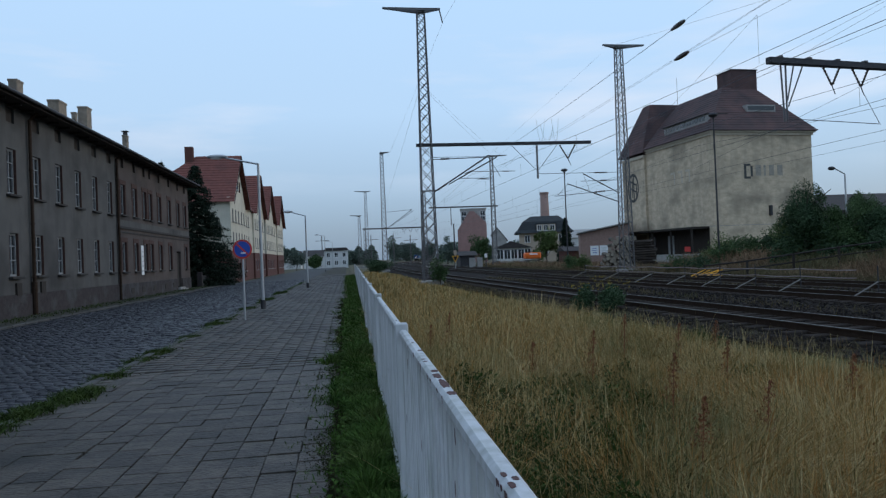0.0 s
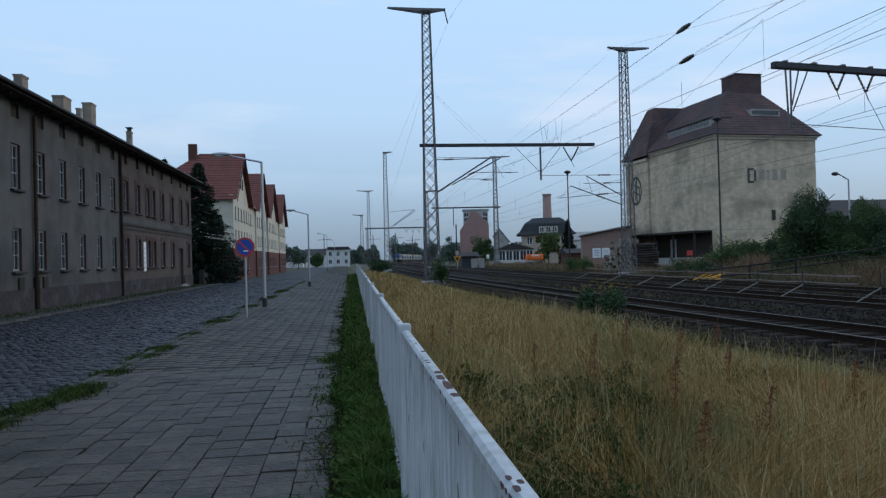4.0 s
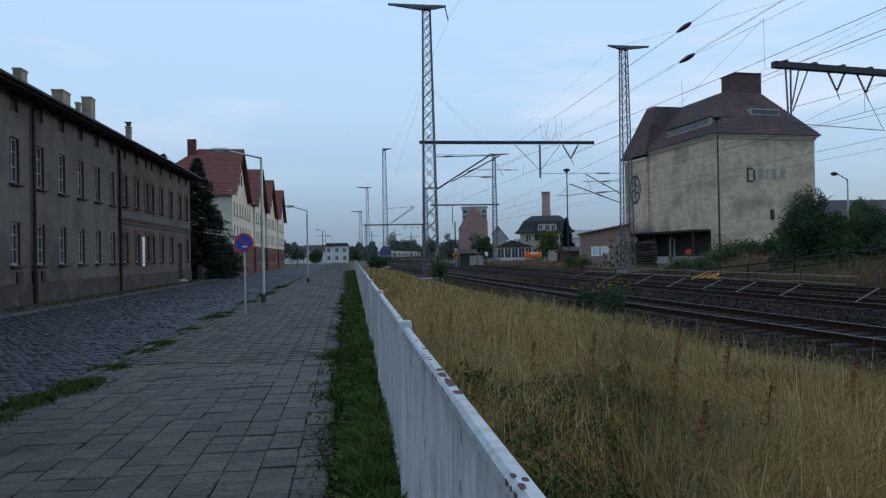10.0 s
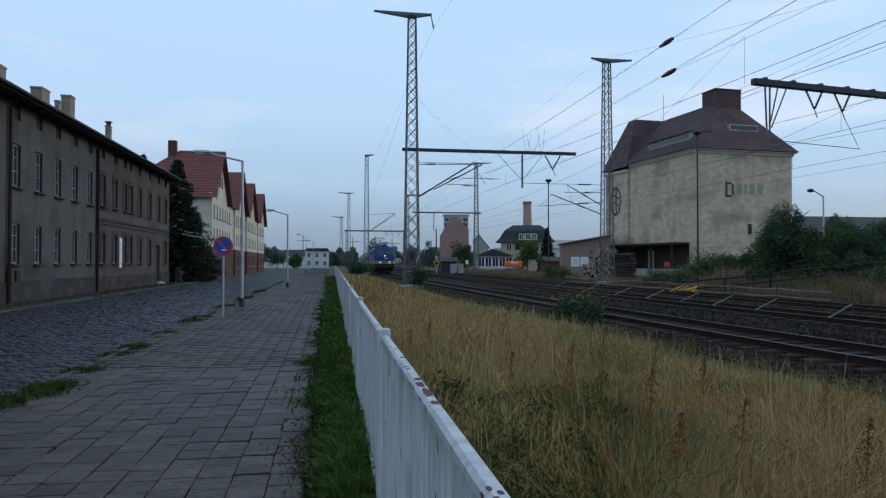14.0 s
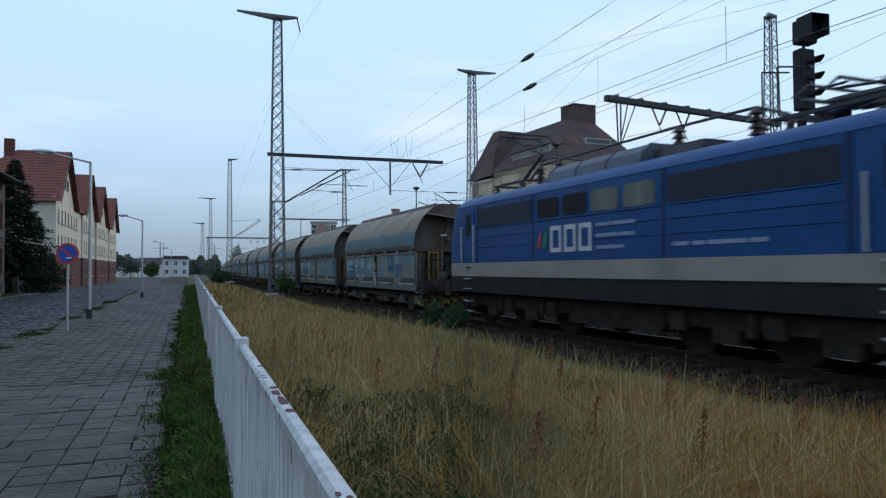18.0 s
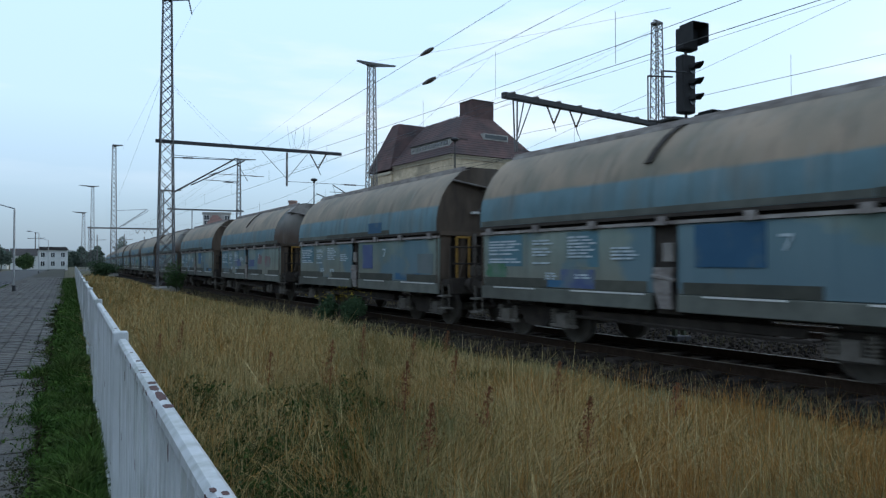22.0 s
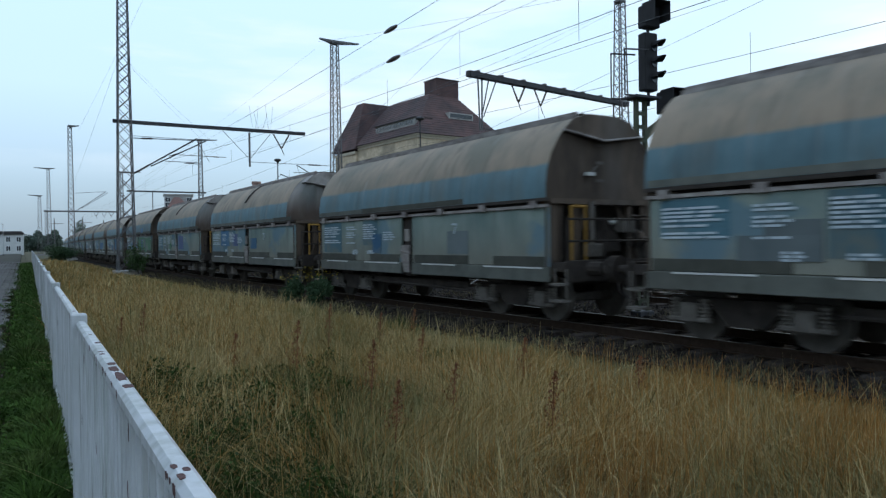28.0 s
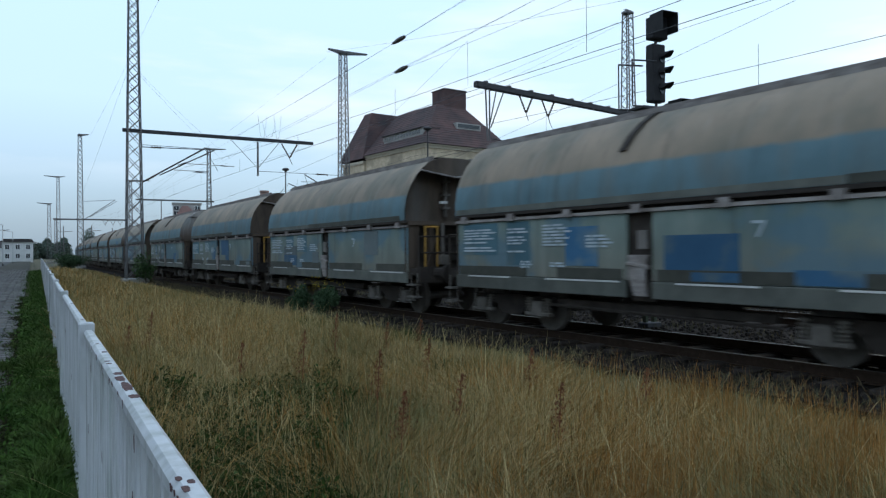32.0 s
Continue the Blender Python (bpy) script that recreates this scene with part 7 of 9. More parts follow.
for i, w_ in enumerate(wagons):
    rows_ = list(known.get(i, ()))
    for _ in range(prnd.choice((1, 2)) if i in known else prnd.choice((2, 3, 4))):
        y0_ = prnd.choice((-4.9, -3.6, -2.6, -1.8, 0.5, 1.3, 2.4, 3.4))
        z0_, z1_ = prnd.choice(((1.10, 1.24), (1.25, 1.6), (1.15, 1.5), (1.3, 1.8), (1.5, 2.15)))
        rows_.append((y0_, min(y0_ + prnd.choice((0.5, 0.8, 1.2)), 5.0), z0_, z1_, prnd.choice((M_PBLUE, M_PBLUE, M_PGREY, M_PGREY))))
    # fresher panels under the stencilled lines
    for y0_, y1_ in prnd.sample(((3.7, 4.9), (2.7, 3.4), (1.5, 2.35), (0.5, 1.2)), 2):
        rows_.insert(0, (y0_, y1_, prnd.choice((1.3, 1.5, 1.6)), 2.2, M_PTEAL))
    for k, (y0_, y1_, z0_, z1_, c) in enumerate(rows_):
        patch(w_, y0_, y1_, z0_ + 0.001 * k, min(z1_, 2.15), c, False, "patch of fresher or sprayed paint", k)
    if i in (4, 7, 12, 14, 21, 24, 11, 17, 30):
        y0_ = {12: 0.2, 14: 0.2, 21: -2.3}.get(i, -2.0)
        patch(w_, y0_, y0_ + (2.4 if i == 12 else 0.9), 2.42, 2.72, M_PBLUE, True, "rectangle of fresh blue paint", 0)
patch(wagons[21], 1.55, 2.2, 2.42, 2.95, M_PBLUE, True, "rectangle of fresh blue paint", 1)
# pale sprayed strokes on one wagon
for line in (((-1.0, 2.13), (-2.0, 2.2)), ((-1.2, 2.1), (-1.15, 1.75), (-1.4, 1.7), (-1.45, 2.05)), ((-1.1, 1.76), (-2.4, 1.75)), ((-1.6, 1.7), (-1.5, 1.25), (-2.0, 1.3), (-2.1, 1.65)), ((-2.2, 1.32), (-2.6, 1.6), (-3.0, 1.35)), ((-3.4, 1.9), (-3.1, 1.85), (-3.05, 1.5), (-3.5, 1.45))):
    b = B()
    line = [(-0.9 + (y + 0.9) * 0.6, z * 0.95) for y, z in line]
    for (ya, za), (yb, zb) in zip(line, line[1:]):
        n_ = Vector((0, za - zb, yb - ya)).normalized() * 0.012
        poly(b, [(-1.463, ya + n_.y, za + n_.z), (-1.463, yb + n_.y, zb + n_.z), (-1.463, yb - n_.y, zb - n_.z), (-1.463, ya - n_.y, za - n_.z)], (-0.003, 0, 0))
    part("sprayed_stroke", b, M_PWHITE, wagons[3], "pale sprayed stroke")
# a pale sprayed bird-like shape on one wagon
b = B()
poly(b, [(-1.475, y, z) for y, z in ((-1.5, 1.35), (-1.2, 1.6), (-1.35, 1.95), (-1.6, 2.12), (-1.75, 2.0), (-1.65, 1.75), (-2.2, 1.62), (-2.9, 1.75), (-2.5, 1.45), (-1.9, 1.32))], (-0.003, 0, 0))
part("sprayed_shape", b, M_PWHITE, wagons[24], "pale sprayed plain shape")

# ---- signal, lamps, signs and yard clutter ----


def light_signal():
    th = thing("light_signal", "black railway light signal on a green ladder-like steel mast", "railway signal", at=pose(12.36, 11.8, -0.2, 0, 0, -4) @ Matrix.Diagonal((0.84, 0.84, 1.022, 1)))
    olive = surf("olive_paint", (0.04, 0.05, 0.03), (0.07, 0.08, 0.05), 4, 0.7, stain=(0.08, 0.06, 0.04), sscale=2)
    black = surf("matt_black", (0.012, 0.012, 0.013), (0.022, 0.022, 0.024), 3, 0.75)
    for x in (-0.15, 0.15):
        b = B()
        box(b, x, 0, 2.45, 0.1, 0.13, 4.9, None, 0.01)
        part("mast_channel", b, olive, th)
    for i in range(16):
        b = B()
        box(b, 0, -0.07, 0.35 + i * 0.3, 0.22, 0.02, 0.09)
        part("batten", b, olive, th)
    b = B()
    box(b, 0, 0, 0.02, 0.5, 0.4, 0.2, None, 0.02)
    part("footing", b, M_DARK, th)
    b = B()
    box(b, 0.02, -0.02, 4.9, 0.9, 0.6, 0.05)
    part("platform", b, M_DARK, th)
    for x, y in ((-0.75, -0.25), (-0.75, 0.3)):
        b = B()
        rod(b, (x, y, 4.9), (x, y, 5.9), 0.02, 0.02, 6)
        rod(b, (x, y, 5.9), (0.1, y, 5.95), 0.02, 0.02, 6)
        rod(b, (x, y, 4.9), (0.1, y, 4.92), 0.02, 0.02, 6)
        part("guard_rail", b, M_DARK, th)
    b = B()
    box(b, 0.27, -0.02, 5.72, 0.46, 0.3, 1.3, None, 0.03)
    hd = part("signal_head", b, black, th, "tall black signal head with three hooded lamps")
    for z in (6.05, 5.7, 5.35):
        b = B()
        rod(b, (0.36, -0.17, z), (0.36, -0.2, z), 0.1, 0.1, 14)
        part("lens", b, M_GLASS, hd)
        b = B()
        for k in range(8):
            a0, a1 = math.radians(10 + 20 * k), math.radians(30 + 20 * k)
            poly(b, [(0.36 + 0.13 * math.cos(a0), -0.17, z + 0.13 * math.sin(a0)), (0.36 + 0.13 * math.cos(a1), -0.17, z + 0.13 * math.sin(a1)),
                     (0.36 + 0.13 * math.cos(a1), -0.17 - 0.42 * (0.3 + 0.7 * math.sin(a1)), z - 0.02 + 0.12 * math.sin(a1)),
                     (0.36 + 0.13 * math.cos(a0), -0.17 - 0.42 * (0.3 + 0.7 * math.sin(a0)), z - 0.02 + 0.12 * math.sin(a0))], (0.004, 0, 0.006))
        part("hood", b, black, hd)
    for (x, z), nm in (((0.34, 6.75), "upper_indicator"), ((0.98, 4.85), "side_indicator")):
        b = B()
        box(b, x, 0, z, 0.52, 0.34, 0.5, None, 0.03)
        o = part(nm, b, black, th, "black indicator box with deep hood")
        b = B()
        for dx in (-0.27, 0.27):
            box(b, x + dx, -0.28, z + 0.06, 0.015, 0.5, 0.42)
        box(b, x, -0.28, z + 0.27, 0.55, 0.5, 0.015)
        part("hood", b, black, o)
    b = B()
    rod(b, (0.3, 0, 5.05), (0.3, 0, 4.75), 0.04, 0.04, 6)
    rod(b, (0.3, 0, 4.9), (0.1, 0, 4.65), 0.03, 0.03, 6)
    box(b, 0.3, 0, 6.45, 0.06, 0.06, 0.15)
    part("bracket", b, M_DARK, th)
    b = B()
    poly(b, [(0.15, -0.05, 3.95), (0.15, -0.05, 4.2), (0.95, -0.05, 4.6), (0.95, -0.05, 4.5)], (0, 0.08, 0))
    part("side_arm", b, olive, th)
    b = B()
    box(b, 0.3, -0.1, 2.0, 0.1, 0.03, 0.62)
    part("mast_plate_red", b, M_RED, th, "red stripe of the mast plate")
    for z in (1.5, 2.5):
        b = B()
        box(b, 0.3, -0.1, z, 0.1, 0.03, 0.36)
        part("mast_plate_white", b, M_WHITEP, th)
    return th


light_signal()
for x, y, s in ((14.2, 14.95, 0.34), (18.35, 18.4, 0.43)):
    o = thing("track_box", "small yellow track connection box beside the rails", "equipment box", "yellow track boxes", at=pose(x, y, -0.28, 0, 0, 12))
    b = B()
    box(b, 0, 0, s * 0.6, s, s * 0.8, s * 0.75, None, 0.03)
    part("box", b, M_AMBER, o)
    b = B()
    box(b, 0, 0, s * 1.0, s * 1.05, s * 0.85, s * 0.08, None, 0.015)
    part("lid", b, M_AMBER, o)
    b = B()
    box(b, 0, 0, s * 0.08, s * 0.3, s * 0.3, s * 0.4)
    part("foot", b, M_DARK, o)


def street_lamp(x, y, h, reach, dirx=-1):
    th = thing("street_lamp", "grey steel street lamp with long curved arm and flat head", "street lamp", "street lamps", at=pose(x, y, 0))
    b = B()
    rod(b, (0, 0, -0.1), (0, 0, 0.32), 0.09, 0.09, 12)
    part("black_base", b, M_DARK, th)
    b = B()
    rod(b, (0, 0, 0.3), (0, 0, h), 0.06, 0.045, 10)
    part("pole", b, M_GREY, th)
    b = B()
    rod(b, (0, 0, h - 0.02), (dirx * reach * 0.72, 0, h + 0.24), 0.035, 0.03, 8)
    part("arm", b, M_GREY, th)
    b = B()
    ball(b, dirx * reach * 0.86, 0, h + 0.28, reach * 0.2 + 0.05, 0.12, 0.075, 14, 8)
    hd = part("lamp_head", b, M_GREY, th, smooth=True)
    b = B()
    ball(b, dirx * reach * 0.88, 0, h + 0.235, reach * 0.14, 0.1, 0.06, 12, 6)
    part("diffuser", b, M_WHITEP, hd)


street_lamp(-3.03, 26.3, 5.24, 1.65)
street_lamp(-2.5, 46.0, 4.6, 1.25)
for y, x in ((120, -3.5), (157, -3.0)):
    street_lamp(x, y, 5.9, 1.5)
# no-stopping sign
ns = thing("road_sign", "round red and blue no-stopping sign on a grey post", "road sign", at=pose(-3.02, 21.6, 0, 0, 0, -6))
b = B()
rod(b, (0, 0, -0.1), (0, 0, 2.3), 0.03, 0.03, 10)
part("post", b, M_GREY, ns)
b = B()
rod(b, (0, -0.045, 2.07), (0, -0.033, 2.07), 0.285, 0.285, 32)
part("red_disc", b, M_RED, ns)
b = B()
rod(b, (0, -0.050, 2.07), (0, -0.046, 2.07), 0.232, 0.232, 32)
part("blue_field", b, M_BLUE, ns)
b = B()
box(b, 0, -0.053, 0, 0.05, 0.004, 0.45, pose(0, 0, 2.07, 0, -45, 0))
part("red_bar", b, M_RED, ns)
b = B()
box(b, 0.03, -0.054, 1.955, 0.14, 0.003, 0.035)
part("white_arrow", b, M_WHITEP, ns)


def yard_lamp(x, y, h, kind, z0=0.0):
    th = thing("yard_lamp", "tall thin dark pole with a mushroom-shaped lamp" if kind == "mushroom" else "tall pole with a small hooked lamp", "yard lamp", "yard lamps", at=pose(x, y, z0))
    b = B()
    rod(b, (0, 0, -0.4), (0, 0, h), 0.085, 0.055, 8)
    part("pole", b, M_DARK if kind == "mushroom" else M_GREY, th)
    b = B()
    if kind == "mushroom":
        ball(b, 0, 0, h + 0.05, 0.36, 0.36, 0.17, 16, 8)
        rod(b, (0, 0, h - 0.25), (0, 0, h), 0.09, 0.16, 10)
    else:
        rod(b, (0, 0, h), (-0.9, 0, h + 0.5), 0.04, 0.04, 6)
        ball(b, -1.05, 0, h + 0.45, 0.28, 0.2, 0.15)
    part("lamp_head", b, M_DARK, th)


yard_lamp(29.0, 52.5, 11.9, "mushroom")
yard_lamp(22.75, 71.5, 10.1, "mushroom")
yard_lamp(36.65, 48.0, 6.05, "hook", 0.5)

# log pile and stacked timber by the mast
lp = thing("log_pile", "heap of cut grey logs beside the track", "log pile", at=pose(23.75, 61.0, -0.2))
lr = random.Random(4)
lm_ = []
for r in (0.10, 0.135, 0.175):
    b = B()
    rod(b, (0, 0, 0), (0, 1.3, 0.0), r, r * 0.93, 10)
    me = mesh_of("log", b, M_LOG)
    me.materials.append(M_LOGEND)
    for p in me.polygons:
        p.material_index = 1 if len(p.vertices) > 4 else 0
    lm_.append((r, me))
for row in range(13):
    n = 12 - row * 2 // 5
    for i in range(n):
        r, me = lr.choice(lm_)
        x = 1.75 - (i + 0.5) * 0.27 + (row % 2) * 0.1 + lr.uniform(-0.07, 0.07) + 0.018 * row
        part("log", me, None, lp, at=pose(x, lr.uniform(-0.4, 0.2), 0.15 + row * 0.225 + lr.uniform(-0.05, 0.05), lr.uniform(-6, 6), 0, -14 + lr.uniform(-14, 14)))
st = thing("timber_stack", "stack of old dark trunks lying lengthwise beside the logs", "timber stack", at=pose(25.3, 60.6, -0.2, 0, 0, -6))
tm_ = []
for r, ln in ((0.10, 2.2), (0.12, 2.0), (0.14, 1.8)):
    b = B()
    rod(b, (0, 0, 0), (ln, 0, 0), r, r * 0.8, 9)
    tm_.append(mesh_of("trunk", b, M_TIMBER))
for row in range(12):
    for j in range(4):
        part("trunk", lr.choice(tm_), None, st, at=pose(lr.uniform(-0.2, 0.3) - 0.02 * row, j * 0.36 + lr.uniform(-0.08, 0.08), 0.12 + row * 0.215 + lr.uniform(-0.03, 0.03), 0, lr.uniform(-2.5, 2.5), lr.uniform(-4, 4)))

# red-and-white tape on stakes along the out-of-use tracks
M_TAPE = surf("barrier_tape", (0.22, 0.15, 0.14), (0.34, 0.30, 0.29), 3.5, 0.6)
stakes = [(14.3, 42.5), (14.35, 36.9), (14.45, 32.6), (14.5, 29.0), (14.6, 26.0), (14.75, 23.6), (14.9, 21.0), (15.2, 17.6)]
for x, y in stakes:
    o = thing("tape_stake", "thin stake with slanted white foot holding barrier tape", "stake", "tape stakes", at=pose(x + 1.2, y + 2.6, -0.2))
    b = B()
    rod(b, (0, 0, 0), (0, 0, 1.0), 0.02, 0.02, 6)
    part("stake", b, M_DARK, o)
    b = B()
    rod(b, (-1.35, -0.5, 0.06), (0, 0, 0.5), 0.025, 0.025, 6)
    part("slanted_foot", b, M_SLEEPER, o)
for z, lb in ((0.86, "upper"), (0.60, "lower")):
    b = B()
    prev = None
    for (x0, y0), (x1, y1) in zip(stakes[:-1], stakes[1:]):
        for k in range(4):
            u = k / 4
            p = Vector((x0 + (x1 - x0) * u + 1.2, y0 + (y1 - y0) * u + 2.6, z - 0.2 - 0.04 * math.sin(math.pi * u)))
            ring = [b.verts.new(p + Vector(d)) for d in ((0, 0, 0), (0, 0, 0.035), (0.004, 0, 0.035), (0.004, 0, 0))]
            if prev:
                for i in range(4):
                    b.faces.new((prev[i], prev[(i + 1) % 4], ring[(i + 1) % 4], ring[i]))
            prev = ring
    solid("barrier_tape", b, M_TAPE, "slack red and white barrier tape between stakes", "barrier tape", "barrier tapes")

# sloping rail fence on the bank, and the old loading ramp
bf = thing("ramp_fence", "weathered two-rail fence climbing the bank", "fence")
pts = [(20.6, 39.0, 0.55), (22.6, 37.9, 0.75), (24.6, 36.6, 1.05), (26.4, 35.3, 1.35), (28.2, 33.9, 1.6), (30.0, 32.5, 1.75), (32.2, 30.6, 1.8), (34.4, 28.6, 1.8)]
for p in pts:
    b = B()
    rod(b, (p[0], p[1], -0.4), p, 0.07, 0.07, 6)
    part("post", b, M_DARKWOOD, bf)
for p, q in zip(pts[:-1], pts[1:]):
    for dz in (-0.06, -0.5):
        b = B()
        rod(b, (p[0], p[1], p[2] + dz), (q[0], q[1], q[2] + dz), 0.045, 0.045, 6)
        part("rail", b, M_DARKWOOD, bf)
rp = thing("loading_ramp", "low weathered concrete edge of an old loading ramp", "ramp", at=pose(31.4, 28.7, 0, 0, 0, -19))
for i in range(4):
    b = B()
    box(b, -3.6 + i * 1.8, 0, 0.45, 1.75, 0.5, 1.3 + 0.1 * (i % 2), None, 0.03)
    part("concrete_block", b, M_CONC, rp)

# small things across the yard
# orange excavator, simplified to a tank-like body on wheels
od = thing("orange_tank", "bright orange machine parked across the yard", "tank", at=pose(29.7, 112, -0.2))
b = B()
box(b, 0, 0, 1.5, 2.6, 1.6, 1.0, None, 0.16)
part("tank", b, M_ORANGE, od)
b = B()
box(b, 0, -0.82, 1.75, 1.3, 0.03, 0.22)
part("label_bar", b, M_WHITEP, od)
b = B()
for x in (-0.8, 0.8):
    rod(b, (x, -0.7, 0.35), (x, 0.7, 0.35), 0.35, 0.35, 14)
box(b, 0, 0, 0.75, 2.2, 1.2, 0.12)
part("undercarriage", b, M_DARK, od)
for (x, y, s, nm, lb, mat) in ((19.2, 108.3, 0.9, "switch_cabinet", "pair of pale grey switch cabinets by the track", M_CONC), (20.4, 108.6, 0.8, "switch_cabinet", "pair of pale grey switch cabinets by the track", M_CONC)):
    o = thing(nm, lb, "cabinet", "switch cabinets", at=pose(x, y, -0.2))
    b = B()
    box(b, 0, 0, 0.75, s, 0.6, 1.5, None, 0.03)
    part("body", b, mat, o)
    b = B()
    box(b, 0, 0, 1.53, s + 0.1, 0.7, 0.06)
    part("top", b, mat, o)
vn = thing("white_van", "white van parked far behind the tracks", "van", at=pose(25.6, 150, -0.2))
b = B()
prism(b, [(-1.4, 0.4), (1.4, 0.4), (1.4, 1.1), (0.9, 1.2), (0.5, 1.9), (-1.4, 1.95)], 0, 1.7)
part("body", b, M_WHITEP, vn)
b = B()
for x in (-0.9, 0.9):
    rod(b, (x, -0.05, 0.32), (x, 1.75, 0.32), 0.32, 0.32, 14)
part("wheels", b, M_DARK, vn)
b = B()
box(b, -0.4, -0.02, 1.5, 1.4, 0.02, 0.4)
part("side_window", b, M_GLASS, vn)
ws = thing("speed_board", "yellow-edged triangular speed board on a short post", "railway sign", at=pose(15.1, 98.8, -0.2))
b = B()
rod(b, (0, 0, 0), (0, 0, 2.7), 0.05, 0.05, 6)
part("post", b, M_GREY, ws)
b = B()
poly(b, [(-0.5, -0.06, 1.95), (0.5, -0.06, 1.95), (0, -0.06, 1.0)], (0, 0.03, 0))
part("triangle", b, M_YELLOW, ws)
b = B()
poly(b, [(-0.32, -0.09, 1.84), (0.32, -0.09, 1.84), (0, -0.09, 1.22)], (0, 0.02, 0))
part("dark_field", b, M_DARKWOOD, ws)
b = B()
box(b, 0, -0.05, 2.4, 0.42, 0.03, 0.62)
part("number_board", b, M_CREAM, ws, "board with its figure kept as a plain shape")
bp = thing("buffer_post", "short dark signal post with a white top", "post", at=pose(15.25, 100, -0.2))
b = B()
rod(b, (0, 0, 0), (0, 0, 6.5), 0.12, 0.09, 6)
part("pole", b, M_DARK, bp)
sf_ = thing("shunting_signal", "small white and black ground signal", "railway signal", at=pose(20.5, 104, -0.2))
b = B()
box(b, 0, 0, 1.8, 0.42, 0.25, 0.6, None, 0.08)
part("head", b, M_WHITEP, sf_)
b = B()
rod(b, (0, 0, 0), (0, 0, 1.5), 0.08, 0.08, 6)
part("post", b, M_DARK, sf_)
yp = thing("yellow_scrap", "bent yellow metal scrap lying beside the rails", "scrap metal", at=pose(20.4, 38.5, -0.2))
for i in range(9):
    b = B()
    rod(b, (lr.uniform(-1, 0.2), lr.uniform(-0.3, 0.3), lr.uniform(0, 0.15)), (lr.uniform(0.0, 1.1), lr.uniform(-0.3, 0.3), lr.uniform(0.05, 0.5)), 0.03, 0.025, 6)
    part("bar", b, M_YELLOW, yp)

for xa, xb, dip in ((13.4, 14.0, 1.5), (13.7, 14.6, 1.1), (14.5, 15.0, 1.6)):
    wire("jumper_wire", "slack looped jumper wire above the cross beam", [(xa, 48, 9.4 + dip), (xb, 48, 9.4 + dip)], 0.008, dip + 0.05)
# ---- feeder wires with their insulators ----
feeders = []
for a, c in (((15.62, 24.0, 11.96), (14.35, 128, 10.9)), ((15.8, 21.0, 10.6), (14.4, 114, 9.55)), ((15.64, 24.8, 10.24), (17.7, 43, 7.9)), ((15.65, 30.9, 10.42), (15.61, 6, 9.7)), ((15.64, 24.8, 10.24), (15.64, 24.8, 8.4)), ((21.86, 21.25, 12.0), (20.96, 54.8, 17.9)),
             ((17.9, 6.0, 8.4), (16.4, 60, 9.2)), ((20.2, 8.0, 9.85), (19.0, 36.6, 5.9)), ((24.9, 6.0, 6.0), (22.5, 114, 6.8)), ((12.7, 12.0, 10.2), (11.6, 48, 9.2)),
             ((15.6, 8.0, 10.55), (13.7, 114, 9.55)), ((7.1, 48, 17.6), (6.8, 107, 17.2)), ((7.1, 48, 17.7), (9.6, 4, 17.4)), ((21.1, 55.4, 17.6), (16.2, 114, 12.0)),
             ((5.9, 48, 13.0), (14.4, 60, 9.4)), ((5.9, 48, 12.85), (14.6, 62, 9.2)), ((36.3, 36.6, 17.9), (17.3, 30.0, 9.0)), ((36.3, 36.6, 17.7), (18.5, 38, 8.6)), ((5.3, 48, 13.0), (5.6, 107, 8.6)), ((38.5, 40.2, 6.3), (33, 11, 6.9))):
    fw = wire("feeder_wire", "long feeder wire strung between the masts", [a, c], 0.0065, 0.15)
    feeders.append(fw)
for fw, a, c in ((feeders[0], (15.62, 24.0, 11.96), (14.35, 128, 10.9)), (feeders[1], (15.8, 21.0, 10.6), (14.4, 114, 9.55))):
    a, c = Vector(a), Vector(c)
    u = (30.9 - a.y) / (c.y - a.y)
    dz = Vector((0, 0, -0.15 * 4 * u * (1 - u)))
    b = B()
    rod(b, a.lerp(c, u - 0.65 / (c - a).length) + dz, a.lerp(c, u + 0.65 / (c - a).length) + dz, 0.05, 0.05, 8)
    for i in range(6):
        u0 = u + (i - 3) * 0.19 / (c - a).length
        u1 = u0 + 0.16 / (c - a).length
        rr = 0.07 + 0.05 * math.sin(math.pi * (i + 0.5) / 6)
        rod(b, a.lerp(c, u0) + dz, a.lerp(c, u1) + dz, rr, rr * 0.85, 10)
    part("strain_insulator", b, M_CERAM, fw, "dark ribbed strain insulator")

# ---- plants ----
grn = np.random.default_rng(21)
# dry meadow blades: colour by blade from olive to straw to rust
M_MEADOW = bpy.data.materials.new("meadow_blade")
M_MEADOW.use_nodes = True
_n, _k = M_MEADOW.node_tree.nodes, M_MEADOW.node_tree.links
_b = _n["Principled BSDF"]
_b.inputs["Roughness"].default_value = 0.85
_b.inputs["Specular IOR Level"].default_value = 0.06
_geo, _r = _n.new("ShaderNodeNewGeometry"), _n.new("ShaderNodeValToRGB")
for i, (p, c) in enumerate([(0.0, (0.0564, 0.0587, 0.0196)), (0.14, (0.113, 0.096, 0.0343)), (0.34, (0.30, 0.225, 0.095)), (0.58, (0.49, 0.385, 0.19)), (0.76, (0.383, 0.23, 0.0735)), (0.92, (0.338, 0.144, 0.0352)), (1.0, (0.631, 0.502, 0.264))]):
    e = _r.color_ramp.elements[i] if i < 2 else _r.color_ramp.elements.new(p)
    e.position, e.color = p, (*c, 1)
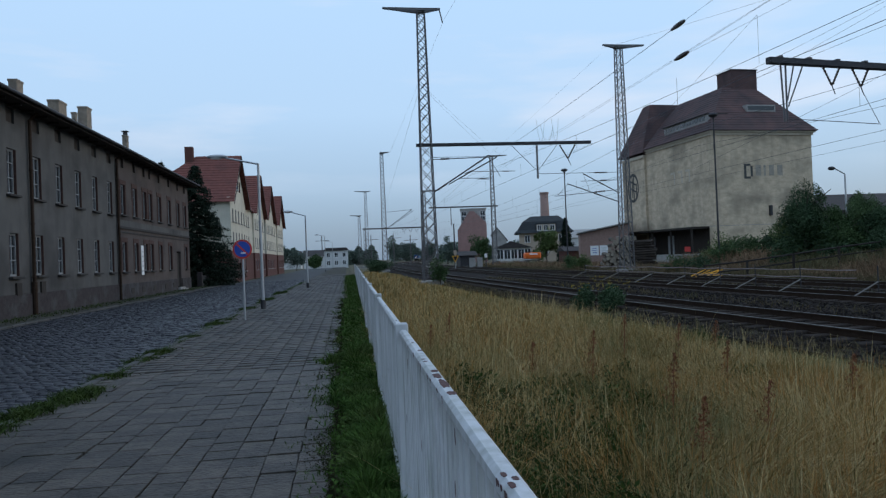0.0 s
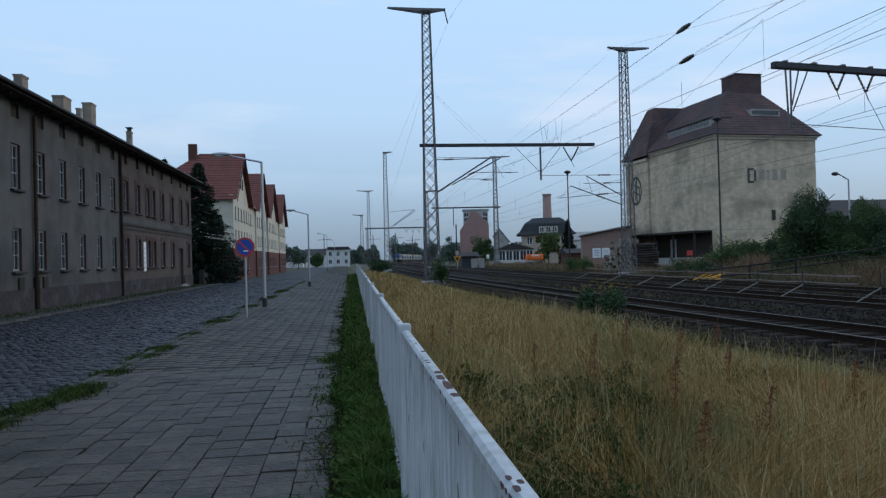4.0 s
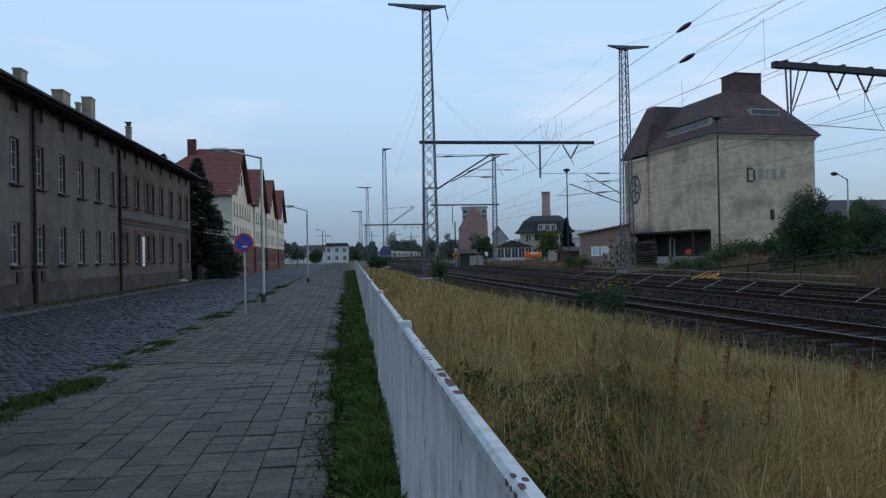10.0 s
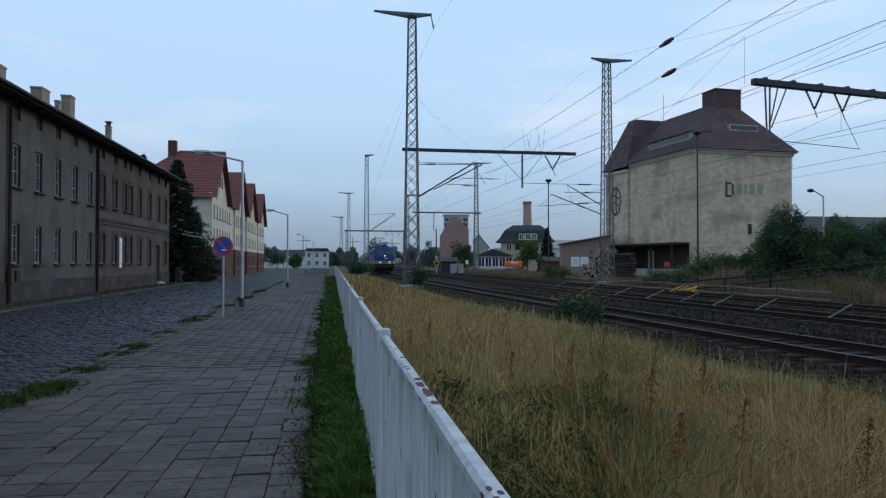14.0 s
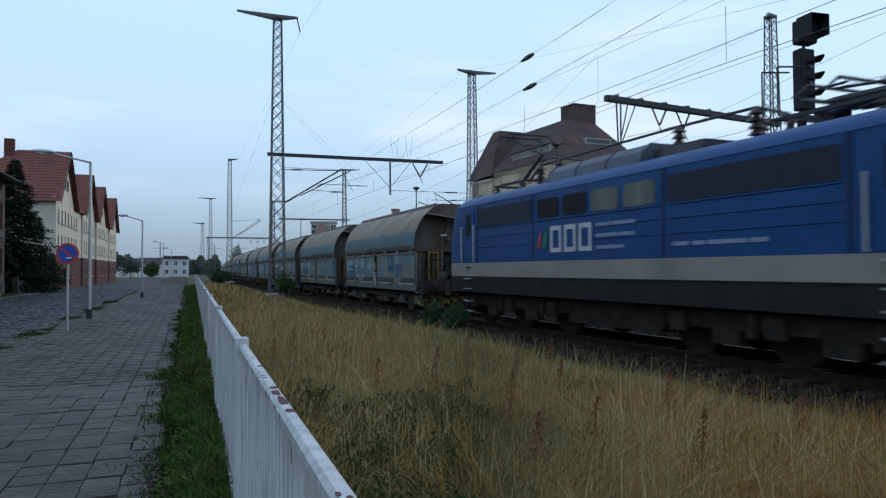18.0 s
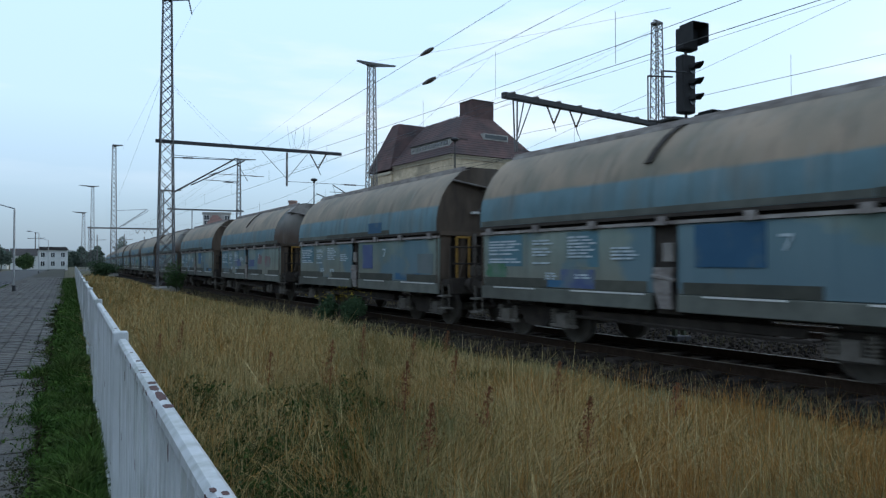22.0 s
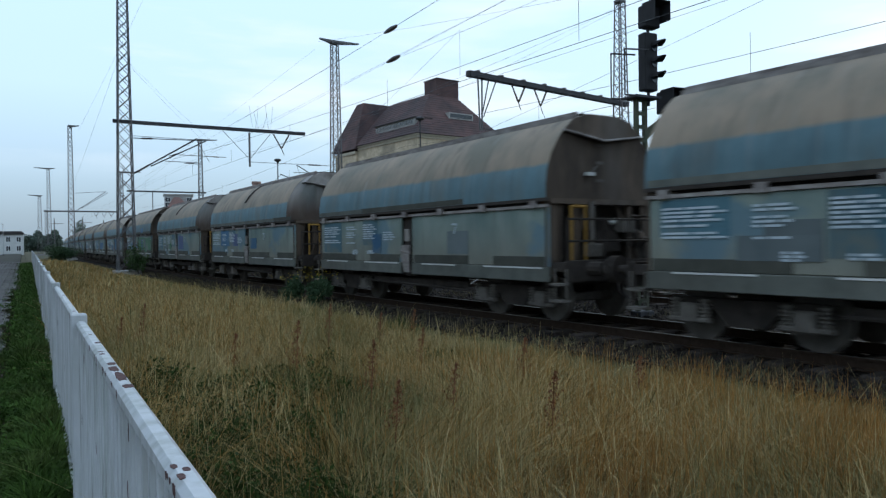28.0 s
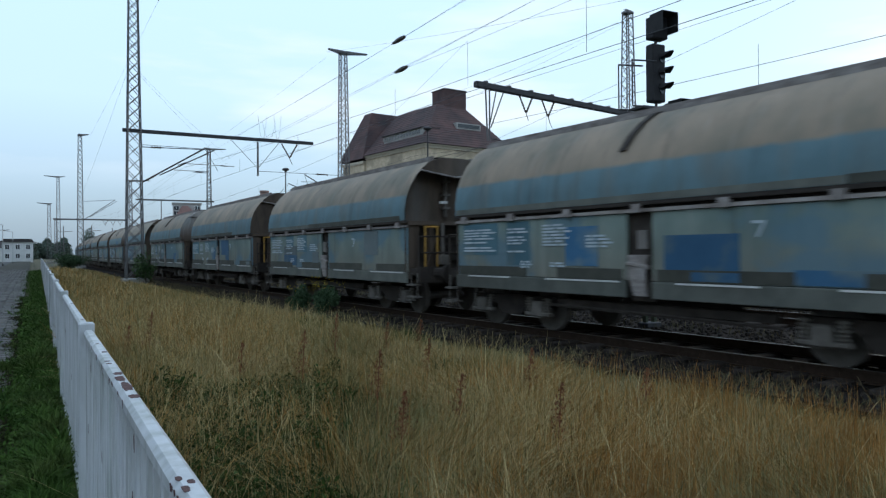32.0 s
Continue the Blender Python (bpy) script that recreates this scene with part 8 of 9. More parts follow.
_co, _t, _mr, _mx = _n.new("ShaderNodeTexCoord"), _n.new("ShaderNodeTexNoise"), _n.new("ShaderNodeMapRange"), _n.new("ShaderNodeMix")
_t.inputs["Scale"].default_value, _t.inputs["Detail"].default_value = 0.55, 5.0
_mr.inputs[1].default_value, _mr.inputs[2].default_value, _mr.inputs[4].default_value = 0.485, 0.64, 0.78
_mx.data_type = "RGBA"
_mx.inputs[7].default_value = (0.125, 0.132, 0.058, 1)
_k.new(_geo.outputs["Random Per Island"], _r.inputs[0])
_k.new(_co.outputs["Object"], _t.inputs["Vector"])
_k.new(_t.outputs["Fac"], _mr.inputs[0])
_k.new(_mr.outputs[0], _mx.inputs[0])
_k.new(_r.outputs[0], _mx.inputs[6])
_t2, _mr2, _mx2 = _n.new("ShaderNodeTexNoise"), _n.new("ShaderNodeMapRange"), _n.new("ShaderNodeMix")
_t2.inputs["Scale"].default_value, _t2.inputs["Detail"].default_value = 0.9, 3.0
_mr2.inputs[1].default_value, _mr2.inputs[2].default_value, _mr2.inputs[4].default_value = 0.5, 0.68, 0.42
_mx2.data_type = "RGBA"
_mx2.inputs[7].default_value = (0.28, 0.14, 0.034, 1)
_k.new(_co.outputs["Object"], _t2.inputs["Vector"])
_k.new(_t2.outputs["Fac"], _mr2.inputs[0])
_k.new(_mr2.outputs[0], _mx2.inputs[0])
_k.new(_mx.outputs[2], _mx2.inputs[6])
_k.new(_mx2.outputs[2], _b.inputs["Base Color"])


def blades(px, py, pz, h, w, lean, rng_, a=None, bow=2.0):
    """Curved blades of three joints: arrays of places, heights, widths and leans."""
    n = len(px)
    if a is None:
        a = rng_.uniform(0, 2 * np.pi, n)
    dx, dy = np.cos(a), np.sin(a)
    b = rng_.uniform(0, 2 * np.pi, n)
    wx, wy = np.cos(b) * w / 2, np.sin(b) * w / 2
    lv = []
    for u, ww in ((0, 1.0), (0.4, 0.9), (0.75, 0.65)):
        cx_, cy_ = px + dx * lean * h * u ** bow, py + dy * lean * h * u ** bow
        cz_ = pz + h * (u - 0.25 * lean * u * u)
        lv += [np.stack([cx_ - wx * ww, cy_ - wy * ww, cz_], 1), np.stack([cx_ + wx * ww, cy_ + wy * ww, cz_], 1)]
    lv.append(np.stack([px + dx * lean * h, py + dy * lean * h, pz + h * (1 - 0.25 * lean)], 1))
    v = np.stack(lv, 1).reshape(-1, 3)
    t = np.array([[0, 1, 3], [0, 3, 2], [2, 3, 5], [2, 5, 4], [4, 5, 6]])
    f = (np.arange(n)[:, None, None] * 7 + t[None]).reshape(-1, 3)
    return v, f


def leaf_quads(p, size, rng_):
    n = len(p)
    u = rng_.normal(size=(n, 3))
    u /= np.linalg.norm(u, axis=1)[:, None]
    w = np.cross(u, rng_.normal(size=(n, 3)))
    w /= np.linalg.norm(w, axis=1)[:, None] + 1e-9
    s = size * rng_.uniform(0.5, 1.3, (n, 1))
    q = np.stack([p - u * s, p + w * s * 0.45, p + u * s, p - w * s * 0.45], 1).reshape(-1, 3)
    f = np.arange(4 * n).reshape(-1, 4)
    return q, f


def sow(n, x_fn, y0, y1, rng_):
    y = rng_.uniform(y0, y1, n)
    lo, hi = x_fn(y)
    return lo + (hi - lo) * rng_.random(n), y


def meadow_range(y):
    return FX + FS * y + 0.12, np.minimum(near_x(y) - 1.5, 4 + y * 1.6)


def weedy(x, y):
    """How far dark leafy weeds crowd out the dry grass (0 to 1)."""
    w = 1.15 * np.exp(-((x - 1.75) / 0.7) ** 2 - ((y - 6.9) / 1.3) ** 2) + 0.85 * np.exp(-((x - 1.1) / 0.6) ** 2 - ((y - 3.6) / 1.3) ** 2)
    w = w + 0.45 * np.exp(-((x - 6.2) / 2.0) ** 2 - ((y - 7.0) / 3.0) ** 2)
    w = w + 0.5 * np.exp(-((x - 4.9) / 1.6) ** 2 - ((y - 4.7) / 1.4) ** 2)
    w = w + 0.5 * np.clip(np.sin(x * 0.9 + 1.3) * np.sin(y * 0.55 + x * 0.4) - 0.55, 0, 1)
    w = w + 0.75 * np.clip(1 - (near_x(y) - 1.5 - x) / 2.2, 0, 1) * (y < 30)
    return np.clip(w, 0, 1)


def wind(x, y):
    """The way in which the tufts of grass have fallen over, as an angle."""
    return 2.4 * np.sin(x * 1.1 + 0.7 * y) + 2.1 * np.sin(y * 1.3 - 0.5 * x + 1.0) + 1.0 * np.sin(3.1 * x + 2.7 * y)


mv, mf, base = [], [], 0
for y0_, y1_, n, hh, ww in ((0.6, 4, 52000, 0.56, 0.0031), (4, 8, 98000, 0.62, 0.0037), (8, 14, 84000, 0.62, 0.0054), (14, 24, 46000, 0.6, 0.010), (24, 45, 36000, 0.58, 0.018), (45, 90, 22000, 0.58, 0.038)):
    x, y = sow(n, meadow_range, y0_, y1_, grn)
    clump = 0.5 + 0.5 * np.sin(x * 4.3 + np.sin(y * 2.1) * 2) * np.sin(y * 3.7 + x * 2)
    keep = grn.random(n) < (0.35 + 0.65 * clump) * (1 - 0.72 * weedy(x, y))
    x, y, clump = x[keep], y[keep], clump[keep]
    m = len(x)
    h = hh * np.clip(grn.normal(0.8, 0.32, m), 0.22, 1.5) * (0.65 + 0.5 * clump)
    edge = np.clip((near_x(y) - 1.9 - x) / 3.4, 0.2, 1)
    v, f = blades(x, y, ground_z(x, y), h * edge, ww * grn.uniform(0.5, 1.7, m), np.clip(grn.normal(0.95, 0.6, m), 0.05, 2.2) * np.clip((x - FX - FS * y) / 0.9, 0.15, 1), grn, wind(x, y) + grn.normal(0, 0.9, m), 1.6)
    mv.append(v)
    mf.append(f + base)
    base += len(v)
tagged(new("meadow_grass", soup("meadow_grass", np.concatenate(mv), np.concatenate(mf), M_MEADOW)), "tall dry straw-coloured meadow grass with rusty stalks", "grass", kind="stuff")

# seed heads: feathery tips standing over the blades
n = 9500
x, y = sow(n, meadow_range, 2.2, 24, grn)
free = grn.random(n) > weedy(x, y)
x, y = x[free], y[free]
n = len(x)
z = ground_z(x, y) + 0.62 * np.clip(grn.normal(0.9, 0.22, n), 0.4, 1.4) * np.clip((near_x(y) - 1.9 - x) / 3.4, 0.2, 1)
v, f = blades(np.repeat(x, 5) + grn.normal(0, 0.012, n * 5), np.repeat(y, 5) + grn.normal(0, 0.012, n * 5), np.repeat(z, 5) - 0.06 - grn.uniform(0, 0.14, n * 5), grn.uniform(0.04, 0.1, n * 5), np.repeat(0.0026 + 0.00022 * y, 5), grn.uniform(0.1, 0.9, n * 5), grn)
tagged(new("seed_heads", soup("seed_heads", v, f, M_MEADOW)), "pale feathery seed heads of the dry grass", "grass", kind="stuff")

# green verge along the railing and tufts at the kerb
vx, vy, vh = [], [], []
for y0_, y1_, n in ((3.0, 12, 36000), (12, 30, 16000), (30, 80, 9000)):
    y = grn.uniform(y0_, y1_, n)
    edge = -0.10 - 0.09 * np.clip(np.sin(y * 0.9) + np.sin(y * 2.3) + 0.6 * np.sin(y * 7.1), -1, 2) - 0.24 * np.exp(-((y - 11.5) / 0.35) ** 2)
    x = edge + (FX + FS * y - 0.05 - edge) * grn.random(n) ** 0.85
    stray = grn.random(n) < 0.07
    x = np.where(stray, edge - np.abs(grn.normal(0, 0.16, n)), x)
    patch = 0.5 + 0.5 * np.sin(x * 9 + 2 * np.sin(y * 3.1)) * np.sin(y * 5.3 + x * 4)
    keep = grn.random(n) < 0.25 + 0.75 * patch
    x, y, patch, stray = x[keep], y[keep], patch[keep], stray[keep]
    vx.append(x), vy.append(y)
    vh.append(grn.uniform(0.04, 0.2, len(x)) * (0.55 + 0.7 * patch) * (0.8 + 0.5 * (x > 0.05)) * np.where(stray, 0.4, 1) * (1 + 0.8 * np.exp(-((y - 11.5) / 0.4) ** 2)))
x, y, h = np.concatenate(vx), np.concatenate(vy), np.concatenate(vh)
v, f = blades(x, y, np.where(x < -0.17, 0.0, -0.06), h, (0.0045 + y * 0.0006) * grn.uniform(0.6, 1.8, len(x)), grn.uniform(0.2, 1.5, len(x)), grn)
tagged(new("verge_grass", soup("verge_grass", v, f, M_GREENG)), "short green grass growing along the railing", "grass", kind="stuff")
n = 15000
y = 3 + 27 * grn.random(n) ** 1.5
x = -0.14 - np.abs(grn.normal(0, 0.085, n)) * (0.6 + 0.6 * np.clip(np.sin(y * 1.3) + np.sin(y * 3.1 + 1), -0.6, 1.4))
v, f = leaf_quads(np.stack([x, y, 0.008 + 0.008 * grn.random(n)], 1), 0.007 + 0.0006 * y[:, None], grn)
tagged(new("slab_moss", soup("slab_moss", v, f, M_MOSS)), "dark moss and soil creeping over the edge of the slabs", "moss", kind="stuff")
ny = 9000
y = 3 + 25 * grn.random(ny) ** 1.5
x = -0.12 - 0.1 * grn.random(ny) + (FX + FS * y + 0.16) * grn.random(ny) ** 0.9
v, f = leaf_quads(np.stack([x, y, -0.05 + 0.12 * grn.random(ny) ** 1.5 + 0.02], 1), 0.017 + 0.0012 * y[:, None], grn)
tagged(new("verge_weeds", soup("verge_weeds", v, f, M_GREENG)), "small leafy weeds among the verge grass", "weeds", kind="stuff")
tuft_rows = ((-3.68, 7.7, 0.55, 0.3), (-3.66, 8.7, 0.7, 0.3), (-3.45, 9.6, 0.75, 0.34), (-3.6, 11.3, 0.4, 0.22), (-3.62, 13.2, 0.4, 0.2), (-3.6, 14.2, 0.7, 0.22), (-3.6, 17.0, 0.35, 0.2), (-3.62, 20.3, 0.7, 0.25), (-3.62, 21.8, 0.4, 0.2), (-3.64, 27, 1.0, 0.2), (-3.64, 33, 1.4, 0.25), (-3.64, 40, 2.0, 0.25))
for tx_, ty_, ln, hh in tuft_rows:
    ln, hh = ln * 1.3, hh * 0.66
    n = int(1500 * ln)
    x, y = tx_ + grn.normal(0, 0.13, n), ty_ + grn.normal(0, ln * 0.42, n)
    v, f = blades(x, y, np.full(n, -0.03), hh * grn.uniform(0.2, 0.85, n) * np.exp(-((y - ty_) / (ln * 0.8)) ** 2), grn.uniform(0.008, 0.022, n), grn.uniform(0.3, 1.3, n), grn)
    th = thing("kerb_tuft", "tuft of green weeds growing out of the kerb joint", "weeds", "kerb tufts", at=pose(tx_, ty_, 0))
    tagged(part("foliage", soup("foliage", v - np.array([tx_, ty_, 0]), f, M_WEED), None, th), kind="stuff")
n = 15000
y = 5 + 55 * grn.random(n) ** 1.4
keep = grn.random(n) < np.clip(0.45 + 0.4 * np.sin(y * 1.7) + 0.35 * np.sin(y * 4.3 + 1), 0.06, 1)
y = y[keep]
n = len(y)
v, f = blades(-3.62 + grn.normal(0, 0.06, n), y, np.full(n, -0.02), grn.uniform(0.015, 0.07, n), 0.006 + y * 0.0006, grn.uniform(0.3, 1.5, n), grn)
tagged(new("kerb_moss", soup("kerb_moss", v, f, M_GREENG)), "low moss and grass in the joint along the kerb", "moss", kind="stuff")
n = 2600
y = grn.uniform(14, 62, n)
x = -11.9 + grn.normal(0, 0.35, n)
v, f = blades(x, y, np.full(n, -0.1), grn.uniform(0.04, 0.16, n), np.full(n, 0.026), grn.uniform(0.3, 1.2, n), grn)
tagged(new("wall_weeds", soup("wall_weeds", v, f, M_WEED)), "thin weeds along the foot of the old building", "weeds", kind="stuff")


def leaf_cloud(cx, cy, cz, rx, ry, rz, n, size, rng_, lumps=9):
    """Small leaf quads gathered in uneven lumps inside an ellipsoid."""
    lc = rng_.normal(size=(lumps, 3))
    lc = lc / np.linalg.norm(lc, axis=1)[:, None] * rng_.uniform(0.05, 0.85, (lumps, 1))
    lr_ = rng_.uniform(0.22, 0.48, lumps)
    k = rng_.integers(0, lumps, n)
    d = rng_.normal(size=(n, 3))
    d = d / np.linalg.norm(d, axis=1)[:, None] * (rng_.random((n, 1)) ** 0.45)
    p = (lc[k] + d * lr_[k][:, None]) * np.array([rx, ry, rz]) + np.array([cx, cy, cz])
    return leaf_quads(p, size, rng_)


def broad_tree(name, label, x, y, z, h, r, n, size, mat, seed, cat="tree", group="", squash=1.0, low=0.25, taper=0.0):
    rg = np.random.default_rng(seed)
    th = thing(name, label, cat, group, at=pose(x, y, z))
    b = B()
    rod(b, (0, 0, -0.3), (0.05 * h * rg.normal(), 0.03, h * 0.55), 0.035 * h * 0.6, 0.012 * h, 7)
    part("trunk", b, M_BARK, th)
    for i in range(6):
        a = i * 1.05 + rg.random()
        z0 = h * (0.2 + 0.07 * i)
        b = B()
        rod(b, (0, 0, z0), (r * 0.7 * math.cos(a), r * 0.7 * math.sin(a), z0 + h * 0.22), 0.012 * h, 0.003 * h, 5)
        part("limb", b, M_BARK, th)
    v, f = leaf_cloud(0, 0, h * (low + (1 - low) / 2), r, r * squash, h * (1 - low) / 2 * 1.08, n, size, rg, 30)
    v[:, :2] *= np.clip(1 + taper * (0.45 - v[:, 2:3] / h), 0.15, 1.6)
    tagged(part("crown", soup("crown", v, f, mat), None, th), kind="stuff")
    return th


def spruce(name, label, x, y, z, h, r, seed):
    rg = np.random.default_rng(seed)
    th = thing(name, label, "spruce", at=pose(x, y, z))
    b = B()
    rod(b, (0, 0, -0.3), (0, 0, h), 0.16, 0.02, 8)
    part("trunk", b, M_BARK, th)
    vs, fs, bs = [], [], 0
    tiers = int(h * 3.2)
    for i in range(tiers):
        u = i / tiers
        zz = 0.3 + (h - 0.4) * u
        rr = r * (1 - u) ** 0.85 + 0.06
        for k in range(int(9 + 10 * (1 - u))):
            a = rg.random() * 6.283
            l_ = rr * rg.uniform(0.7, 1.12)
            m = int(55 + 150 * (1 - u))
            s = rg.random(m) ** 0.7
            p = np.stack([np.cos(a) * l_ * s, np.sin(a) * l_ * s, zz - 0.28 * l_ * s + 0.12 * l_ * s * s], 1) + rg.normal(0, 0.07, (m, 3)) * (0.4 + s[:, None])
            v, f = leaf_quads(p, 0.105, rg)
            vs.append(v), fs.append(f + bs)
            bs += len(v)
    tagged(part("needles", soup("needles", np.concatenate(vs), np.concatenate(fs), M_CONIFER), None, th), kind="stuff")
    return th


spruce("spruce", "dense dark spruce beside the old building", -13.3, 66.6, -0.2, 11.2, 4.3, 1)
spruce("spruce", "dense dark spruce beside the old building", -17.1, 70.5, -0.2, 12.1, 1.3, 2)
spruce("spruce", "dark slim conifer beside the villa", 42.4, 134, -0.3, 8.9, 2.0, 3)
TR = "trees and bushes behind the tracks"
for i, (x, y, h, r, m) in enumerate(((27.7, 39.9, 5.5, 2.2, M_LEAFD), (29.0, 38.4, 3.4, 1.9, M_LEAF), (31.2, 39.4, 4.7, 2.3, M_LEAF), (33.6, 38.0, 4.9, 2.2, M_LEAFD), (30.2, 36.4, 3.0, 1.8, M_LEAFD), (35.4, 36.0, 4.0, 2.0, M_LEAF), (28.6, 41.5, 3.4, 2.0, M_LEAFL))):
    broad_tree("bush_tree", "dense dark green bushy tree on the bank", x, y, 0.5, h, r, 26000, 0.065, m, 31 + i, group=TR, low=-0.05, taper=1.3 if h > 4.5 else 0.4)
for i, (x, y, h, r) in enumerate(((30.5, 29.6, 6.0, 1.1), (30.6, 27.4, 6.4, 2.2), (32.6, 25.6, 6.0, 2.6), (34.6, 22.4, 6.6, 3.0), (35.8, 18.0, 7.0, 3.2), (36.5, 13.0, 7.0, 3.2), (33.4, 29.2, 4.6, 2.2), (37.0, 26.5, 5.6, 2.8))):
    broad_tree("birch", "tall loose birch-like tree on the bank", x, y, 0.5, h, r * 1.2, 30000, 0.095, M_LEAF, 41 + i, group=TR, low=-0.05, taper=0.5)
for i, (x, y, h, r) in enumerate(((33.4, 19.8, 2.6, 2.2), (35.0, 16.4, 2.8, 2.3), (33.8, 23.4, 2.4, 2.0), (38.6, 20.5, 6.2, 2.8), (40.5, 16.0, 6.4, 3.0))):
    broad_tree("bush_tree", "dense dark green bushy tree on the bank", x, y, 0.5, h, r, 9000, 0.095, (M_LEAF, M_LEAFD)[i % 2], 61 + i, group=TR, low=-0.1)
br_ = random.Random(8)
for i in range(34):
    y = br_.uniform(30, 72)
    x = 22.5 + (72 - y) * 0.02 + br_.uniform(0, 1) ** 1.3 * 13
    if math.hypot(x - 22.6, y - 55.4) < 3 or (22 < x < 30 and 58.5 < y < 63.5) or (y < 36 and x < 26):
        continue
    broad_tree("bush", "scrubby green bush beside the tracks", x, y, float(ground_z(x, y)), br_.uniform(0.8, 1.9), br_.uniform(0.8, 1.5), 1500, 0.085, (M_LEAF, M_LEAFL, M_LEAFD)[i % 3], 150 + i, "bush", TR, low=-0.1)
for i, (x, y, h, r) in enumerate(((29.9, 56, 1.5, 1.4), (32.6, 58, 2.9, 1.9), (35.5, 55, 3.2, 2.2))):
    broad_tree("bush", "scrubby green bush beside the tracks", x, y, -0.1, h, r, 3000, 0.09, (M_LEAF, M_LEAFL)[i % 2], 250 + i, "bush", TR, low=-0.1)
# M_LEAFH: pale blue-green that stands in for haze over far crowns
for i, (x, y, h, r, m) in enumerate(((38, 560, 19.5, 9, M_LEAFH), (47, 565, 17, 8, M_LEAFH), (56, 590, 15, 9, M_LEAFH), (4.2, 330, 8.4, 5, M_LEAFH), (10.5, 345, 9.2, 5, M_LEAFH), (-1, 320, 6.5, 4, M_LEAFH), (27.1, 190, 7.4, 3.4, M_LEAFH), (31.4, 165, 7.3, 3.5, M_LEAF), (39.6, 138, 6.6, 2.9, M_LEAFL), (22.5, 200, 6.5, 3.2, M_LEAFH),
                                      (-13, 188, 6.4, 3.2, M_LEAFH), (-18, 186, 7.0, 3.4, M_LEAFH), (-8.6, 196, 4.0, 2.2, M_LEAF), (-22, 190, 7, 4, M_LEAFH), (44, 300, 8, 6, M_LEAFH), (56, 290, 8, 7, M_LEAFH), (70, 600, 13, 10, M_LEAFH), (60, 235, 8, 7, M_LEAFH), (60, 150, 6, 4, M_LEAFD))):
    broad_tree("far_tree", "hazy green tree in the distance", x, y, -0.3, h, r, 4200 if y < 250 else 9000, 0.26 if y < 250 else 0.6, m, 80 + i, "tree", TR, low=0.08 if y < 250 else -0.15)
broad_tree("bush", "dark low bush at the end of the railing", 4.0, 92, -0.3, 2.2, 2.7, 5200, 0.10, M_LEAFD, 120, "bush", low=0.0)
broad_tree("bush", "green bush at the foot of the lattice mast", 6.15, 47.0, -0.3, 1.9, 0.75, 2200, 0.07, M_LEAF, 121, "bush", low=0.0)
# low weeds along the far side of the tracks
n = 34000
y = 18 + 112 * grn.random(n) ** 1.6
x = near_x(y) + 12.6 + np.abs(grn.normal(0, 3.0, n))
v, f = blades(x, y, ground_z(x, y), grn.uniform(0.1, 0.6, n), 0.005 + y * 0.00045, grn.uniform(0.3, 1.6, n), grn)
tagged(new("trackside_weeds", soup("trackside_weeds", v, f, M_BRUSH)), "dry brown weeds along the far tracks", "weeds", kind="stuff")
n = 24000
y = 27 + 99 * grn.random(n) ** 1.3
x = near_x(y) + 14.4 + 7.5 * grn.random(n) * np.clip(y / 55, 0.4, 1)
keep = ~((x > 21.5) & (x < 30.5) & (y > 57) & (y < 64)) & (np.hypot(x - 22.6, y - 55.4) > 0.8)
x, y = x[keep], y[keep]
hw = grn.uniform(0.35, 1.15, len(x)) * (0.75 + 0.35 * np.sin(x * 1.7 + y * 0.31) * np.sin(y * 0.47))
v, f = blades(x, y, ground_z(x, y), hw, 0.008 + y * 0.0005, grn.uniform(0.2, 0.9, len(x)), grn)
tagged(new("tall_weeds", soup("tall_weeds", v, f, M_TALLWEED)), "tall dry red-brown weeds beyond the far track", "weeds", kind="stuff")
n = 9000
y = 3 + 37 * grn.random(n) ** 1.3
x = near_x(y) - 2.2 + grn.normal(0, 0.55, n)
v, f = blades(x, y, np.full(n, -0.3), grn.uniform(0.1, 0.34, n) * (0.7 + 0.3 * np.sin(y * 2.3)), 0.0035 + y * 0.0004, grn.uniform(0.1, 0.9, n), grn)
tagged(new("edge_brush", soup("edge_brush", v, f, M_BRUSH)), "brown dry stalks along the edge of the ballast", "weeds", kind="stuff")
n = 6000
y = 4 + 52 * grn.random(n) ** 1.4
x = near_x(y) + grn.choice([-1.9, 3.0, 8.4], n) + grn.normal(0, 0.4, n)
v, f = blades(x, y, np.full(n, -0.22), grn.uniform(0.05, 0.24, n), 0.008 + y * 0.0005, grn.uniform(0.2, 0.9, n), grn)
tagged(new("ballast_weeds", soup("ballast_weeds", v, f, M_BRUSH)), "scattered brown and olive weeds in the ballast", "weeds", kind="stuff")


def stalk_plant(name, label, x, y, h, mat, n, size, rg, spread=0.05, cat="wild plant", group="wild plants in the meadow"):
    th = thing(name, label, cat, group, at=pose(x, y, float(ground_z(x, y))))
    b = B()
    rod(b, (0, 0, 0), (0.06, 0.02, h), 0.006, 0.004, 5)
    part("stem", b, M_DOCK, th)
    u = rg.random(n)
    p = np.stack([0.06 * u + rg.normal(0, spread, n) * (1.15 - u), rg.normal(0, spread, n) * (1.15 - u), h * (0.5 + 0.52 * u)], 1)
    v, f = leaf_quads(p, size, rg)
    tagged(part("seed_spike", soup("seed_spike", v, f, mat), None, th), kind="stuff")


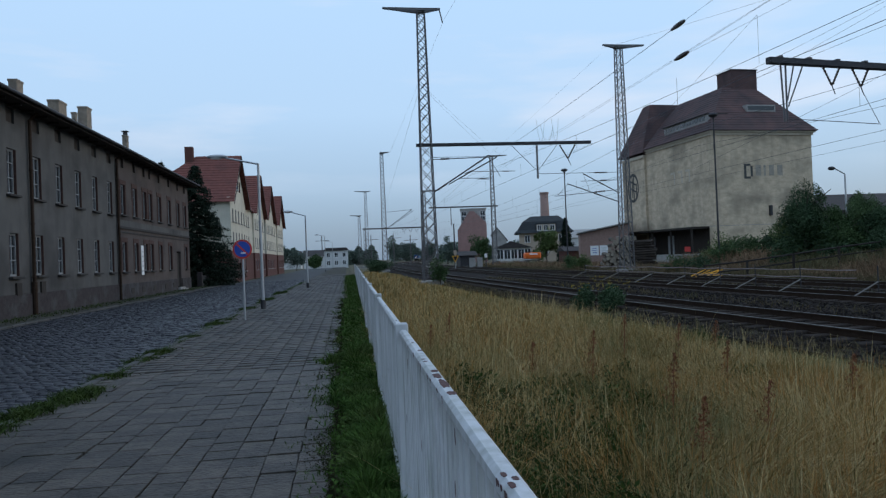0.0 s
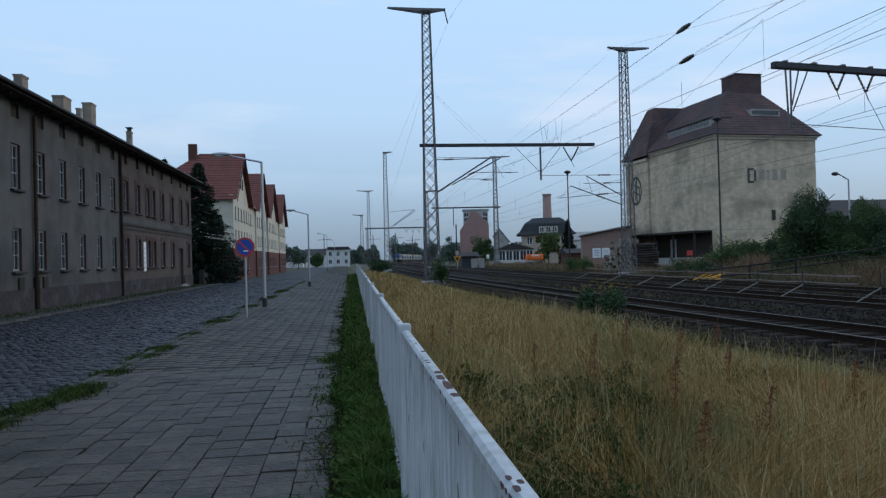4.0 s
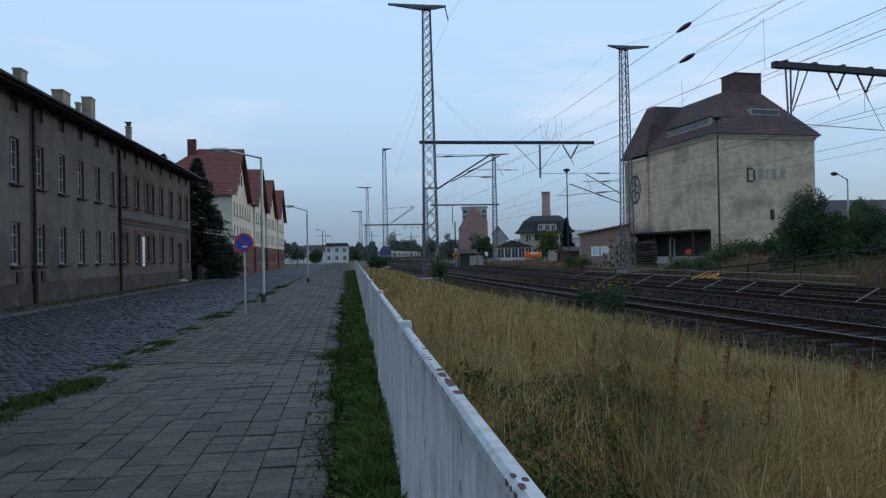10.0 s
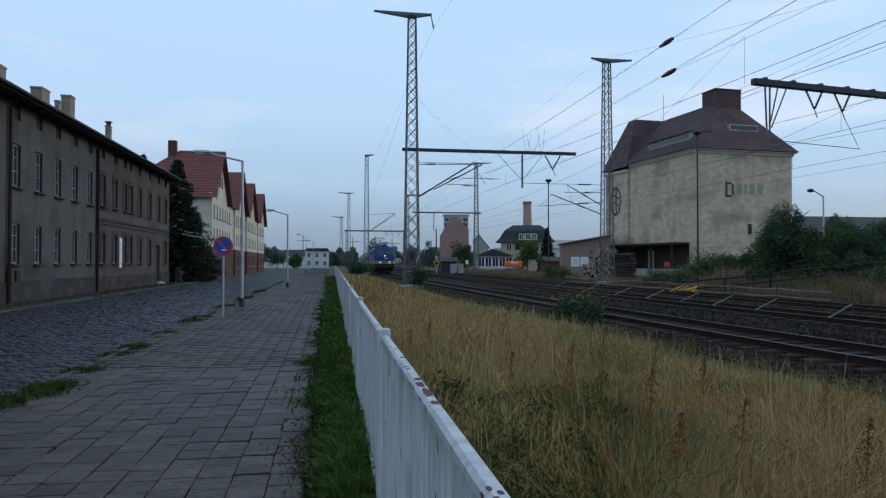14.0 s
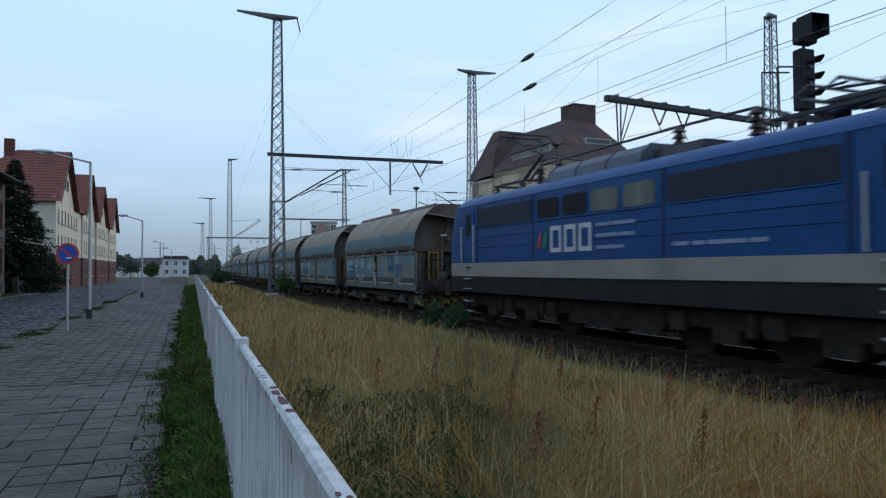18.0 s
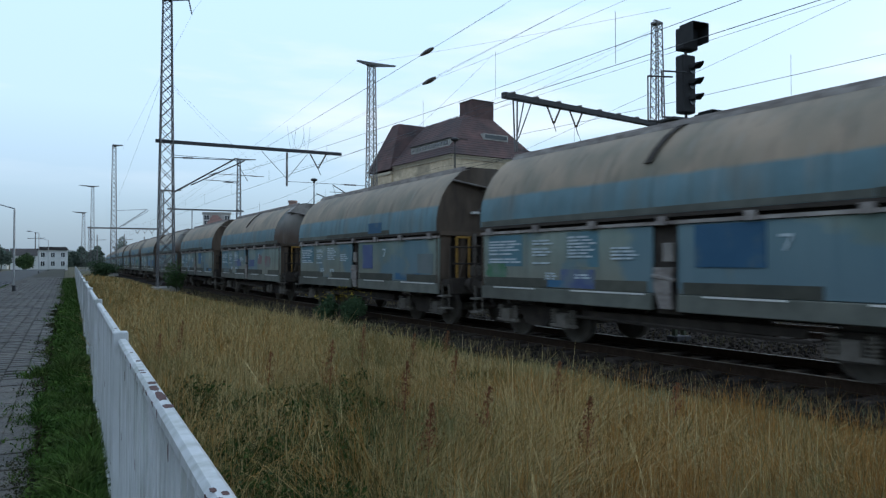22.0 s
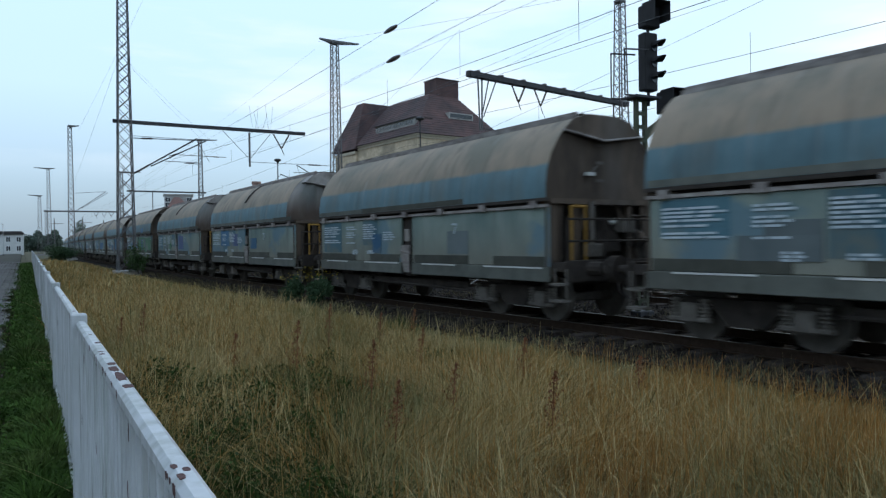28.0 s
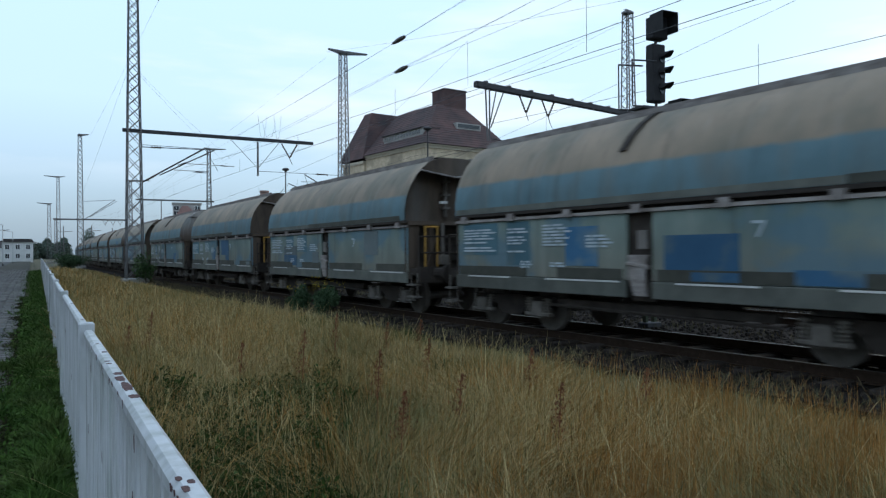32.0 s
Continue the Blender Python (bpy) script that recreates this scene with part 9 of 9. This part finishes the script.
rg = np.random.default_rng(77)
for x, y, h in ((3.6, 9.1, 1.0), (2.7, 7.8, 0.95), (2.85, 6.1, 0.85), (1.55, 11.3, 0.95), (3.55, 4.3, 0.8), (1.2, 10.9, 0.8), (4.1, 7.4, 0.8), (3.2, 5.2, 0.75), (2.2, 8.6, 0.7), (4.6, 9.6, 0.8), (5.6, 10.4, 0.7), (2.5, 4.9, 0.7), (5.0, 6.6, 0.7), (5.4, 5.2, 0.65)):
    stalk_plant("dock_plant", "rusty brown dock stalk with dry seeds", x, y, h, M_DOCK, 260, 0.014, rg)
weed_rng = np.random.default_rng(55)
weed_spots = [(1.9, 7.6), (1.5, 7.2), (2.35, 7.9), (1.15, 6.5), (2.1, 6.9), (3.3, 8.3), (1.6, 6.0), (1.3, 5.4), (2.0, 5.5), (2.5, 6.3), (1.0, 4.9), (1.5, 4.6), (0.9, 3.7), (1.35, 3.3), (1.0, 7.9), (1.3, 8.8), (2.9, 7.0), (4.6, 8.0), (6.3, 12.5), (5.2, 15.0), (1.7, 6.6), (1.2, 5.9), (2.3, 7.3), (1.8, 5.0), (1.2, 4.2), (1.4, 7.9), (2.7, 7.4), (1.0, 5.6), (1.4, 6.9), (0.95, 4.3), (1.7, 5.6), (2.0, 6.2), (0.8, 3.2), (1.1, 2.8), (1.6, 3.9)]
for x, y in weed_spots:
    th = thing("green_weed", "clump of dark green leafy weeds among dry grass", "wild plant", "wild plants in the meadow", at=pose(x, y, float(ground_z(x, y))))
    n = 1000
    v, f = blades(weed_rng.normal(0, 0.24, n), weed_rng.normal(0, 0.24, n), np.zeros(n), weed_rng.uniform(0.12, 0.58, n), weed_rng.uniform(0.004, 0.013, n), weed_rng.uniform(0.2, 1.5, n), weed_rng)
    tagged(part("foliage", soup("foliage", v, f, M_WEED), None, th), kind="stuff")
    v, f = leaf_cloud(0, 0, 0.28, 0.36, 0.36, 0.3, 700, 0.024, weed_rng, 10)
    tagged(part("leaves", soup("leaves", v, f, M_WEED), None, th), kind="stuff")
# long thin stalks that lean over the meadow
x, y = sow(6500, meadow_range, 1.2, 22, grn)
free = x + 0.15 < near_x(y) - 3.6
x, y = x[free] + 0.15, y[free]
n = len(x)
v, f = blades(x, y, ground_z(x, y), grn.uniform(0.4, 0.88, n), 0.0022 + y * 0.00028, np.abs(grn.normal(0.2, 0.75, n)), grn, None, 1.15)
tagged(new("dry_stalks", soup("dry_stalks", v, f, M_STALK)), "long pale stalks leaning over the meadow", "grass", kind="stuff")
# short grey-green grass on the slope towards the ballast
M_SHORT = surf("grey_green_grass", (0.1063, 0.1125, 0.0525), (0.2625, 0.2438, 0.1313), 1.6, 0.9, island=0.35, stain=(0.075, 0.09375, 0.0375), sscale=0.7, samt=0.6, spec=0.08)
n = 60000
y = 3.5 + 24 * grn.random(n) ** 1.5
x = near_x(y) - 1.62 - 3.7 * grn.random(n) ** 1.25
keep = x > 0.5
x, y = x[keep], y[keep]
n = len(x)
v, f = blades(x, y, ground_z(x, y), grn.uniform(0.08, 0.3, n), 0.003 + y * 0.0004, grn.uniform(0.3, 1.7, n), grn, wind(x, y) + grn.normal(0, 1.0, n), 1.5)
tagged(new("short_grass", soup("short_grass", v, f, M_SHORT)), "short grey-green grass beside the ballast", "grass", kind="stuff")
# upright rusty stalks in loose clumps
M_RUSTY = surf("rusty_stalk", (0.22, 0.10, 0.025), (0.42, 0.21, 0.06), 3.0, 0.85, island=0.35, spec=0.08)
m, n = 110, 10000
cx, cy = grn.uniform(1.6, 7.2, m), 2.4 + 5.6 * grn.random(m) ** 1.3
k = grn.integers(0, m, n)
x, y = cx[k] + grn.normal(0, 0.24, n), cy[k] + grn.normal(0, 0.24, n)
free = (x > 0.55 + FS * y) & (x < near_x(y) - 2.6)
x, y = x[free], y[free]
n = len(x)
v, f = blades(x, y, ground_z(x, y), grn.uniform(0.25, 0.66, n), 0.0024 + y * 0.0003, np.abs(grn.normal(0.12, 0.24, n)), grn)
tagged(new("rusty_stalks", soup("rusty_stalks", v, f, M_RUSTY)), "upright rusty stalks standing in loose clumps", "grass", kind="stuff")
# yellow-flowering tansy by the track
for i, (x, y, h) in enumerate(((7.3, 19.4, 0.95), (7.75, 20.2, 1.05), (8.1, 20.9, 0.95), (6.9, 20.6, 0.85), (7.5, 21.6, 0.9))):
    rg2 = np.random.default_rng(140 + i)
    th = thing("tansy", "tansy clump with small yellow flower heads", "wild plant", "tansy clumps", at=pose(x, y, -0.3))
    v, f = leaf_cloud(0, 0, h * 0.5, 0.42, 0.42, h * 0.5, 1500, 0.045, rg2, 12)
    tagged(part("leaves", soup("leaves", v, f, M_LEAFD), None, th), kind="stuff")
    p = np.stack([rg2.normal(0, 0.27, 20), rg2.normal(0, 0.27, 20), h * rg2.uniform(0.85, 1.12, 20)], 1)
    v, f = leaf_quads(np.repeat(p, 4, 0) + rg2.normal(0, 0.012, (80, 3)), 0.017, rg2)
    tagged(part("flower_head", soup("flower_head", v, f, M_FLOWER), None, th), kind="stuff")

# ---- pavement slabs, each a piece where the path is nearest ----
SLAB = 0.27
sb_ = []
for k in range(3):
    b = B()
    box(b, 0, 0, -0.02, SLAB - 0.005 - 0.0015 * k, SLAB - 0.005, 0.05, None, 0.004)
    sb_.append(mesh_of("slab", b, M_SLAB))
srnd = random.Random(3)
fx, fy, fz = [], [], []
count = 0
xs = [-0.17 - SLAB / 2 - i * SLAB for i in range(13)]
for j in range(320):
    for i, x in enumerate(xs):
        y = 3.0 + j * SLAB + (0.5 * SLAB if i % 2 else 0) * 0.25
        z = srnd.gauss(0, 0.003) - 0.012 * max(0, math.sin(x * 1.7 + y * 0.6))
        if count < 300 and 4.6 < y < 12.0 and x > -3.3:
            part("slab", srnd.choice(sb_), None, pavement, at=pose(x + srnd.gauss(0, 0.003), y + srnd.gauss(0, 0.004), z, srnd.gauss(0, 0.4), srnd.gauss(0, 0.4), srnd.gauss(0, 1.0)))
            count += 1
        else:
            fx.append(x), fy.append(y), fz.append(z)
n = len(fx)
v, f = loose_blocks(np.array(fx), np.array(fy), np.array(fz) + 0.004, np.full(n, SLAB / 2 - 0.003), np.full(n, SLAB / 2 - 0.003), np.full(n, 0.04), 0.002, 0.975)
o = new("slabs", soup("slabs", v, f, M_SLABS))
o.parent = pavement
tagged(o, "further slabs of the pavement", kind="stuff")


# ---- what moves ----


def motions():
    times = [float(i) for i in range(12)] + [12.0 + 0.5 * i for i in range(41)]
    # small differences in the slack of the couplings
    slack = {1: 0.18, 3: 0.15, 5: -0.18, 7: -0.3, 14: 0.3, 22: 0.18, 24: -0.25}
    for k, w_ in enumerate(wagons):
        walk(w_, [(t, on_track(PITCH * k - run_of_train(t) + HL + slack.get(k, 0.0))) for t in times])
    walk(loco, [(t, on_track(-run_of_train(t) - 11.4)) for t in times])


motions()
